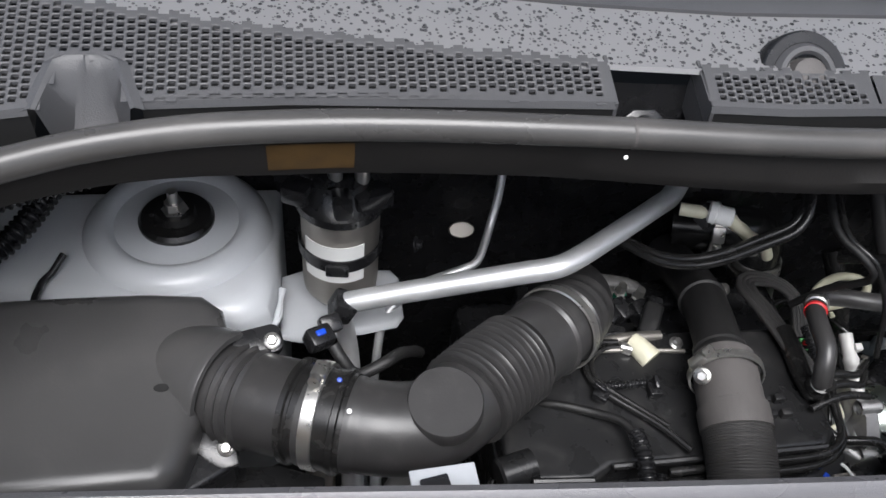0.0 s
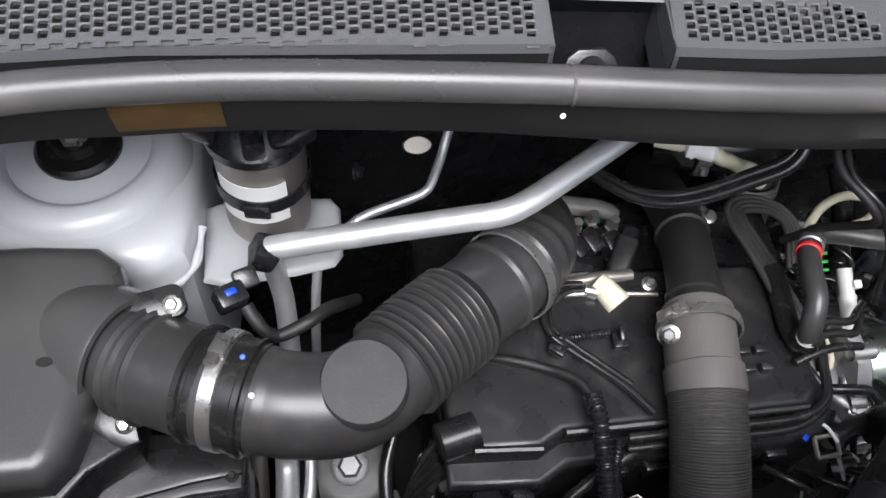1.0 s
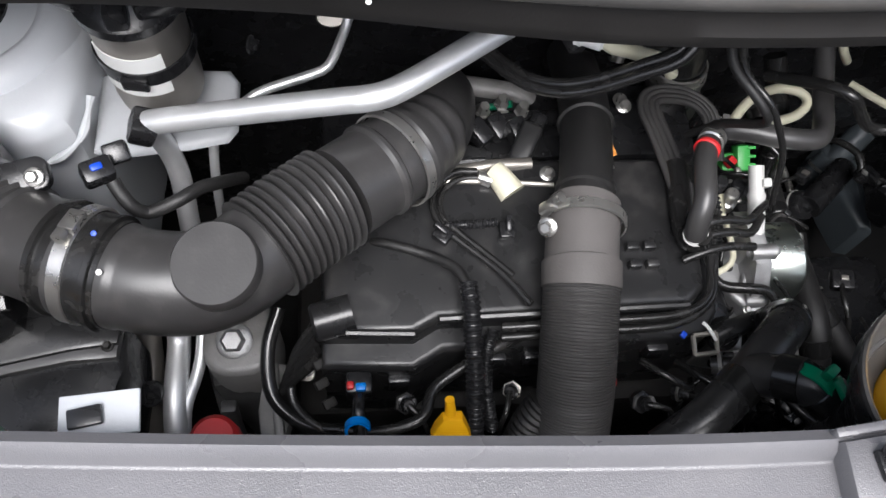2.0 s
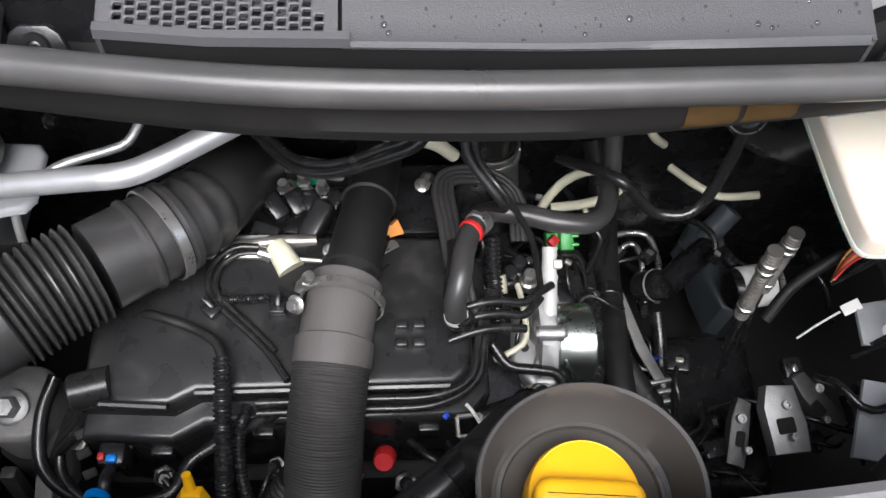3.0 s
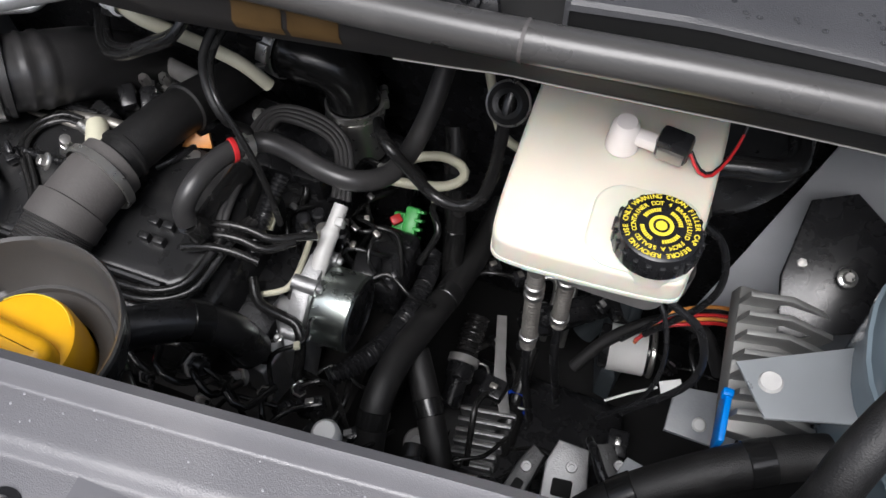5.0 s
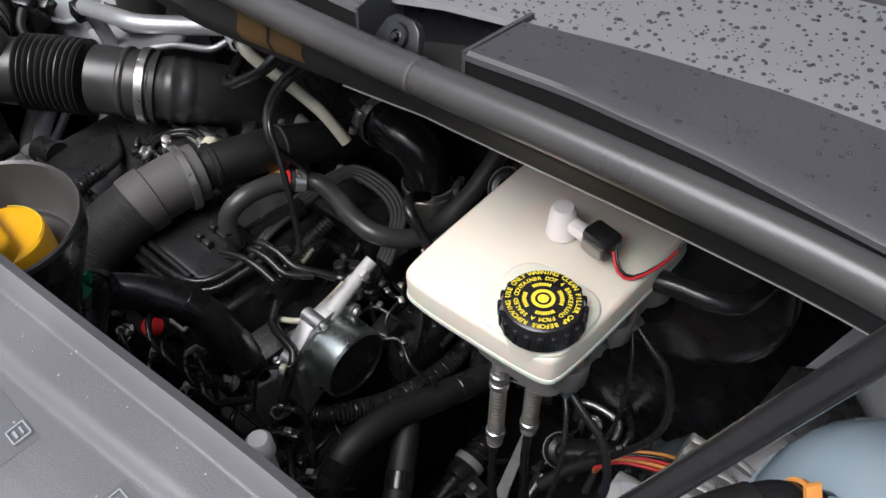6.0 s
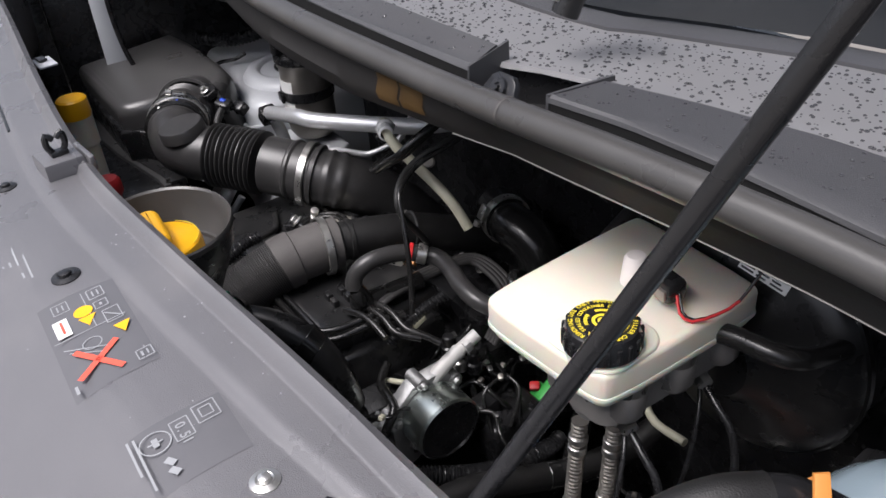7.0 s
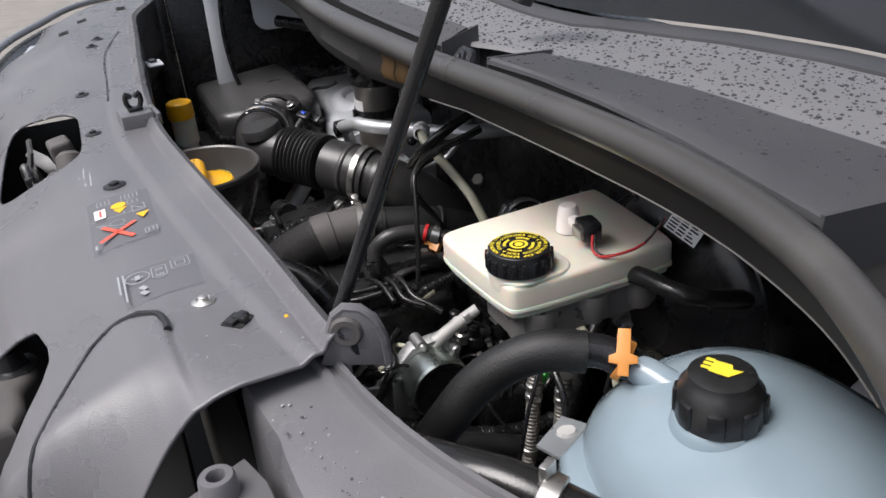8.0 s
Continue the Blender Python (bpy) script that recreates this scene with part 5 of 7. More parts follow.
def cable(name, label, pts, r, mat="rubber", group="engine hoses"):
    if r < 0.012:
        return tagged(tube(name, pts, r, mat, seg=12), label, "hose", group)
    t = thing(name, label, "hose", group)
    tube("tube", pts, r, mat, t, seg=20)
    run = spline(pts, 0.004)
    for k in (0.30, 0.66):
        i = int(k * (len(run) - 2))
        part("tape_band", lathe(bmesh.new(), [(r, -0.011), (r + 0.0009, -0.010), (r + 0.0011, 0.0), (r + 0.0009, 0.010), (r, 0.011)], 24, axis(run[i], run[i + 1])), "gloss", t, "shiny black tape band")
    return t


def conduit(label, pts, r, pitch=0.005, depth=0.0012):
    return tagged(part("ribbed_conduit", ribbed(pts, r, pitch, depth, 14), "plastic"), label, "conduit", "ribbed conduits")


conduit("black ribbed conduit across the engine cover", [(-0.052, -0.112, 0.014), (-0.050, -0.135, 0.013), (-0.050, -0.155, 0.004), (-0.049, -0.183, -0.009), (-0.049, -0.212, -0.030), (-0.050, -0.25, -0.06)], 0.0085)
cable("cable", "thin grey taped cable on the engine cover", [(-0.16, -0.045, -0.040), (-0.140, -0.052, -0.012), (-0.114, -0.062, -0.004), (-0.085, -0.074, -0.002), (-0.062, -0.092, 0.008), (-0.052, -0.114, 0.012)], 0.0050, "sleeve")
cable("cable", "thin black cable curling over the engine cover", [(-0.03, 0.022, -0.004), (-0.055, 0.020, -0.002), (-0.076, 0.0, -0.003), (-0.077, -0.030, -0.003), (-0.059, -0.053, -0.004), (-0.034, -0.076, -0.004), (-0.011, -0.100, -0.002), (0.010, -0.13, 0.0)], 0.0040)
cable("cable", "thin black cable curling over the engine cover", [(-0.03, 0.014, -0.003), (-0.05, 0.012, -0.002), (-0.069, -0.004, -0.003), (-0.070, -0.030, -0.003), (-0.052, -0.05, -0.004), (-0.028, -0.073, -0.004), (-0.004, -0.098, -0.002)], 0.0034)
conduit("short ribbed conduit lying on the cover", [(-0.075, -0.040, -0.004), (-0.04, -0.040, -0.003), (-0.015, -0.038, -0.004)], 0.0045, 0.004, 0.0008)
clipw = thing("cable_clip", "black cable clip standing on the cover", "clip", "cable clips")
part("base", box(bmesh.new(), (0.016, 0.018, 0.010), pose(-0.005, -0.048, -0.004), 0.002), "plastic", clipw)
part("jaw", box(bmesh.new(), (0.006, 0.016, 0.010), pose(-0.004, -0.044, 0.005, 15, 0, 0), 0.002), "plastic", clipw)
copy_thing(clipw, pose(-0.105, -0.018, 0.004, 0, 0, 50))

# coolant hoses and loops
HOOP = [(0.176, -0.075, 0.030), (0.174, -0.070, 0.046), (0.179, -0.052, 0.062), (0.184, -0.022, 0.064), (0.193, 0.004, 0.060), (0.212, 0.030, 0.052), (0.245, 0.030, 0.050), (0.285, 0.020, 0.050), (0.320, 0.022, 0.045), (0.342, 0.050, 0.030), (0.352, 0.090, 0.030), (0.358, 0.14, 0.050), (0.36, 0.20, 0.09), (0.36, 0.26, 0.12)]
loop = thing("coolant_hose", "looped black rubber coolant hose with a red ring", "hose", "engine hoses")
tube("hose", HOOP, 0.0112, "ductrub", loop, seg=18)
part("red_ring", lathe(bmesh.new(), [(0.0115, -0.003), (0.0132, -0.002), (0.0132, 0.002), (0.0115, 0.003)], 24, axis((0.193, 0.004, 0.060), (0.212, 0.030, 0.052))), "red", loop, "red marker ring")
part("union", lathe(bmesh.new(), [(0.0115, -0.004), (0.0135, -0.003), (0.0135, 0.008), (0.0115, 0.009)], 24, axis((0.200, 0.014, 0.058), (0.212, 0.030, 0.052))), "steel", loop, "bright union")
part("end_sleeve", sweep(bmesh.new(), spline([(0.176, -0.075, 0.030), (0.180, -0.066, 0.010), (0.186, -0.060, -0.02)], 0.005), 0.0125, 18), "rubber", loop)
for k in range(4):
    d = 0.0060 * k
    cable("hose", "black ribbed hose in an arch over the engine", [(0.200 - d, -0.062, -0.006), (0.196 - d, -0.045, 0.004), (0.190 - d, -0.01, 0.006), (0.183 - d, 0.05, 0.002), (0.178 - d, 0.094, -0.005), (0.181 - d * 0.8, 0.106 + d * 0.6, -0.008), (0.193 - d * 0.3, 0.112 + d, -0.013), (0.220, 0.117 + d, -0.024), (0.240 + d * 0.5, 0.113 + d * 0.7, -0.034), (0.251 + d * 0.8, 0.100 + d * 0.3, -0.046), (0.256 + d, 0.07, -0.078)], 0.0040, "hosedark")
part("bundle_sleeve", sweep(bmesh.new(), spline([(0.182, 0.020, 0.003), (0.180, -0.01, 0.004), (0.177, -0.04, 0.004), (0.176, -0.060, 0.005), (0.180, -0.074, 0.008), (0.187, -0.076, 0.016), (0.182, -0.076, 0.028)], 0.005), lambda s: 0.0125 - 0.002 * s, 18), "rubber", loop, "thick sleeve over the thin hoses")
BR = [(0.20, 0.10, 0.20), (0.196, 0.070, 0.190), (0.190, 0.040, 0.180), (0.192, 0.016, 0.170), (0.211, -0.011, 0.160), (0.227, -0.019, 0.136), (0.244, -0.027, 0.104), (0.256, -0.034, 0.062), (0.264, -0.042, 0.026)]
cable("hose", "taped black cable hanging in front of the bulkhead", BR, 0.0034, "rubber")
cable("hose", "taped black cable hanging in front of the bulkhead", [(x - 0.010, y + 0.004, z) for x, y, z in BR[:6]] + [(0.205, 0.02, 0.08), (0.19, 0.04, 0.03)], 0.0045, "sleeve")
cable("hose", "black hose sagging in front of the bulkhead", [(0.30, 0.12, 0.02), (0.33, 0.07, 0.07), (0.35, 0.049, 0.078), (0.372, 0.048, 0.050), (0.395, 0.046, 0.026), (0.424, 0.042, 0.026), (0.445, 0.050, 0.038), (0.455, 0.060, 0.076), (0.458, 0.067, 0.117), (0.459, 0.080, 0.15), (0.46, 0.12, 0.18)], 0.0065)
gr = thing("grommet", "black rubber grommet in the bulkhead", "grommet")
part("ring", lathe(bmesh.new(), [(0.009, 0.008), (0.014, 0.010), (0.020, 0.006), (0.022, 0.0), (0.022, -0.02)], 28, axis((0.459, 0.085, 0.150), (0.455, 0.03, 0.20))), "smooth", gr)
part("bead", lathe(bmesh.new(), [(0.0195, 0.007), (0.0215, 0.006), (0.0215, 0.004)], 28, axis((0.459, 0.085, 0.150), (0.455, 0.03, 0.20))), "steel", gr)
part("sleeve", lathe(bmesh.new(), [(0.011, 0.01), (0.010, -0.2)], 20, axis((0.459, 0.085, 0.150), (0.455, 0.03, 0.20))), "rubber", gr)
cable("hose", "pale cream rubber hose crossing behind the engine", [(0.02, 0.08, 0.16), (0.064, 0.060, 0.165), (0.082, 0.062, 0.150), (0.105, 0.075, 0.127), (0.130, 0.090, 0.100), (0.158, 0.097, 0.080), (0.179, 0.105, 0.048)], 0.0075, "ivory")
wf = thing("hose_union", "white union with a black clip on the cream hose", "union")
part("union", lathe(bmesh.new(), [(0.008, -0.012), (0.011, -0.010), (0.011, 0.006), (0.013, 0.008), (0.013, 0.014), (0.008, 0.016)], 20, axis((0.060, 0.060, 0.167), (0.04, 0.07, 0.166))), "white", wf)
part("clip", box(bmesh.new(), (0.016, 0.022, 0.026), pose(0.048, 0.066, 0.160, 0, 20, 20), 0.003), "plastic", wf)
cable("hose", "cream looped hose beside the bulkhead", [(0.292, 0.112, -0.078), (0.305, 0.130, -0.073), (0.328, 0.150, -0.067), (0.358, 0.160, -0.063), (0.385, 0.154, -0.062), (0.393, 0.140, -0.064), (0.378, 0.125, -0.068), (0.345, 0.117, -0.072), (0.305, 0.114, -0.076)], 0.0060, "ivory")
cable("hose", "cream hose against the bulkhead", [(0.395, 0.21, 0.06), (0.408, 0.197, 0.02), (0.424, 0.180, -0.014), (0.45, 0.19, -0.05)], 0.0055, "ivory")
cable("hose", "cream hose behind the reservoir", [(0.46, 0.17, -0.07), (0.487, 0.136, -0.062), (0.515, 0.123, -0.065), (0.56, 0.122, -0.060)], 0.0050, "ivory")
for k in range(2):
    cable("hose", "black twin hose behind the charge hose", [(-0.03, 0.110 + 0.010 * k, 0.085), (0.007, 0.066 + 0.010 * k, 0.092), (0.035, 0.044 + 0.010 * k, 0.105), (0.066, 0.036 + 0.010 * k, 0.119), (0.105, 0.032 + 0.010 * k, 0.146), (0.140, 0.034 + 0.010 * k, 0.170), (0.155, 0.06 + 0.01 * k, 0.195), (0.16, 0.12, 0.22)], 0.0056)

# turbo pipe at the back
turbo = thing("turbo_pipe", "black rubber turbo elbow with steel clamps on a metal neck", "turbo pipe")
part("elbow", sweep(bmesh.new(), spline([(0.10, 0.21, 0.005), (0.14, 0.195, 0.012), (0.174, 0.185, 0.016), (0.205, 0.188, 0.010), (0.226, 0.190, -0.012), (0.232, 0.186, -0.042)], 0.005), 0.032, 32), "gloss", turbo)
part("neck", lathe(bmesh.new(), [(0.034, 0.0), (0.034, 0.05), (0.037, 0.055), (0.037, 0.062), (0.03, 0.064)], 32, axis((0.240, 0.172, -0.115), (0.232, 0.186, -0.045))), "steel", turbo, "dull metal neck")
clamp(turbo, (0.148, 0.191, 0.014), (0.174, 0.185, 0.016), 0.0345, 0.016, turn=150)
clamp(turbo, (0.2325, 0.185, -0.046), (0.232, 0.187, -0.03), 0.0335, 0.012, turn=200)
part("housing", box(bmesh.new(), (0.12, 0.08, 0.16), pose(0.24, 0.19, -0.20), 0.03, 4), "plastic", turbo)

# ---- pump side ----
pump = thing("vacuum_pump", "polished steel vacuum pump with a black end face", "pump")
m = axis((0.294, -0.050, -0.108), (0.394, -0.047, -0.111))
part("drum", lathe(bmesh.new(), [(0, 0), (0.030, 0), (0.0440, 0.002), (0.0455, 0.005), (0.0455, 0.043), (0.043, 0.046)], 64, m), "chrome", pump)
part("end_face", lathe(bmesh.new(), [(0.043, 0.046), (0.0405, 0.0465), (0.039, 0.044), (0, 0.044)], 48, m), "plastic", pump)
part("flange", slab(bmesh.new(), [(-0.052, -0.030), (-0.030, -0.052), (0.024, -0.050), (0.050, -0.026), (0.050, 0.022), (0.028, 0.052), (-0.022, 0.050), (-0.048, 0.026)], -0.020, 0.0, m, 0.004), "casting", pump)
for a in (35, 100, 170, 235, 300):
    part("lobe", lathe(bmesh.new(), [(0.009, -0.024), (0.009, 0.004), (0.006, 0.005), (0.0045, 0.009), (0, 0.009)], 16, m @ pose(0.051 * math.cos(radians(a)), 0.051 * math.sin(radians(a)), 0)), "casting", pump)
part("stem", sweep(bmesh.new(), spline([(0.289, 0.034, -0.030), (0.288, 0.008, -0.042), (0.2875, -0.012, -0.052), (0.287, -0.040, -0.068)], 0.004), lambda s: 0.0085 if s < 0.35 else 0.0105 if s < 0.42 else 0.0095, 18), "stem", pump, "white plastic stem")
part("stem_hook", box(bmesh.new(), (0.010, 0.010, 0.016), pose(0.296, 0.014, -0.034, 20, 0, 0), 0.002), "stem", pump)
part("stem_foot", lathe(bmesh.new(), [(0, 0.016), (0.012, 0.016), (0.016, 0.010), (0.018, -0.02)], 20, pose(0.286, -0.044, -0.085)), "casting", pump)
throttle = thing("throttle_body", "cast aluminium throttle body with ribs and screws", "throttle body")
part("body", slab(bmesh.new(), [(0.252, 0.000), (0.290, -0.004), (0.292, -0.070), (0.304, -0.110), (0.284, -0.124), (0.262, -0.098), (0.244, -0.076)], -0.18, -0.098, Matrix(), 0.008, 3), "casting", throttle)
part("valve_block", slab(bmesh.new(), [(0.215, -0.082), (0.262, -0.088), (0.276, -0.120), (0.268, -0.150), (0.232, -0.142), (0.214, -0.118)], -0.20, -0.118, Matrix(), 0.006, 3), "casting", throttle)
for x, y, z, r in ((0.236, -0.098, -0.117, 0.0095), (0.256, -0.101, -0.117, 0.0085), (0.262, -0.130, -0.117, 0.006)):
    part("bore", lathe(bmesh.new(), [(r + 0.003, 0), (r + 0.002, 0.003), (r, 0.003), (r, -0.001), (0, -0.001)], 20, pose(x, y, z)), "carrier", throttle)
part("ring", lathe(bmesh.new(), [(0.018, 0), (0.020, 0.006), (0.025, 0.006), (0.027, 0.0), (0.026, -0.02)], 32, pose(0.242, -0.136, -0.106, 35, 0, -8) @ Matrix.Diagonal((0.72, 0.72, 0.8, 1))), "plastic", throttle, "black ring round the inlet")
part("inlet_disc", lathe(bmesh.new(), [(0, 0.002), (0.012, 0.003), (0.019, 0.0)], 28, pose(0.242, -0.136, -0.106, 35, 0, -8) @ Matrix.Diagonal((0.72, 0.72, 0.8, 1))), "milkcast", throttle)
part("arm", sweep(bmesh.new(), spline([(0.292, -0.020, -0.088), (0.286, -0.058, -0.088), (0.276, -0.085, -0.096)], 0.005), lambda s: 0.010 - 0.003 * s, 12, True, 0.7), "casting", throttle)
for x, y, z in ((0.256, -0.010, -0.096), (0.284, -0.012, -0.096), (0.262, -0.060, -0.096), (0.296, -0.106, -0.096), (0.272, -0.112, -0.096), (0.222, -0.090, -0.116), (0.225, -0.120, -0.116)):
    bolt("bolt", (x, y, z), (0, -0.2, 1), 0.0050, throttle, "steel" if x > 0.27 else "carrier")
tube("metal_line", [(0.256, 0.010, -0.075), (0.260, -0.010, -0.075), (0.263, -0.045, -0.078), (0.258, -0.062, -0.080), (0.240, -0.072, -0.084), (0.226, -0.076, -0.090)], 0.0036, "ivory", throttle, "cream rigid line")
tube("vacuum_hose", [(0.222, -0.066, -0.07), (0.240, -0.088, -0.078), (0.268, -0.094, -0.076), (0.292, -0.098, -0.078), (0.302, -0.115, -0.09), (0.300, -0.135, -0.13)], 0.0062, "rubber", throttle, "black vacuum hose")
for k in range(4):
    part("valve", lathe(bmesh.new(), [(0, 0.012), (0.006, 0.012), (0.008, 0.010), (0.008, -0.004), (0.011, -0.006), (0.011, -0.02)], 16, pose(0.246 + 0.012 * k, 0.016 + 0.014 * (k % 2), -0.062 - 0.004 * k)), "steel" if k == 2 else "plastic", throttle)
sens = thing("green_connector", "lime green plug with a red lock tab", "connector")
gm = pose(0.335, 0.104, -0.150, 35, 0, 4)
part("plug", box(bmesh.new(), (0.018, 0.052, 0.020), gm, 0.003), "lime", sens)
part("lock_tab", box(bmesh.new(), (0.014, 0.012, 0.010), gm @ pose(-0.018, 0.006, 0.008, 0, 20, 40), 0.002), "red", sens)
part("collar", box(bmesh.new(), (0.022, 0.040, 0.024), gm @ pose(-0.014, -0.004, -0.012), 0.003), "lime", sens)
for k in range(5):
    part("rib", box(bmesh.new(), (0.010, 0.004, 0.022), gm @ pose(0.010, -0.022 + 0.011 * k, 0.001), 0.001), "lime", sens)
aux = thing("auxiliary_housing", "black housing with screws beside the pump", "housing")
part("body", box(bmesh.new(), (0.06, 0.09, 0.07), pose(0.325, 0.05, -0.175), 0.010, 3), "plastic", aux)
part("tower", box(bmesh.new(), (0.03, 0.035, 0.03), pose(0.315, 0.02, -0.13, 0, 0, 10), 0.005), "plastic", aux)
for x, y in ((0.305, 0.07), (0.345, 0.075), (0.34, 0.025), (0.31, 0.04)):
    bolt("screw", (x, y, -0.141), (0, 0, 1), 0.006, aux, "plastic")
rnd = random.Random(41)
for k in range(22):
    x, y, z = rnd.uniform(0.205, 0.36), rnd.uniform(-0.15, 0.13), rnd.uniform(-0.16, -0.075)
    if 0.275 < x < 0.36 and -0.11 < y < 0.01:
        z = -0.19
    b = rnd.uniform(0, 6.28)
    u, v = 0.055 * math.cos(b), 0.055 * math.sin(b)
    ln = thing("vacuum_line", "thin black vacuum line curled beside the engine", "hose", "vacuum lines")
    r = rnd.choice((0.0026, 0.0034, 0.0045))
    tube("line", [(x - u, y - v, z - 0.035), (x - 0.5 * u + 0.3 * v, y - 0.5 * v - 0.3 * u, z + 0.004), (x, y, z + 0.012), (x + 0.6 * u + 0.3 * v, y + 0.6 * v - 0.3 * u, z + 0.002), (x + u, y + v, z - 0.04)], r, "gloss" if k % 3 else "rubber", ln)
    part("end_clip", box(bmesh.new(), (0.007, 0.009, 0.006), pose(x + 0.15 * u, y + 0.15 * v, z + 0.012 + r, rnd.uniform(-20, 20), 0, rnd.uniform(0, 90)), 0.0015), rnd.choice(("steel", "plastic", "milkcast", "canmetal", "ivory")), ln)
tagwhite = tagged(part("paper_tag", band(0.0088, -0.010, 0.010, -170, 20, axis((0.226, -0.018, -0.018), (0.229, -0.05, -0.03)), 0.001), "ivory"), "cream paper tape round a conduit", "tape")
conduit("black ribbed conduit beside the pump", [(0.222, 0.03, -0.005), (0.222, 0.0, -0.012), (0.224, -0.035, -0.022), (0.225, -0.06, -0.04)], 0.0075)
for k, dy in enumerate((0.0, -0.014, -0.030)):
    cable("hose", "short black hose hooked beside the pump", [(0.170, -0.060 + dy, 0.0), (0.20, -0.052 + dy, 0.006), (0.225, -0.048 + dy, 0.004), (0.250, -0.046 + dy, -0.004), (0.27, -0.030 + dy * 0.5, -0.012), (0.285, -0.018, -0.02)][: 6 - k], 0.0046)
for k in range(2):
    cable("hose", "thin black pipe along the cover's edge", [(-0.02, -0.150 - 0.007 * k, -0.008 - 0.010 * k), (0.08, -0.148 - 0.007 * k, -0.006 - 0.010 * k), (0.155, -0.146 - 0.006 * k, -0.004 - 0.010 * k), (0.19 + 0.006 * k, -0.128, -0.004 - 0.010 * k), (0.200 + 0.006 * k, -0.09, -0.002 - 0.008 * k), (0.205 + 0.006 * k, -0.06, 0.0 - 0.006 * k), (0.215 + 0.006 * k, -0.03, -0.01)], 0.0048)
conduit("black ribbed conduit hanging beside the pump", [(0.36, 0.11, -0.21), (0.369, 0.078, -0.203), (0.370, 0.030, -0.195), (0.367, -0.018, -0.181), (0.358, -0.060, -0.166), (0.343, -0.095, -0.155), (0.325, -0.115, -0.155)], 0.0105, 0.0050, 0.0022)
cable("hose", "thick matt black hose running down the bay", [(0.42, 0.23, -0.22), (0.413, 0.175, -0.235), (0.403, 0.085, -0.222), (0.393, 0.0, -0.190), (0.386, -0.065, -0.168), (0.386, -0.125, -0.172), (0.395, -0.19, -0.24), (0.40, -0.25, -0.34)], 0.018, "sleeve")
cable("hose", "thick matt black hose branching low in the bay", [(0.395, -0.03, -0.20), (0.42, -0.065, -0.215), (0.45, -0.11, -0.235), (0.47, -0.15, -0.26), (0.48, -0.22, -0.32)], 0.017, "sleeve")
cable("hose", "thick black hose rising at the bulkhead", [(0.36, 0.20, -0.05), (0.375, 0.16, -0.10), (0.385, 0.13, -0.16), (0.39, 0.10, -0.25)], 0.014, "rubber")
ballcap = thing("white_cap", "round white plastic cap low behind the panel", "cap")
part("cap", lathe(bmesh.new(), [(0, 0.004), (0.010, 0.003), (0.0135, -0.002), (0.014, -0.02), (0.011, -0.024)], 28, pose(0.386, -0.208, -0.026)), "white", ballcap)
part("stalk", lathe(bmesh.new(), [(0.010, -0.02), (0.010, -0.1)], 18, pose(0.386, -0.208, -0.026)), "white", ballcap)

# ---- oil filler with its funnel ----
funnel = thing("oil_filler", "dark grey funnel tray round a yellow oil filler cap", "oil filler")
om = pose(0.242, -0.295, 0.026)
ov = om @ Matrix.Diagonal((0.89, 0.82, 1, 1)) @ pose(0.002, 0.002, 0.004)
part("funnel", lathe(bmesh.new(), [(0.045, 0.166), (0.058, 0.173), (0.070, 0.180), (0.079, 0.204), (0.0815, 0.219), (0.084, 0.221), (0.0855, 0.219), (0.0850, 0.214)], 64, ov), "seal", funnel)
part("neck", lathe(bmesh.new(), [(0.0850, 0.214), (0.081, 0.195), (0.068, 0.168), (0.050, 0.135), (0.034, 0.09), (0.030, 0.03), (0.030, -0.1)], 64, ov), "plastic", funnel, "black neck under the tray")
part("inner_ledge", lathe(bmesh.new(), [(0.061, 0.174), (0.063, 0.1785), (0.066, 0.1785), (0.068, 0.177)], 48, ov), "seal", funnel)
cap = part("filler_cap", lathe(bmesh.new(), [(0, 0.1995), (0.037, 0.1995), (0.0405, 0.197), (0.042, 0.191), (0.042, 0.170), (0.040, 0.150)], 48, om @ Matrix.Translation((0, 0, 0.006)) @ Matrix.Diagonal((0.92, 0.92, 1, 1))), "yellow", funnel, "yellow filler cap with a raised grip")
bm = slab(bmesh.new(), rounded(0.073, 0.023, 0.0113), 0.197, 0.219, om @ pose(0, -0.004, 0.006, 0, 0, -4), 0.008, 5)
part("grip", bm, "yellow", cap)
part("rim_mark", band(0.0355, 0.2052, 0.2060, 40, 140, om, 0.0006), "print_yellow", cap)
cable("hose", "thick black hose below the oil filler", [(0.10, -0.285, 0.040), (0.140, -0.262, 0.056), (0.180, -0.230, 0.060), (0.215, -0.198, 0.056), (0.245, -0.172, 0.036), (0.262, -0.155, -0.005), (0.268, -0.145, -0.06)], 0.0195, "smooth")
cable("hose", "short black hose from the oil filler neck", [(0.245, -0.275, 0.085), (0.232, -0.262, 0.096), (0.218, -0.250, 0.099), (0.202, -0.238, 0.088), (0.185, -0.228, 0.064)], 0.0190, "smooth")
gcl = thing("spring_clamp", "green spring clamp on a black hose", "clamp")
gcl.location = (0.060, -0.002, 0.041)
part("ring", lathe(bmesh.new(), [(0.0200, -0.006), (0.0222, -0.005), (0.0222, 0.005), (0.0200, 0.006)], 28, axis((0.158, -0.248, 0.058), (0.180, -0.230, 0.060))), "green", gcl)
part("ear", box(bmesh.new(), (0.012, 0.008, 0.014), pose(0.160, -0.244, 0.084, 0, 0, 40), 0.002), "green", gcl)
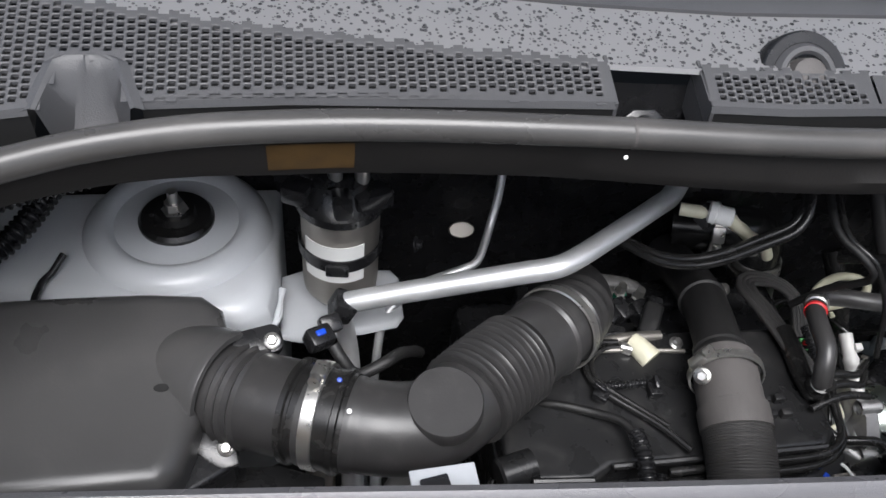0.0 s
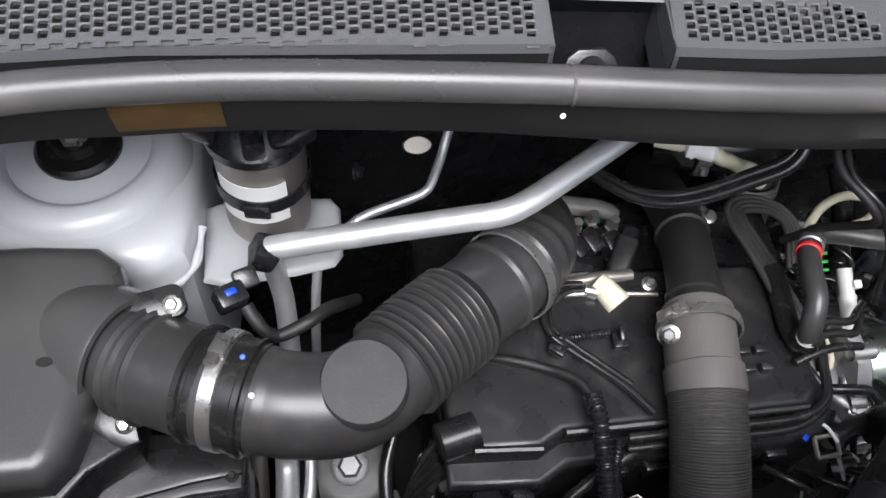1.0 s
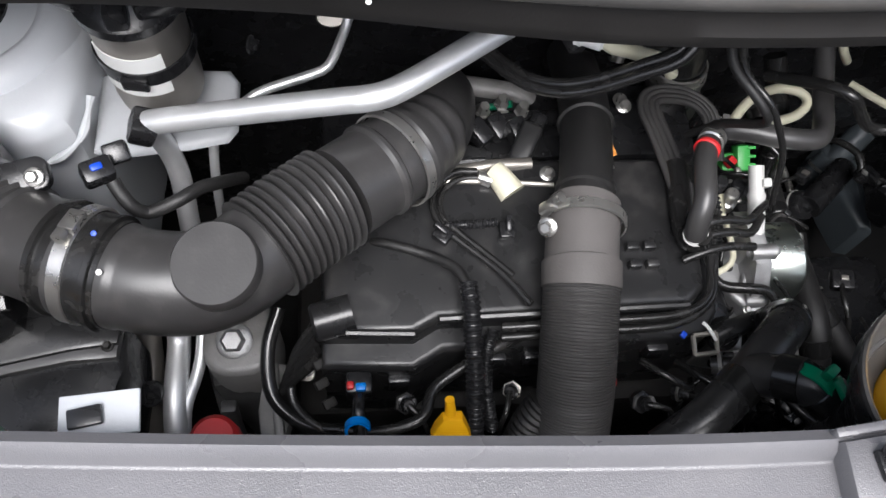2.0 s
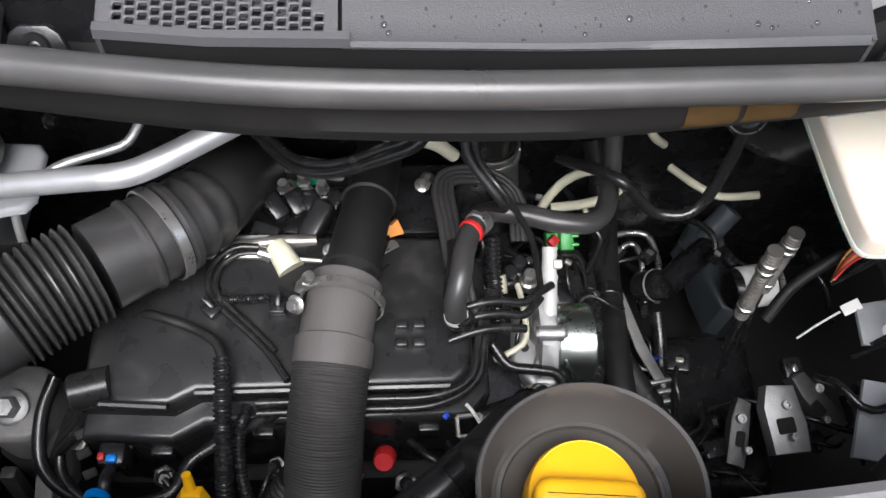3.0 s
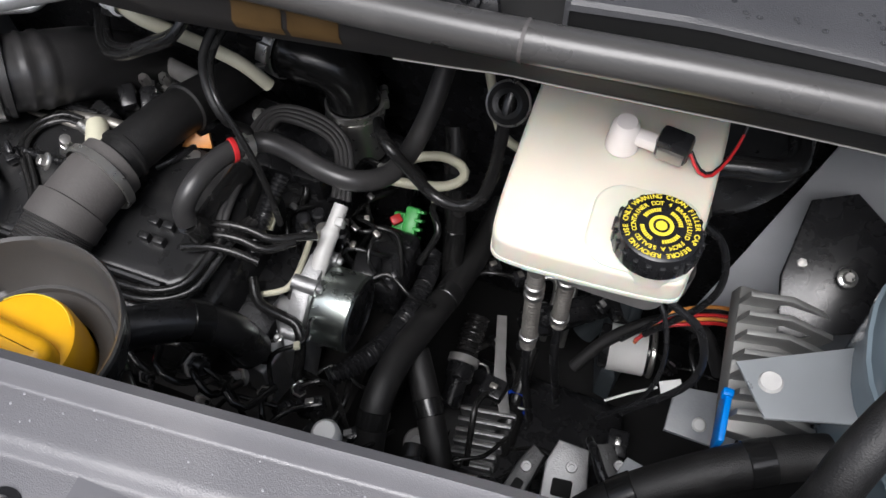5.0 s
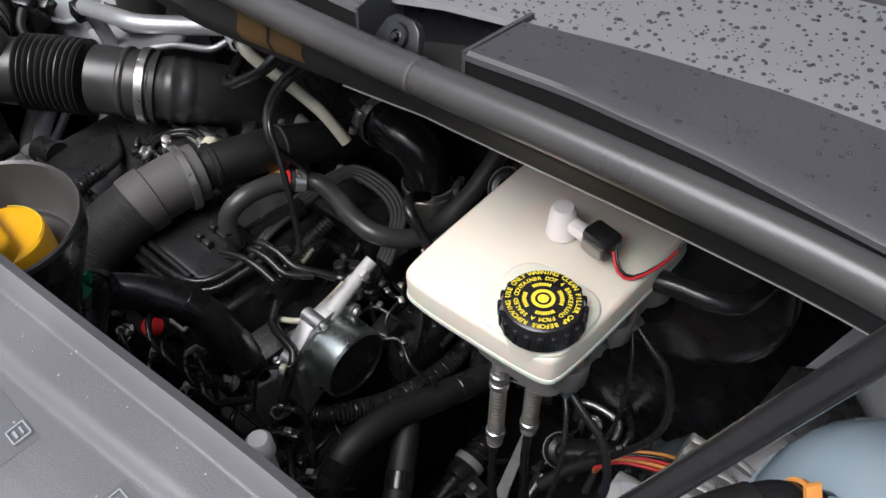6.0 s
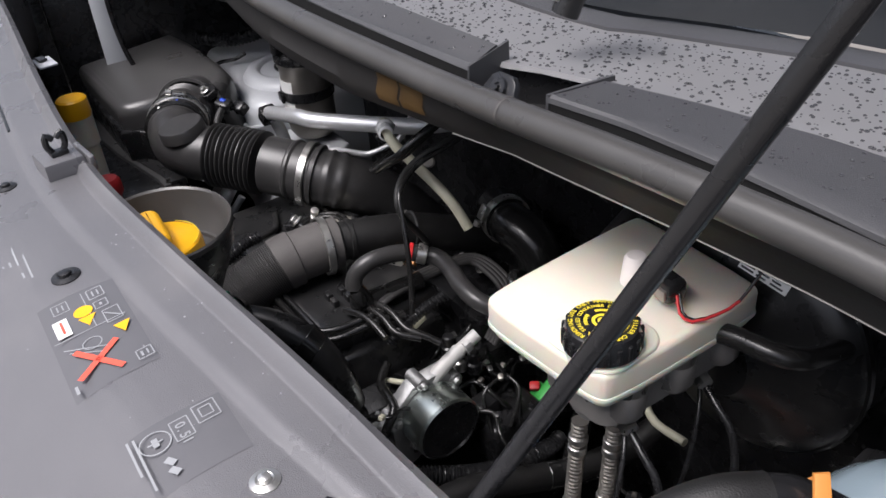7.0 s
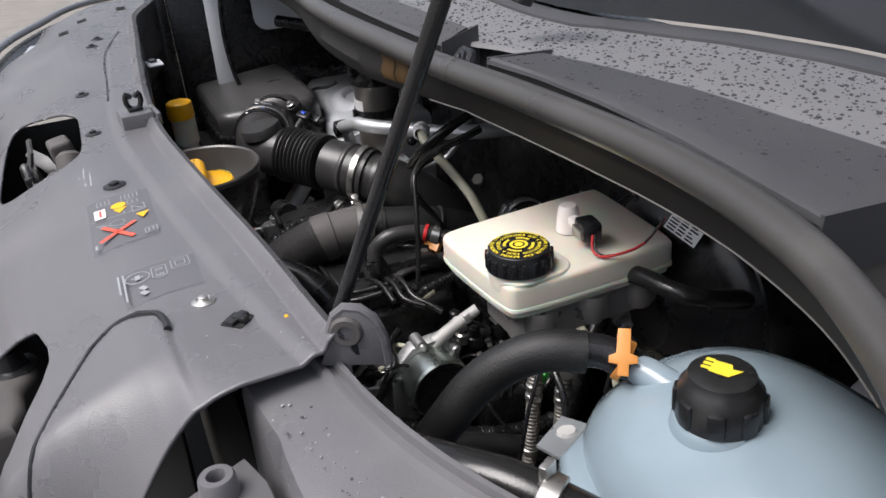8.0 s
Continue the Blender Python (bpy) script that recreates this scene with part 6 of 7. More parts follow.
part("buckle", box(bmesh.new(), (0.014, 0.020, 0.005), pose(0.170, -0.256, 0.077, 25, 35, 40), 0.002), "green", gcl)

# front of the engine: dipstick, plugs
dip = thing("dipstick", "yellow oil dipstick handle in front of the engine", "dipstick")
part("handle", sweep(bmesh.new(), spline([(-0.077, -0.221, 0.004), (-0.076, -0.226, -0.006), (-0.075, -0.236, -0.020)], 0.003), lambda s: 0.0045 + 0.0015 * s, 14), "yellow", dip)
bm = slab(bmesh.new(), [(-0.019, -0.018), (0.019, -0.018), (0.015, -0.006), (0.010, 0.006), (-0.008, 0.006), (-0.015, -0.006)], -0.006, 0.006, pose(-0.075, -0.236, -0.016, 60, 0, 0), 0.003)
part("guard", bm, "yellow", dip)
part("tube", sweep(bmesh.new(), spline([(-0.074, -0.245, -0.03), (-0.07, -0.26, -0.1), (-0.06, -0.27, -0.3)], 0.02), 0.006, 10), "plastic", dip)
pl = thing("sensor_plug", "black sensor plug with red and blue tabs", "plug")
part("body", box(bmesh.new(), (0.026, 0.022, 0.034), pose(-0.160, -0.190, -0.048), 0.004), "plastic", pl)
part("red_tab", box(bmesh.new(), (0.007, 0.008, 0.010), pose(-0.168, -0.194, -0.031), 0.002), "red", pl)
part("blue_tab", box(bmesh.new(), (0.010, 0.008, 0.010), pose(-0.158, -0.196, -0.031), 0.002), "lightblue", pl)
part("stalk", sweep(bmesh.new(), spline([(-0.160, -0.20, -0.04), (-0.161, -0.22, -0.03), (-0.160, -0.25, -0.05)], 0.006), 0.006, 10), "plastic", pl)
bl = thing("blue_clip", "blue plastic clip on a black hose", "clip")
part("clip", band(0.009, -0.004, 0.004, 0, 200, pose(-0.162, -0.238, -0.018, 60, 0, 0), 0.003), "lightblue", bl)
orp = thing("temperature_sensor", "red capped sensor beside the charge hose", "sensor")
part("cap", lathe(bmesh.new(), [(0, 0.016), (0.010, 0.016), (0.012, 0.012), (0.012, -0.004)], 20, axis((0.104, -0.176, -0.115), (0.10, -0.20, -0.085))), "red", orp)
part("body", lathe(bmesh.new(), [(0.013, 0.0), (0.013, -0.05)], 18, axis((0.104, -0.176, -0.115), (0.10, -0.20, -0.085))), "plastic", orp)
br = thing("square_bracket", "small bright square bracket on the engine front", "bracket")
for a, b in (((-0.012, -0.010), (0.012, -0.010)), ((0.012, -0.010), (0.012, 0.010)), ((0.012, 0.010), (-0.012, 0.010)), ((-0.012, 0.010), (-0.012, -0.010))):
    mm = pose(0.190, -0.168, -0.034, 25, 0, 5)
    part("side", sweep(bmesh.new(), [mm @ Vector((*a, 0)), mm @ Vector(((a[0] + b[0]) / 2, (a[1] + b[1]) / 2, 0)), mm @ Vector((*b, 0))], 0.0026, 6), "canmetal", br)
part("blue_tab", box(bmesh.new(), (0.007, 0.006, 0.003), pose(0.166, -0.160, -0.026, 20, 0, 45), 0.001), "blue", br)
cable("hose", "black hose looping down the engine front", [(0.0, -0.155, -0.02), (-0.03, -0.165, -0.035), (-0.085, -0.195, -0.045), (-0.10, -0.225, -0.045), (-0.14, -0.235, -0.05), (-0.18, -0.230, -0.06)], 0.006)
conduit("thin ribbed conduit on the engine front", [(-0.028, -0.150, -0.012), (-0.036, -0.175, -0.02), (-0.036, -0.205, -0.04), (-0.03, -0.235, -0.07)], 0.006, 0.004, 0.001)
for k in range(5):
    cable("cable", "black looping cable at the engine's end", [(-0.20, -0.12 - 0.010 * k, -0.05), (-0.225 - 0.004 * k, -0.15 - 0.008 * k, -0.075 - 0.006 * k), (-0.228, -0.19 - 0.004 * k, -0.09 - 0.008 * k), (-0.20, -0.22, -0.09 - 0.01 * k), (-0.16, -0.235 - 0.004 * k, -0.09)], 0.0055)
for x, y, z in ((-0.198, -0.165, -0.05), (-0.197, -0.182, -0.062), (-0.19, -0.20, -0.07)):
    bl2 = thing("loom_clip", "dull metal clip on a cable loom", "clip", "loom clips")
    part("clip", box(bmesh.new(), (0.014, 0.010, 0.008), pose(x, y, z, 20, 10, 30), 0.002), "carrier", bl2)



def stub(p, aim, size, mats, lead, label):
    """A small sensor: body, collar, tip and its lead."""
    t = thing("engine_sensor", label, "sensor", "engine sensors")
    m = axis(p, Vector(p) + Vector(aim))
    part("body", lathe(bmesh.new(), [(0.0, 1.5 * size), (0.55 * size, 1.5 * size), (0.7 * size, 1.3 * size), (0.7 * size, 0.4 * size), (size, 0.3 * size), (size, -0.6 * size)], 14, m), mats[0], t)
    part("collar", lathe(bmesh.new(), [(size, 0.0), (1.2 * size, 0.02 * size), (1.2 * size, 0.3 * size), (size, 0.34 * size)], 6, m), mats[1], t)
    part("latch", box(bmesh.new(), (0.5 * size, 0.8 * size, 0.9 * size), m @ pose(0.75 * size, 0, 0.9 * size), 0.12 * size), mats[2], t)
    q = m @ Vector((0, 0, 1.5 * size))
    tube("lead", [q, q + 0.6 * (Vector(lead) - q) + Vector((0, 0, 0.018)), Vector(lead), Vector(lead) + Vector((0.02, -0.02, -0.05))], 0.0032, "rubber", t)
    return t


for p, aim, size, mats, lead in (
        ((0.170, -0.205, -0.080), (0.6, -0.3, 0.5), 0.0085, ("plastic", "steel", "canmetal"), (0.21, -0.235, -0.075)),
        ((0.236, -0.208, -0.085), (0.3, -0.6, 0.5), 0.0080, ("canmetal", "steel", "plastic"), (0.25, -0.235, -0.11)),
        ((0.125, -0.215, -0.070), (0.2, -0.4, 0.8), 0.0100, ("plastic", "plastic", "milkcast"), (0.16, -0.23, -0.085)),
        ((0.215, -0.180, -0.070), (0.8, -0.1, 0.4), 0.0120, ("smooth", "milkcast", "plastic"), (0.262, -0.19, -0.09)),
        ((0.252, -0.165, -0.105), (-0.5, -0.4, 0.6), 0.0090, ("milkcast", "steel", "plastic"), (0.225, -0.20, -0.10)),
        ((0.285, -0.170, -0.110), (0.1, -0.6, 0.6), 0.0085, ("plastic", "canmetal", "steel"), (0.30, -0.205, -0.13)),
        ((0.310, -0.150, -0.125), (0.4, 0.3, 0.7), 0.0075, ("plastic", "steel", "steel"), (0.34, -0.13, -0.14)),
        ((0.075, -0.200, -0.085), (-0.2, -0.5, 0.7), 0.0090, ("plastic", "carrier", "canmetal"), (0.03, -0.235, -0.09)),
        ((-0.005, -0.195, -0.075), (-0.3, -0.3, 0.8), 0.0085, ("plastic", "canmetal", "plastic"), (-0.02, -0.235, -0.09)),
        ((-0.115, -0.205, -0.065), (0.2, -0.4, 0.8), 0.0095, ("plastic", "carrier", "plastic"), (-0.09, -0.235, -0.09))):
    stub(p, aim, size, mats, lead, "small black and metal sensor with a lead on the engine front")
tape = thing("wire_end", "short pale wire end beside the square bracket", "wire")
tube("wire", [(0.186, -0.150, -0.020), (0.192, -0.156, -0.022), (0.200, -0.166, -0.030)], 0.0019, "white", tape)
tagged(part("pipe_stub", sweep(bmesh.new(), spline([(0.205, -0.158, -0.045), (0.228, -0.150, -0.040), (0.255, -0.140, -0.045)], 0.006), lambda q: 0.012 - 0.003 * q, 16), "smooth"), "short grey-black pipe stub beside the square bracket", "pipe")
for k in range(4):
    cable("cable", "black cable looping between the sensors", [(0.13 + 0.04 * k, -0.175, -0.06 - 0.01 * k), (0.15 + 0.04 * k, -0.195 - 0.006 * (k % 2), -0.050), (0.175 + 0.038 * k, -0.205, -0.062), (0.19 + 0.036 * k, -0.19 + 0.008 * k, -0.09)], 0.0040, "gloss" if k % 2 else "rubber")


# ---- brake side ----
def letters(text, size):
    """Flat letters of the built-in font: a list of (bmesh, width)."""
    out = []
    for ch in text:
        c = bpy.data.curves.new("letter", "FONT")
        c.body, c.size, c.align_x, c.offset = ch, size, "CENTER", 0.00014
        ob = bpy.data.objects.new("letter", c)
        scene.collection.objects.link(ob)
        bpy.context.view_layer.update()
        me = bpy.data.meshes.new_from_object(ob.evaluated_get(bpy.context.evaluated_depsgraph_get()))
        bm = bmesh.new()
        bm.from_mesh(me)
        bpy.data.objects.remove(ob)
        bpy.data.curves.remove(c)
        bpy.data.meshes.remove(me)
        out.append(bm)
    return out


bm = bmesh.new()
for k, g in enumerate(letters("0.51", 0.0095)):
    g.transform(CL @ pose(-0.0165 + 0.0058 * k - (0.0014 if k else 0), -0.0042, 0.0009))
    tmp = bpy.data.meshes.new("glyph")
    g.to_mesh(tmp)
    bm.from_mesh(tmp)
    bpy.data.meshes.remove(tmp)
    g.free()
part("litre_figure", bm, "white_print", coolant_label, "pale litre figure", smooth=False)

res = thing("brake_fluid_reservoir", "milky cream plastic brake fluid reservoir with a black screw cap", "reservoir")
O = [(0.512, -0.0985), (0.634, -0.090), (0.648, -0.080), (0.646, 0.088), (0.636, 0.097), (0.498, 0.103), (0.489, 0.095), (0.4985, -0.086)]
for _ in range(3):
    O = [(a[0] + (b[0] - a[0]) * k, a[1] + (b[1] - a[1]) * k) for a, b in zip(O, O[1:] + O[:1]) for k in (0.2, 0.8)]
part("upper_shell", slab(bmesh.new(), O, 0.190, 0.2145, Matrix(), 0.006, 4), "cream", res)
part("seam", slab(bmesh.new(), [(0.575 + (x - 0.575) * 1.010, y * 1.008) for x, y in O], 0.1865, 0.1905, Matrix(), 0.001), "cream", res)
part("lower_shell", slab(bmesh.new(), [(0.575 + (x - 0.575) * 0.96, y * 0.97) for x, y in O], 0.1795, 0.187, Matrix(), 0.003), "cream", res)
part("raised_pad", slab(bmesh.new(), rounded(0.080, 0.074, 0.022), 0.2140, 0.2168, pose(0.606, -0.053, 0, 0, 0, 3), 0.0026, 3), "cream", res)
part("underbody", slab(bmesh.new(), rounded(0.085, 0.160, 0.018), 0.146, 0.180, pose(0.596, 0.004, 0), 0.010, 3), "frosted", res, "frosted grey underside of the reservoir")
for y in (-0.052, 0.004, 0.060):
    part("underbody_lobe", lathe(bmesh.new(), [(0, 0.0), (0.012, 0.002), (0.017, 0.010), (0.018, 0.034)], 20, pose(0.634, y, 0.147)), "frosted", res)
CAP = (0.616, -0.062)
part("neck", lathe(bmesh.new(), [(0.0300, 0.205), (0.0300, 0.2205), (0, 0.2215)], 32, pose(*CAP, 0)), "cream", res)
cap = part("cap", lathe(bmesh.new(), [(0, 0.2405), (0.026, 0.2405), (0.0285, 0.239), (0.0305, 0.233), (0.0315, 0.220), (0, 0.220)], 48, pose(*CAP, 0)), "plastic", res, "black screw cap printed in yellow")
for k in range(20):
    a = 2 * math.pi * k / 20
    part("grip", box(bmesh.new(), (0.003, 0.0040, 0.014), pose(CAP[0] + 0.0308 * math.cos(a), CAP[1] + 0.0308 * math.sin(a), 0.2275, 0, 0, 18 * k), 0.0008), "plastic", cap)
for words, size, radius, turn in (("WARNING CLEAN FILLER CAP BEFORE REMOVING USE ONLY ", 0.0050, 0.0232, 150), ("DOT 4 BRAKEFLUID FROM A SEALED CONTAINER ", 0.0046, 0.0176, 120)):
    bm = bmesh.new()
    for k, g in enumerate(letters(words, size)):
        g.transform(pose(CAP[0], CAP[1], 0.2410, 0, 0, turn - 360 * k / len(words) - 90) @ pose(0, radius, 0))
        tmp = bpy.data.meshes.new("glyph")
        g.to_mesh(tmp)
        bm.from_mesh(tmp)
        bpy.data.meshes.remove(tmp)
        g.free()
    part("lettering", bm, "print_yellow", cap, "yellow ring of lettering", smooth=False)
for r0, r1, a0, a1 in ((0.0118, 0.0148, 15, 75), (0.0118, 0.0148, 105, 165), (0.0118, 0.0148, 195, 255), (0.0118, 0.0148, 285, 345)):
    bm = bmesh.new()
    n = max(4, int((a1 - a0) / 7))
    for k in range(n):
        a, b = radians(a0 + (a1 - a0) * k / n), radians(a0 + (a1 - a0) * (k + 0.8) / n)
        bm.faces.new([bm.verts.new((CAP[0] + r * math.cos(t), CAP[1] + r * math.sin(t), 0.2410)) for r, t in ((r0, a), (r1, a), (r1, b), (r0, b))])
    bmesh.ops.recalc_face_normals(bm, faces=bm.faces)
    part("print_bar", bm, "print_yellow", cap, smooth=False)
bm = lathe(bmesh.new(), [(0, 0.2411), (0.0040, 0.2411)], 24, pose(*CAP, 0))
lathe(bm, [(0.0058, 0.2411), (0.0086, 0.2411)], 32, pose(*CAP, 0))
part("print_rings", bm, "print_yellow", cap, smooth=False)
part("sensor", lathe(bmesh.new(), [(0, 0.243), (0.008, 0.243), (0.0105, 0.239), (0.0115, 0.230), (0.0130, 0.2155)], 24, pose(0.570, 0.019, 0)), "milky", res, "translucent level sensor")
part("sensor_arm", box(bmesh.new(), (0.026, 0.012, 0.012), pose(0.586, 0.018, 0.230, 0, 0, -6), 0.004), "milky", res)
plugp = part("plug", box(bmesh.new(), (0.026, 0.020, 0.020), pose(0.608, 0.018, 0.232, 0, 0, -8), 0.004), "plastic", res, "black electrical plug")
part("latch", box(bmesh.new(), (0.020, 0.004, 0.010), pose(0.607, 0.007, 0.231, 0, 0, -8), 0.001), "canmetal", plugp)
for mat, dx in (("red", 0.0), ("plastic", 0.003)):
    tube("wire", [(0.621, 0.015 + dx, 0.231), (0.631, 0.008 + dx, 0.222), (0.641, 0.012 + dx, 0.2175), (0.650, 0.030 + dx, 0.221), (0.655, 0.050, 0.228), (0.658, 0.07, 0.25)], 0.0013, mat, res)
part("outlet", sweep(bmesh.new(), spline([(0.640, 0.045, 0.190), (0.662, 0.050, 0.192), (0.690, 0.056, 0.192), (0.705, 0.075, 0.186), (0.705, 0.12, 0.17), (0.70, 0.18, 0.15)], 0.006), 0.0095, 16), "rubber", res, "black rubber outlet hose")

master = thing("master_cylinder", "cast metal brake master cylinder under the reservoir", "master cylinder")
part("body", sweep(bmesh.new(), spline([(0.582, -0.056, 0.129), (0.586, 0.02, 0.134), (0.590, 0.16, 0.140)], 0.02), lambda s: 0.019 + (0.006 if s > 0.8 else 0.002 if s < 0.08 else 0), 28), "milkcast", master)
part("end_cap", lathe(bmesh.new(), [(0, 0.004), (0.012, 0.003), (0.015, 0.0), (0.018, -0.004)], 28, axis((0.582, -0.056, 0.129), (0.578, -0.2, 0.120))), "frosted", master)
part("saddle", box(bmesh.new(), (0.070, 0.11, 0.024), pose(0.590, 0.016, 0.158), 0.008), "frosted", master, "milky saddle block")
for k, y in enumerate((-0.040, 0.050)):
    part("port", lathe(bmesh.new(), [(0.014, 0), (0.014, 0.012), (0.010, 0.014), (0.010, 0.030), (0.007, 0.032), (0, 0.032)], 18, axis((0.600, y, 0.142), (0.66, y - 0.01, 0.118))), "casting", master)
    part("union", lathe(bmesh.new(), [(0.0085, 0.030), (0.0085, 0.040), (0.006, 0.042), (0, 0.042)], 6, axis((0.600, y, 0.142), (0.66, y - 0.01, 0.118))), "steel", master)
    tube("brake_line", [(0.636, y - 0.006, 0.127), (0.655, y - 0.010, 0.117), (0.675, y - 0.012, 0.100), (0.688, y - 0.02, 0.06), (0.68, y - 0.03, 0.02), (0.64, y - 0.04, -0.05)], 0.0036, "plastic", master)
    tube("brake_line", [(0.630, y - 0.006, 0.130), (0.645, y - 0.022, 0.115), (0.655, y - 0.04, 0.08), (0.65, y - 0.05, 0.02), (0.62, y - 0.05, -0.06)], 0.0022, "plastic", master)
booster = thing("brake_booster", "large round black brake booster on the bulkhead", "brake booster")
part("drum", lathe(bmesh.new(), [(0, 0.085), (0.045, 0.085), (0.06, 0.070), (0.105, 0.055), (0.122, 0.045), (0.128, 0.035), (0.128, 0.025), (0.122, 0.02), (0.12, -0.08)], 56, axis((0.60, 0.175, 0.115), (0.60, 0.0, 0.118))), "smooth", booster)
part("crimp_edge", lathe(bmesh.new(), [(0.128, 0.025), (0.1305, 0.027), (0.1305, 0.033), (0.128, 0.035)], 56, axis((0.60, 0.175, 0.115), (0.60, 0.0, 0.118))), "gloss", booster, "shiny crimped edge")
bm = slab(bmesh.new(), [(-0.027, -0.011), (0.027, -0.011), (0.027, 0.011), (-0.027, 0.011)], 0, 0.0006, pose(0.634, 0.113, 0.218, 52, 0, -6))
part("sticker", bm, "white", booster, "white sticker with fine print")
bm = bmesh.new()
for k in range(6):
    for a, b in ((-0.024, -0.010), (-0.007, 0.004 + 0.002 * (k % 2)), (0.009, 0.023 - 0.004 * (k % 3))):
        bar(bm, a, -0.0085 + 0.0034 * k, b, -0.0085 + 0.0034 * k, 0.0017)
bmesh.ops.transform(bm, matrix=pose(0.634, 0.113, 0.218, 52, 0, -6) @ pose(0, 0, 0.001), verts=bm.verts)
part("sticker_print", bm, "plastic", booster, smooth=False)

for p, q in (((0.522, 0.001, 0.02), (0.527, -0.016, -0.108)), ((0.550, 0.023, 0.02), (0.552, 0.010, -0.092))):
    bh = thing("brake_hose", "braided steel pipe sleeve hanging below the reservoir", "brake hose", "braided pipes")
    part("sleeve", ribbed([p, tuple((a + b) / 2 for a, b in zip(p, q)), q], 0.0085, 0.005, 0.0007, 14), "canmetal", bh)
    for t in (0.18, 0.28, 0.86):
        part("collar", lathe(bmesh.new(), [(0.009, -0.004), (0.0105, -0.003), (0.0105, 0.003), (0.009, 0.004)], 18, axis(Vector(p).lerp(Vector(q), t), q)), "steel", bh)
    part("pipe", sweep(bmesh.new(), spline([Vector(q), Vector(q) + Vector((0.004, -0.01, -0.06)), Vector(q) + Vector((0.02, -0.02, -0.16))], 0.01), 0.005, 10), "plastic", bh)
for line, r in (([(0.462, 0.245, -0.44), (0.462, 0.252, -0.408), (0.470, 0.256, -0.400), (0.492, 0.262, -0.400), (0.520, 0.262, -0.400), (0.534, 0.252, -0.400), (0.541, 0.221, -0.402), (0.544, 0.187, -0.410), (0.545, 0.16, -0.45)], 0.0056),
                ([(0.484, 0.225, -0.43), (0.484, 0.233, -0.404), (0.497, 0.242, -0.400), (0.509, 0.237, -0.400), (0.514, 0.217, -0.402), (0.515, 0.191, -0.410), (0.516, 0.16, -0.45)], 0.0048)):
    tagged(tube("steel_line", line, r, "steel"), "bent bright steel brake line", "pipe", "steel lines")
act = thing("actuator", "small round actuator with a white label", "actuator")
am = axis((0.600, 0.104, -0.29), (0.68, 0.116, -0.288))
part("barrel", lathe(bmesh.new(), [(0, 0), (0.028, 0), (0.030, 0.003), (0.030, 0.070), (0, 0.073)], 32, am), "plastic", act)
part("label", band(0.0304, 0.012, 0.060, -60, 120, am @ pose(0, 0, 0, 0, 0, 90)), "white", act, "white label")
part("rib", lathe(bmesh.new(), [(0.030, 0.064), (0.033, 0.066), (0.033, 0.070), (0.03, 0.072)], 32, am), "steel", act)
gear = thing("gearbox", "ribbed cast aluminium gearbox housing low in the bay", "gearbox")
part("case", box(bmesh.new(), (0.26, 0.26, 0.18), pose(0.54, -0.04, -0.50), 0.03, 4), "plastic", gear)
for k in range(8):
    part("rib", box(bmesh.new(), (0.080 - 0.004 * k, 0.007, 0.04), pose(0.486, -0.004 - 0.015 * k, -0.402 - 0.003 * k, 0, -6, 8), 0.002), "casting", gear)
part("bell", box(bmesh.new(), (0.10, 0.10, 0.05), pose(0.470, -0.035, -0.432, 0, -6, 8), 0.012, 3), "darkcast", gear)
part("lever", slab(bmesh.new(), [(-0.010, 0.08), (0.004, 0.08), (0.010, 0.0), (0.022, -0.06), (0.006, -0.06), (-0.006, -0.01)], -0.002, 0.002, pose(0.478, 0.055, -0.37, 10, 0, 14), 0.001), "milkcast", gear)
part("round_cover", lathe(bmesh.new(), [(0, 0.004), (0.010, 0.004), (0.011, 0.001), (0.018, 0.002), (0.020, 0)], 28, pose(0.424, -0.104, -0.305, 20, 0, 0)), "milkcast", gear, "grey round cover with slots")
bc = thing("blue_coupling", "blue quick coupling on a black coolant hose", "coupling")
part("collar", lathe(bmesh.new(), [(0.014, -0.010), (0.019, -0.008), (0.020, 0.004), (0.016, 0.010)], 24, pose(0.514, 0.024, -0.392, 30, 0, 0)), "blue", bc)
part("hose", sweep(bmesh.new(), spline([(0.512, 0.10, -0.36), (0.514, 0.06, -0.375), (0.514, 0.024, -0.392), (0.516, -0.02, -0.41), (0.52, -0.08, -0.45)], 0.01), lambda s: 0.011 if s < 0.45 else 0.017, 16), "rubber", bc)
tube("spring_wire", [(0.445, 0.060, -0.385), (0.460, 0.059, -0.385), (0.476, 0.027, -0.385), (0.491, 0.017, -0.385), (0.515, 0.016, -0.385), (0.54, 0.020, -0.385)], 0.0022, "steel", bc)
con = thing("round_connector", "black ribbed connector boot", "connector")
part("boot", ribbed([(0.430, 0.10, -0.325), (0.431, 0.07, -0.330), (0.432, 0.042, -0.336)], 0.0155, 0.0075, 0.002, 18), "rubber", con)
part("collar", lathe(bmesh.new(), [(0.018, -0.006), (0.022, -0.005), (0.022, 0.005), (0.018, 0.006)], 24, axis((0.432, 0.037, -0.338), (0.434, 0.0, -0.345))), "milkcast", con, "grey collar")
part("head", lathe(bmesh.new(), [(0.017, 0), (0.019, 0.004), (0.019, 0.026), (0.014, 0.030), (0.014, 0.065), (0, 0.066)], 20, axis((0.432, 0.036, -0.338), (0.435, -0.03, -0.35))), "plastic", con)
joint = thing("ball_joint", "round black ball joint with a pale ring", "joint")
jm = axis((0.515, 0.135, -0.335), (0.56, 0.10, -0.25))
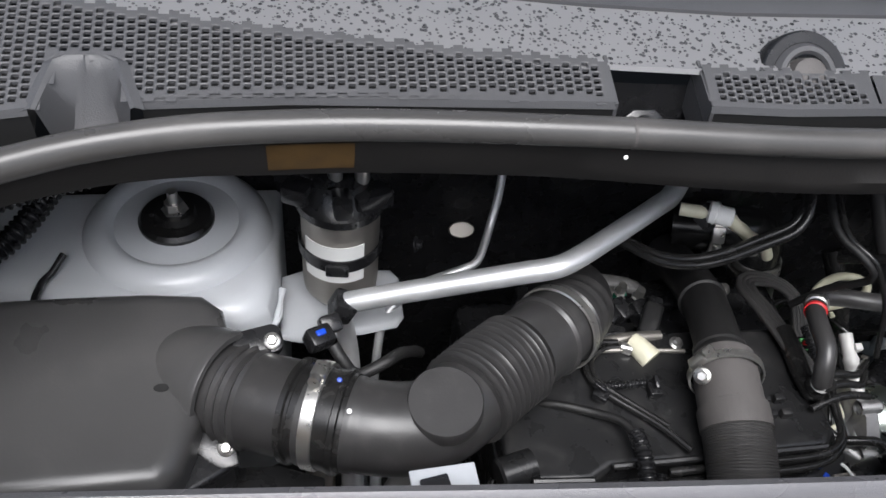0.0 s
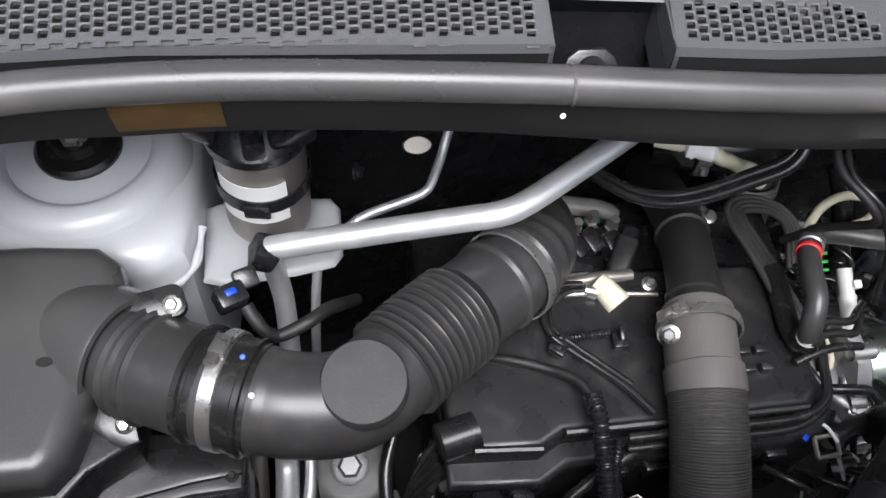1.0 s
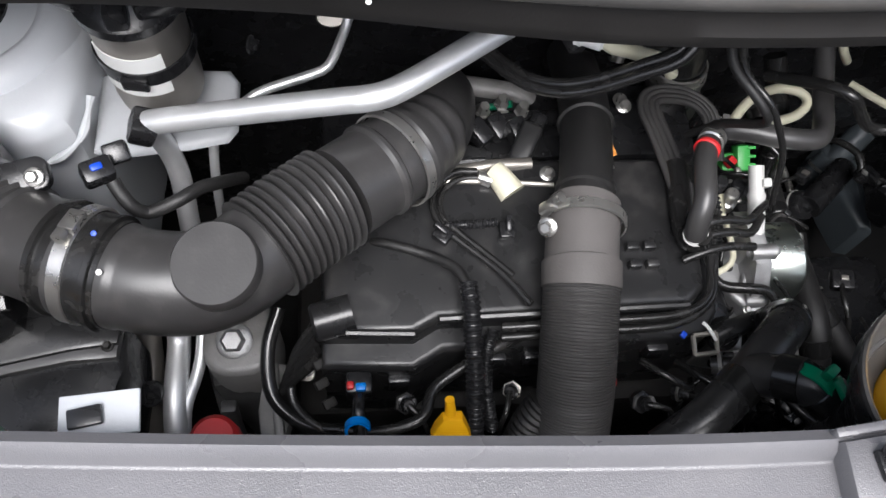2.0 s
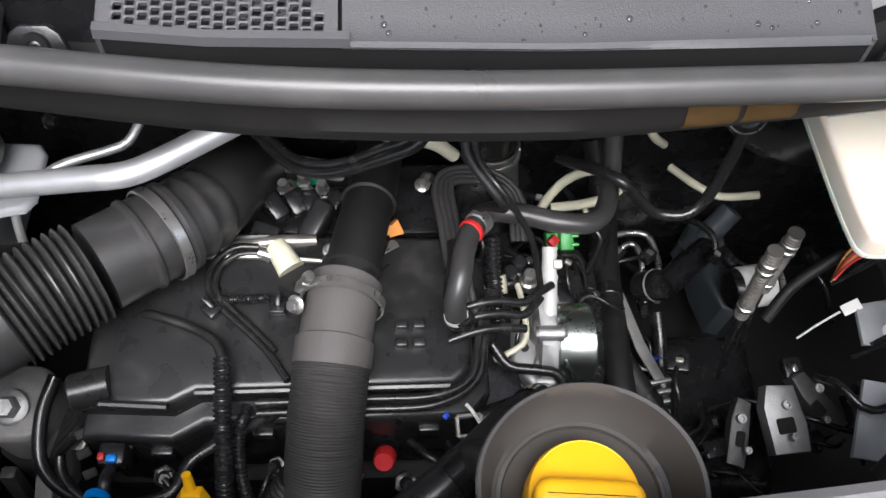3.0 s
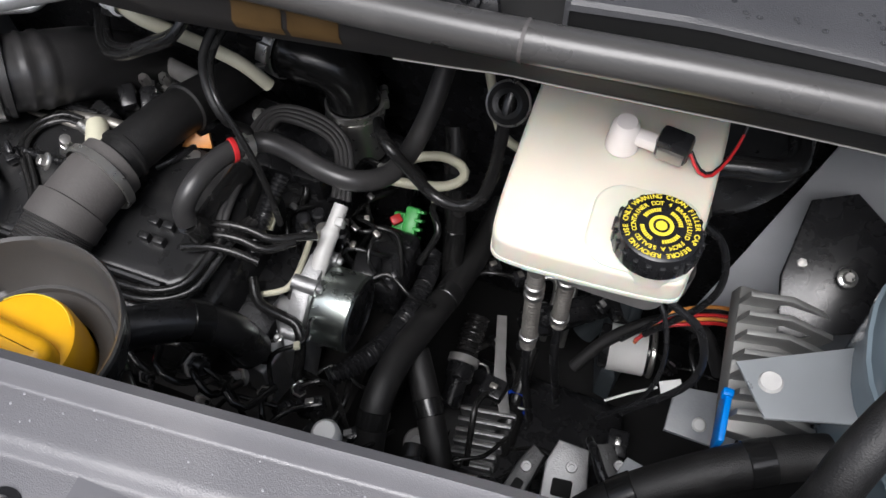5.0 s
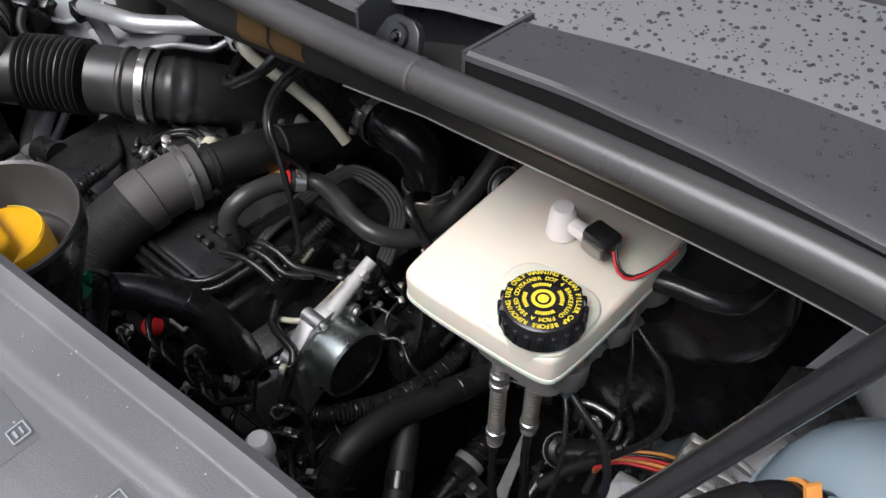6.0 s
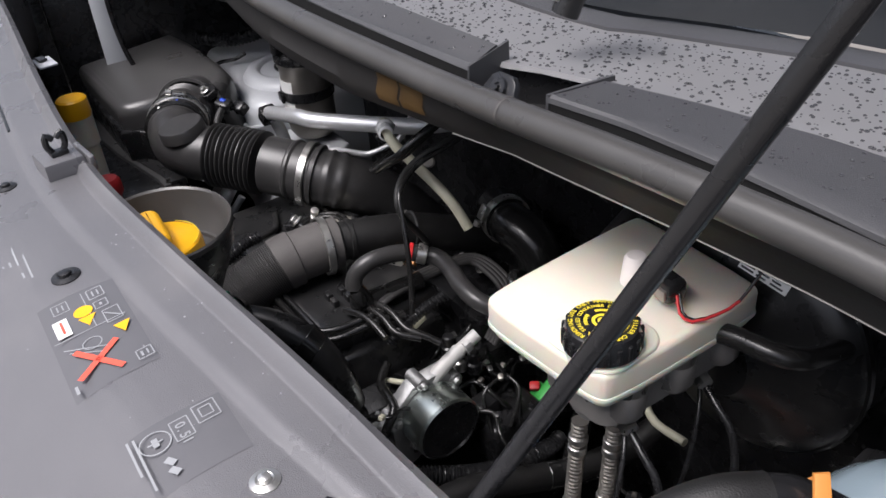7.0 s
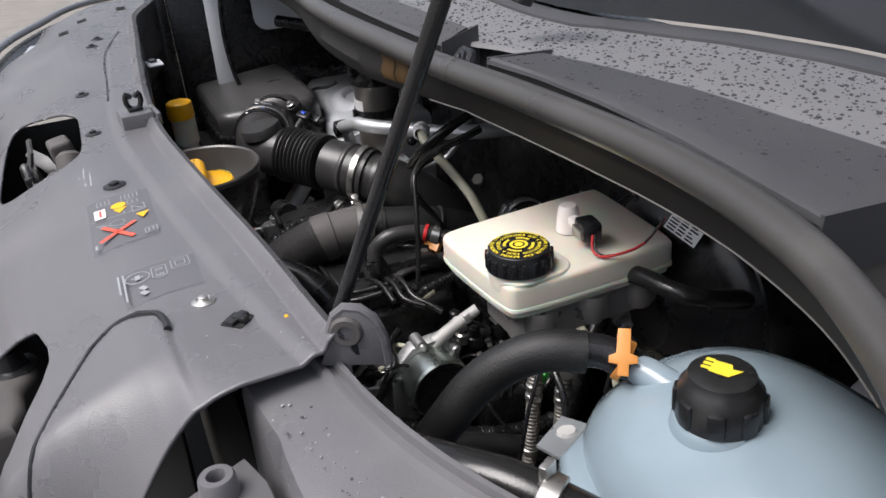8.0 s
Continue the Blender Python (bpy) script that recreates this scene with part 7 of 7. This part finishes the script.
part("body", lathe(bmesh.new(), [(0, 0.016), (0.008, 0.015), (0.012, 0.008), (0.020, 0.006), (0.024, 0.0), (0.024, -0.04)], 28, jm), "plastic", joint)
part("ring", lathe(bmesh.new(), [(0.024, -0.012), (0.0255, -0.011), (0.0255, -0.009), (0.024, -0.008)], 32, jm), "milkcast", joint, "grey ring")
part("neck", sweep(bmesh.new(), spline([(0.52, 0.13, -0.33), (0.56, 0.165, -0.33), (0.60, 0.20, -0.34)], 0.01), 0.020, 16), "plastic", joint)
tagp = thing("wire_tag", "small white paper tag on a thin wire", "tag")
part("tag", box(bmesh.new(), (0.024, 0.014, 0.0015), pose(0.688, 0.010, -0.147, 15, -20, 20), 0.0005), "white", tagp)
tube("wire", [(0.675, 0.006, -0.152), (0.65, -0.005, -0.165), (0.625, -0.018, -0.18)], 0.0015, "white", tagp)
for k, mat in enumerate(("red", "orange", "red", "plastic", "orange")):
    tagged(tube("loose_wire", [(0.634, 0.014, -0.076 - 0.002 * k), (0.650, 0.028 + 0.003 * k, -0.064), (0.676, 0.040 + 0.005 * k, -0.058), (0.711, 0.056 + 0.005 * k, -0.062), (0.740, 0.062 + 0.005 * k, -0.076), (0.775, 0.06 + 0.005 * k, -0.11)], 0.0020, mat), "thin coloured wire in the loom", "wire", "loom wires")
cable("hose", "taped wiring loom under the reservoir", [(0.58, 0.0, -0.16), (0.61, 0.03, -0.12), (0.66, 0.05, -0.078), (0.70, 0.05, -0.08), (0.73, 0.03, -0.12)], 0.0075, "sleeve")
fb = thing("relay_bracket", "black bracket with two bolts beside the wing", "bracket")
part("plate", slab(bmesh.new(), [(-0.055, -0.06), (0.05, -0.05), (0.055, 0.03), (0.02, 0.075), (-0.02, 0.07), (-0.05, 0.0)], -0.004, 0.004, pose(0.785, 0.075, 0.055, 25, -10, 15), 0.002), "plastic", fb)
bolt("bolt", (0.752, 0.078, 0.050), (0, -0.4, 0.9), 0.009, fb)
bolt("bolt", (0.790, 0.066, 0.066), (0, -0.4, 0.9), 0.009, fb)
fb2 = thing("relay_plate", "black relay plate with a bolt under the loom", "bracket")
part("plate", box(bmesh.new(), (0.05, 0.06, 0.006), pose(0.757, 0.050, -0.12, 20, 0, 10), 0.002), "plastic", fb2)
bolt("bolt", (0.750, 0.048, -0.116), (0, -0.3, 0.9), 0.009, fb2)
wingr = thing("inner_wing_panel", "dull grey painted inner wing sheet with welds", "inner wing", kind="structure")
part("upper_sheet", slab(bmesh.new(), [(-0.10, -0.20), (0.10, -0.18), (0.12, 0.10), (0.02, 0.14), (-0.08, 0.05)], -0.004, 0.004, pose(0.83, 0.17, 0.04, 55, 0, -25), 0.002), "primer", wingr)
part("lower_sheet", slab(bmesh.new(), [(-0.042, 0.016), (0.022, 0.026), (0.040, 0.004), (0.028, -0.036), (-0.042, -0.036)], -0.003, 0.003, pose(0.735, -0.003, -0.150, 8, 0, 0), 0.002), "dullgrey", wingr)
part("tray_sheet", slab(bmesh.new(), [(-0.05, -0.06), (0.05, -0.07), (0.06, 0.02), (-0.03, 0.03)], -0.003, 0.003, pose(0.690, -0.125, -0.13, 15, 0, -4), 0.002), "dullgrey", wingr)
for p in ((0.727, -0.022, -0.148), (0.685, -0.135, -0.122)):
    part("push_pin", lathe(bmesh.new(), [(0, 0.005), (0.006, 0.003), (0.008, 0)], 16, axis(p, (p[0], p[1] - 0.3, p[2] + 1))), "white", wingr)
sink = thing("control_unit", "grey finned aluminium engine control unit", "control unit")
sm = pose(0.757, -0.018, 0.028, 8, 12, 8) @ Matrix.Diagonal((1.085, 1.085, 1.085, 1))
part("case", box(bmesh.new(), (0.075, 0.13, 0.02), sm @ pose(0, 0, -0.02), 0.003), "grey_metal", sink)
for k in range(7):
    bm = slab(bmesh.new(), [(-0.037, -0.006), (0.0, 0.0), (0.037, -0.006), (0.037, -0.001), (0.0, 0.0055), (-0.037, -0.001)], -0.01, 0.012, sm @ pose(0, 0.052 - 0.017 * k, 0), 0.001)
    part("fin", bm, "grey_metal", sink)
bq = thing("blue_battery_clip", "bright blue plastic clip beside the control unit", "clip")
part("clip", box(bmesh.new(), (0.006, 0.050, 0.03), pose(0.719, -0.088, 0.026, 0, 0, 2), 0.002), "lightblue", bq)
part("lip", box(bmesh.new(), (0.010, 0.008, 0.012), pose(0.717, -0.068, 0.038, 0, 0, 2), 0.002), "lightblue", bq)
for x, y, z, w, yaw in ((0.561, -0.112, -0.262, 0.026, -14), (0.611, -0.104, -0.232, 0.052, 8), (0.662, -0.080, -0.240, 0.030, 38)):
    cb = thing("cast_bracket", "oily cast metal bracket with round bosses", "bracket", "cast brackets")
    part("frame", slab(bmesh.new(), [(-w / 2, -0.036), (w * 0.42, -0.038), (w / 2, -0.010), (w * 0.4, 0.030), (-w * 0.3, 0.034), (-w / 2, 0.012)], -0.018, 0.004, pose(x, y, z, 12, 0, yaw) @ Matrix.Diagonal((1, 1.25, 1, 1)), 0.003), "casting" if w > 0.04 else "darkcast", cb)
    part("pocket", slab(bmesh.new(), rounded(w * 0.45, 0.020, 0.003), 0.0035, 0.0048, pose(x - 0.002, y - 0.012, z, 12, 0, yaw), 0.0005), "hole", cb)
    for dy, r in ((0.014, 0.0060), (-0.028, 0.0045)):
        part("boss", lathe(bmesh.new(), [(0, 0.006), (r * 0.5, 0.006), (r * 0.55, 0.010), (r, 0.010), (r * 1.15, 0.003)], 18, pose(x + 0.002, y + dy, z + 0.003, 12, 0, 0)), "casting", cb)
cable("cable", "black cable looped over the grey tray", [(0.622, -0.080, -0.150), (0.629, -0.102, -0.118), (0.648, -0.129, -0.116), (0.668, -0.133, -0.116), (0.688, -0.124, -0.116), (0.710, -0.093, -0.125), (0.722, -0.07, -0.15)], 0.0050, "plastic")
# small plugs and leads deep in the bay
rnd = random.Random(23)
for k in range(34):
    x, y = rnd.uniform(0.41, 0.74), rnd.uniform(-0.15, 0.16)
    z = rnd.uniform(-0.42, -0.24)
    if k >= 22:
        x, y, z = rnd.uniform(0.23, 0.37), rnd.uniform(-0.21, -0.14), rnd.uniform(-0.24, -0.17)
    cn = thing("wiring_plug", "small black wiring plug with a lead deep in the bay", "plug", "wiring plugs")
    a, t = rnd.uniform(0, 180), rnd.uniform(-25, 25)
    part("body", box(bmesh.new(), (rnd.uniform(0.012, 0.03), rnd.uniform(0.014, 0.034), 0.016), pose(x, y, z, t, 0, a), 0.003), "plastic", cn)
    part("tab", box(bmesh.new(), (0.007, 0.010, 0.004), pose(x, y, z + 0.010, t, 0, a), 0.001), rnd.choice(("milkcast", "plastic", "plastic", "steel", "canmetal", "carrier")), cn)
    b = rnd.uniform(0, 6.28)
    u, v = math.cos(b), math.sin(b)
    tube("lead", [(x, y, z), (x + 0.03 * u, y + 0.03 * v, z + 0.012), (x + 0.07 * u - 0.02 * v, y + 0.06 * v, z + 0.004), (x + 0.10 * u - 0.04 * v, y + 0.09 * v + 0.03 * u, z - 0.03)], rnd.choice((0.0028, 0.004, 0.0055)), "rubber", cn)
rail = thing("chassis_rail", "blue-grey painted rail below the bulkhead", "rail")
part("rail_body", slab(bmesh.new(), [(0.590, 0.262), (0.645, 0.262), (0.643, 0.15), (0.634, 0.10), (0.612, 0.105), (0.598, 0.16)], -0.45, -0.36, Matrix(), 0.012, 3), "bluegrey", rail)
part("rail_ridge", sweep(bmesh.new(), spline([(0.620, 0.26, -0.362), (0.622, 0.18, -0.362), (0.624, 0.11, -0.366)], 0.02), 0.008, 10, True, 0.5), "bluegrey", rail)
sol = thing("solenoid_clamp", "bright steel clamp with two screws at the engine's end", "clamp")
part("plate", slab(bmesh.new(), rounded(0.018, 0.052, 0.007), -0.003, 0.003, pose(-0.212, -0.146, -0.082, 18, 0, -8), 0.001), "canmetal", sol)
for y, z in ((-0.132, -0.075), (-0.160, -0.084)):
    bolt("screw", (-0.213, y, z), (0, -0.3, 1), 0.0075, sol)
tube("loop", [(-0.24, -0.10, -0.06), (-0.252, -0.14, -0.075), (-0.248, -0.185, -0.09), (-0.215, -0.215, -0.095), (-0.17, -0.225, -0.085)], 0.0075, "gloss", sol)
gk = thing("steering_joint", "blue-grey steering joint shaft in the shadow", "shaft")
part("shaft", sweep(bmesh.new(), spline([(0.65, 0.265, -0.33), (0.625, 0.245, -0.36), (0.60, 0.225, -0.39), (0.57, 0.19, -0.44)], 0.02), 0.020, 16), "bluegrey", gk)
part("yoke", sweep(bmesh.new(), [Vector((0.612, 0.235, -0.375)), Vector((0.60, 0.225, -0.39)), Vector((0.588, 0.213, -0.41))], 0.027, 18), "bluegrey", gk)
part("band", lathe(bmesh.new(), [(0.0272, -0.003), (0.029, -0.002), (0.029, 0.002), (0.0272, 0.003)], 24, axis((0.60, 0.225, -0.39), (0.588, 0.213, -0.41))), "steel", gk)

# ---- coolant tank ----
tank = thing("coolant_tank", "pale blue translucent coolant tank with a black cap", "coolant tank")
bm = bmesh.new()
TO = []
for k in range(40):
    a = 2 * math.pi * k / 40
    c, s = math.cos(a), math.sin(a)
    TO.append((math.copysign(abs(c) ** 0.8, c), math.copysign(abs(s) ** 0.8, s)))
rows = [(0.0, 0.262), (0.30, 0.260), (0.60, 0.250), (0.80, 0.236), (0.93, 0.214), (0.985, 0.194), (1.0, 0.176), (1.02, 0.174), (1.02, 0.168), (1.0, 0.166), (0.98, 0.12), (0.93, 0.03), (0.85, 0.0)]
prev = None
for f, z in rows:
    if f == 0:
        prev = [bm.verts.new((0.925, -0.045, z - 0.010))]
        continue
    cur = [bm.verts.new((0.925 + 0.140 * f * u, -0.045 + 0.106 * f * v, z - 0.010)) for u, v in TO]
    for k in range(40):
        if len(prev) == 1:
            bm.faces.new((prev[0], cur[k], cur[(k + 1) % 40]))
        else:
            bm.faces.new((prev[k], cur[k], cur[(k + 1) % 40], prev[(k + 1) % 40]))
    prev = cur
bmesh.ops.recalc_face_normals(bm, faces=bm.faces)
part("shell", bm, "tank", tank)
part("corner_flange", slab(bmesh.new(), [(0.792, -0.070), (0.800, -0.100), (0.826, -0.146), (0.852, -0.158), (0.900, -0.154), (0.900, -0.08), (0.83, -0.04)], 0.120, 0.190, Matrix(), 0.012, 3), "tank", tank, "pale lower corner of the tank")
em = pose(0.72, -0.092, 0.110, 0, -9, 0)
part("fixing_ear", slab(bmesh.new(), [(-0.014, 0.019), (0.015, -0.023), (0.125, 0.004), (0.110, 0.075)], -0.0015, 0.0015, em, 0.001), "clear", tank, "frosted clear fixing ear of the tank")
part("ear_boss", lathe(bmesh.new(), [(0, 0.003), (0.008, 0.003), (0.0095, 0.0)], 24, em @ pose(0.014, 0.008, 0.0016)), "stem", tank, "pale round boss")
TC = (0.906, -0.076)
part("collar", lathe(bmesh.new(), [(0.031, 0.238), (0.029, 0.248), (0.025, 0.252)], 36, pose(*TC, 0)), "tank", tank)
cap = part("cap", lathe(bmesh.new(), [(0, 0.2825), (0.0155, 0.283), (0.0205, 0.281), (0.0225, 0.275), (0.0260, 0.271), (0.0272, 0.250), (0.0255, 0.244)], 44, pose(*TC, 0)), "smooth", tank, "black ribbed cap with a yellow mark")
for k in range(8):
    a = 2 * math.pi * k / 8
    part("grip", box(bmesh.new(), (0.005, 0.011, 0.018), pose(TC[0] + 0.0262 * math.cos(a), TC[1] + 0.0262 * math.sin(a), 0.259, 0, 0, 45 * k), 0.002), "plastic", cap)
bm = bmesh.new()
tm = pose(TC[0], TC[1], 0.2838, 0, 0, 30) @ Matrix.Diagonal((0.9, 0.9, 1, 1))
disc(bm, [(-0.008, -0.006), (0.006, -0.007), (0.010, -0.001), (0.013, 0.004), (0.006, 0.003), (0.004, 0.008), (-0.008, 0.008)])
for k in range(3):
    disc(bm, [(-0.014, -0.0045 + 0.005 * k), (-0.008, -0.0045 + 0.005 * k), (-0.008, -0.001 + 0.005 * k), (-0.014, -0.001 + 0.005 * k)])
printed("yellow_mark", bm, tm, "print_yellow", cap, "yellow warning mark")
th = thing("tank_hose", "thick black coolant hose with an orange clip at the tank", "hose")
part("hose", sweep(bmesh.new(), spline([(0.735, -0.26, 0.08), (0.745, -0.225, 0.15), (0.759, -0.200, 0.195), (0.766, -0.178, 0.222), (0.777, -0.155, 0.240), (0.790, -0.132, 0.249), (0.803, -0.108, 0.247)], 0.005), 0.0155, 24), "sleeve", th)
part("stub", sweep(bmesh.new(), spline([(0.797, -0.118, 0.249), (0.808, -0.098, 0.247), (0.822, -0.084, 0.240), (0.832, -0.074, 0.232)], 0.005), 0.0125, 20), "plastic", th)
cm = axis((0.819, -0.087, 0.242), (0.835, -0.072, 0.232))
part("clip", lathe(bmesh.new(), [(0.0130, -0.003), (0.0155, -0.0025), (0.0155, 0.0025), (0.0130, 0.003)], 24, cm), "orange", th, "orange plastic clip")
out = Vector((0.67, -0.47, 0.57))
cc = Vector((0.819, -0.087, 0.242)) + 0.0165 * out
part("clip_ear", slab(bmesh.new(), [(-0.004, -0.011), (0.004, -0.011), (0.004, -0.003), (0.010, -0.002), (0.010, 0.003), (0.005, 0.005), (0.005, 0.022), (-0.004, 0.022), (-0.005, 0.005), (-0.010, 0.003), (-0.010, -0.002), (-0.004, -0.003)], 0.0, 0.0035, axis(cc, cc + out), 0.001), "orange", th)
part("spout", sweep(bmesh.new(), spline([(0.824, -0.084, 0.240), (0.842, -0.074, 0.234), (0.872, -0.062, 0.222)], 0.005), lambda s: 0.0105 + 0.006 * s, 20), "tank", tank, "pale spout under the clip")
lh = thing("lower_tank_hose", "black coolant hose with a spring clamp below the tank", "hose")
part("hose", sweep(bmesh.new(), spline([(0.79, -0.245, 0.20), (0.835, -0.232, 0.218), (0.875, -0.205, 0.222), (0.92, -0.17, 0.21)], 0.006), 0.0165, 20), "rubber", lh)
part("clamp", lathe(bmesh.new(), [(0.0168, -0.007), (0.0195, -0.006), (0.0195, 0.006), (0.0168, 0.007)], 24, axis((0.893, -0.192, 0.219), (0.92, -0.17, 0.21))), "steel", lh, "grey steel spring clamp")
part("clamp_ear", box(bmesh.new(), (0.006, 0.012, 0.012), pose(0.890, -0.190, 0.241, 0, 0, 30), 0.001), "steel", lh)

for x in (0.509, -0.136):
    tagged(part("seal_joint", sheet(bmesh.new(), [x - 0.0012, x + 0.0012], lambda q: [(seal_y(q) + d * 1.05, 0.3785 + lift(q) + (z - 0.3785) * 1.05) for d, z in SECTION[4:]]), "hose"), "vulcanised joint line across the rubber seal", "seal joint", "seal joints")
# wax on the beam, small marks on the seal
for x0, x1 in ((-0.420, -0.352), (0.312, 0.348), (0.352, 0.388)):
    wx = part("wax_patch", sheet(bmesh.new(), steps(x0, x1, 10), lambda x: [(seal_y(x) + 0.0008 - d - (0.009 * max(0, 1 - (abs(x - 0.15) / 0.34) ** 2) if z < 0.345 else 0), z + rise(x) * (1.0 if z < 0.345 else 0.4)) for d, z in ((0.0, 0.360), (-0.0012, 0.352), (-0.0042, 0.338), (-0.0070, 0.329))]), "amber")
    tagged(wx, "amber patch of wax on the beam below the seal", "wax patch", "wax patches")
for x, z, d in ((-0.141, 0.365, -0.0138),):
    tagged(part("water_spot", lathe(bmesh.new(), [(0, 0.0008), (0.0016, 0.0005), (0.002, 0)], 10, axis((x, seal_y(x) + d, z), (x, seal_y(x) + d - 0.3, z + 0.1))), "white"), "small bright water spot on the rubber seal", "water spot", "water spots")
cap_w = thing("wiper_spindle", "black round wiper spindle cover at the windscreen foot", "wiper spindle")
wm = pose(0.031, 0.001, glass_z(0.001, 0.031) - 0.012, 48, 0, 0) @ Matrix.Diagonal((1.15, 1.15, 1, 1))
part("ring", lathe(bmesh.new(), [(0.024, 0.006), (0.026, 0.008), (0.0335, 0.008), (0.035, 0.005), (0.035, -0.01)], 40, wm), "plastic", cap_w)
part("shroud", lathe(bmesh.new(), [(0.017, 0.010), (0.019, 0.013), (0.0225, 0.013), (0.0255, 0.008)], 40, wm), "cowl", cap_w)
part("dome", lathe(bmesh.new(), [(0, 0.019), (0.009, 0.019), (0.0135, 0.016), (0.015, 0.004)], 28, wm), "hose", cap_w)
wip = thing("windscreen_wiper", "black wiper arm knuckle at the windscreen foot", "wiper")
part("knuckle", sweep(bmesh.new(), spline([(0.465, 0.030, 0.425), (0.470, 0.040, 0.448), (0.485, 0.055, 0.452), (0.50, 0.07, 0.45)], 0.006), 0.012, 16), "smooth", wip)
part("nut", lathe(bmesh.new(), [(0, 0.010), (0.007, 0.010), (0.008, 0.0)], 6, pose(0.463, 0.028, 0.440, 20, 0, 0)), "steel", wip)

cable("hose", "thick black hose crossing low beside the tank", [(0.60, -0.235, -0.03), (0.65, -0.19, 0.02), (0.70, -0.155, 0.04), (0.75, -0.125, 0.05), (0.80, -0.10, 0.05), (0.86, -0.09, 0.06)], 0.019, "sleeve")
cable("hose", "cream tape on a hose end", [(0.447, -0.155, -0.166), (0.450, -0.168, -0.168), (0.455, -0.180, -0.178)], 0.012, "ivory")
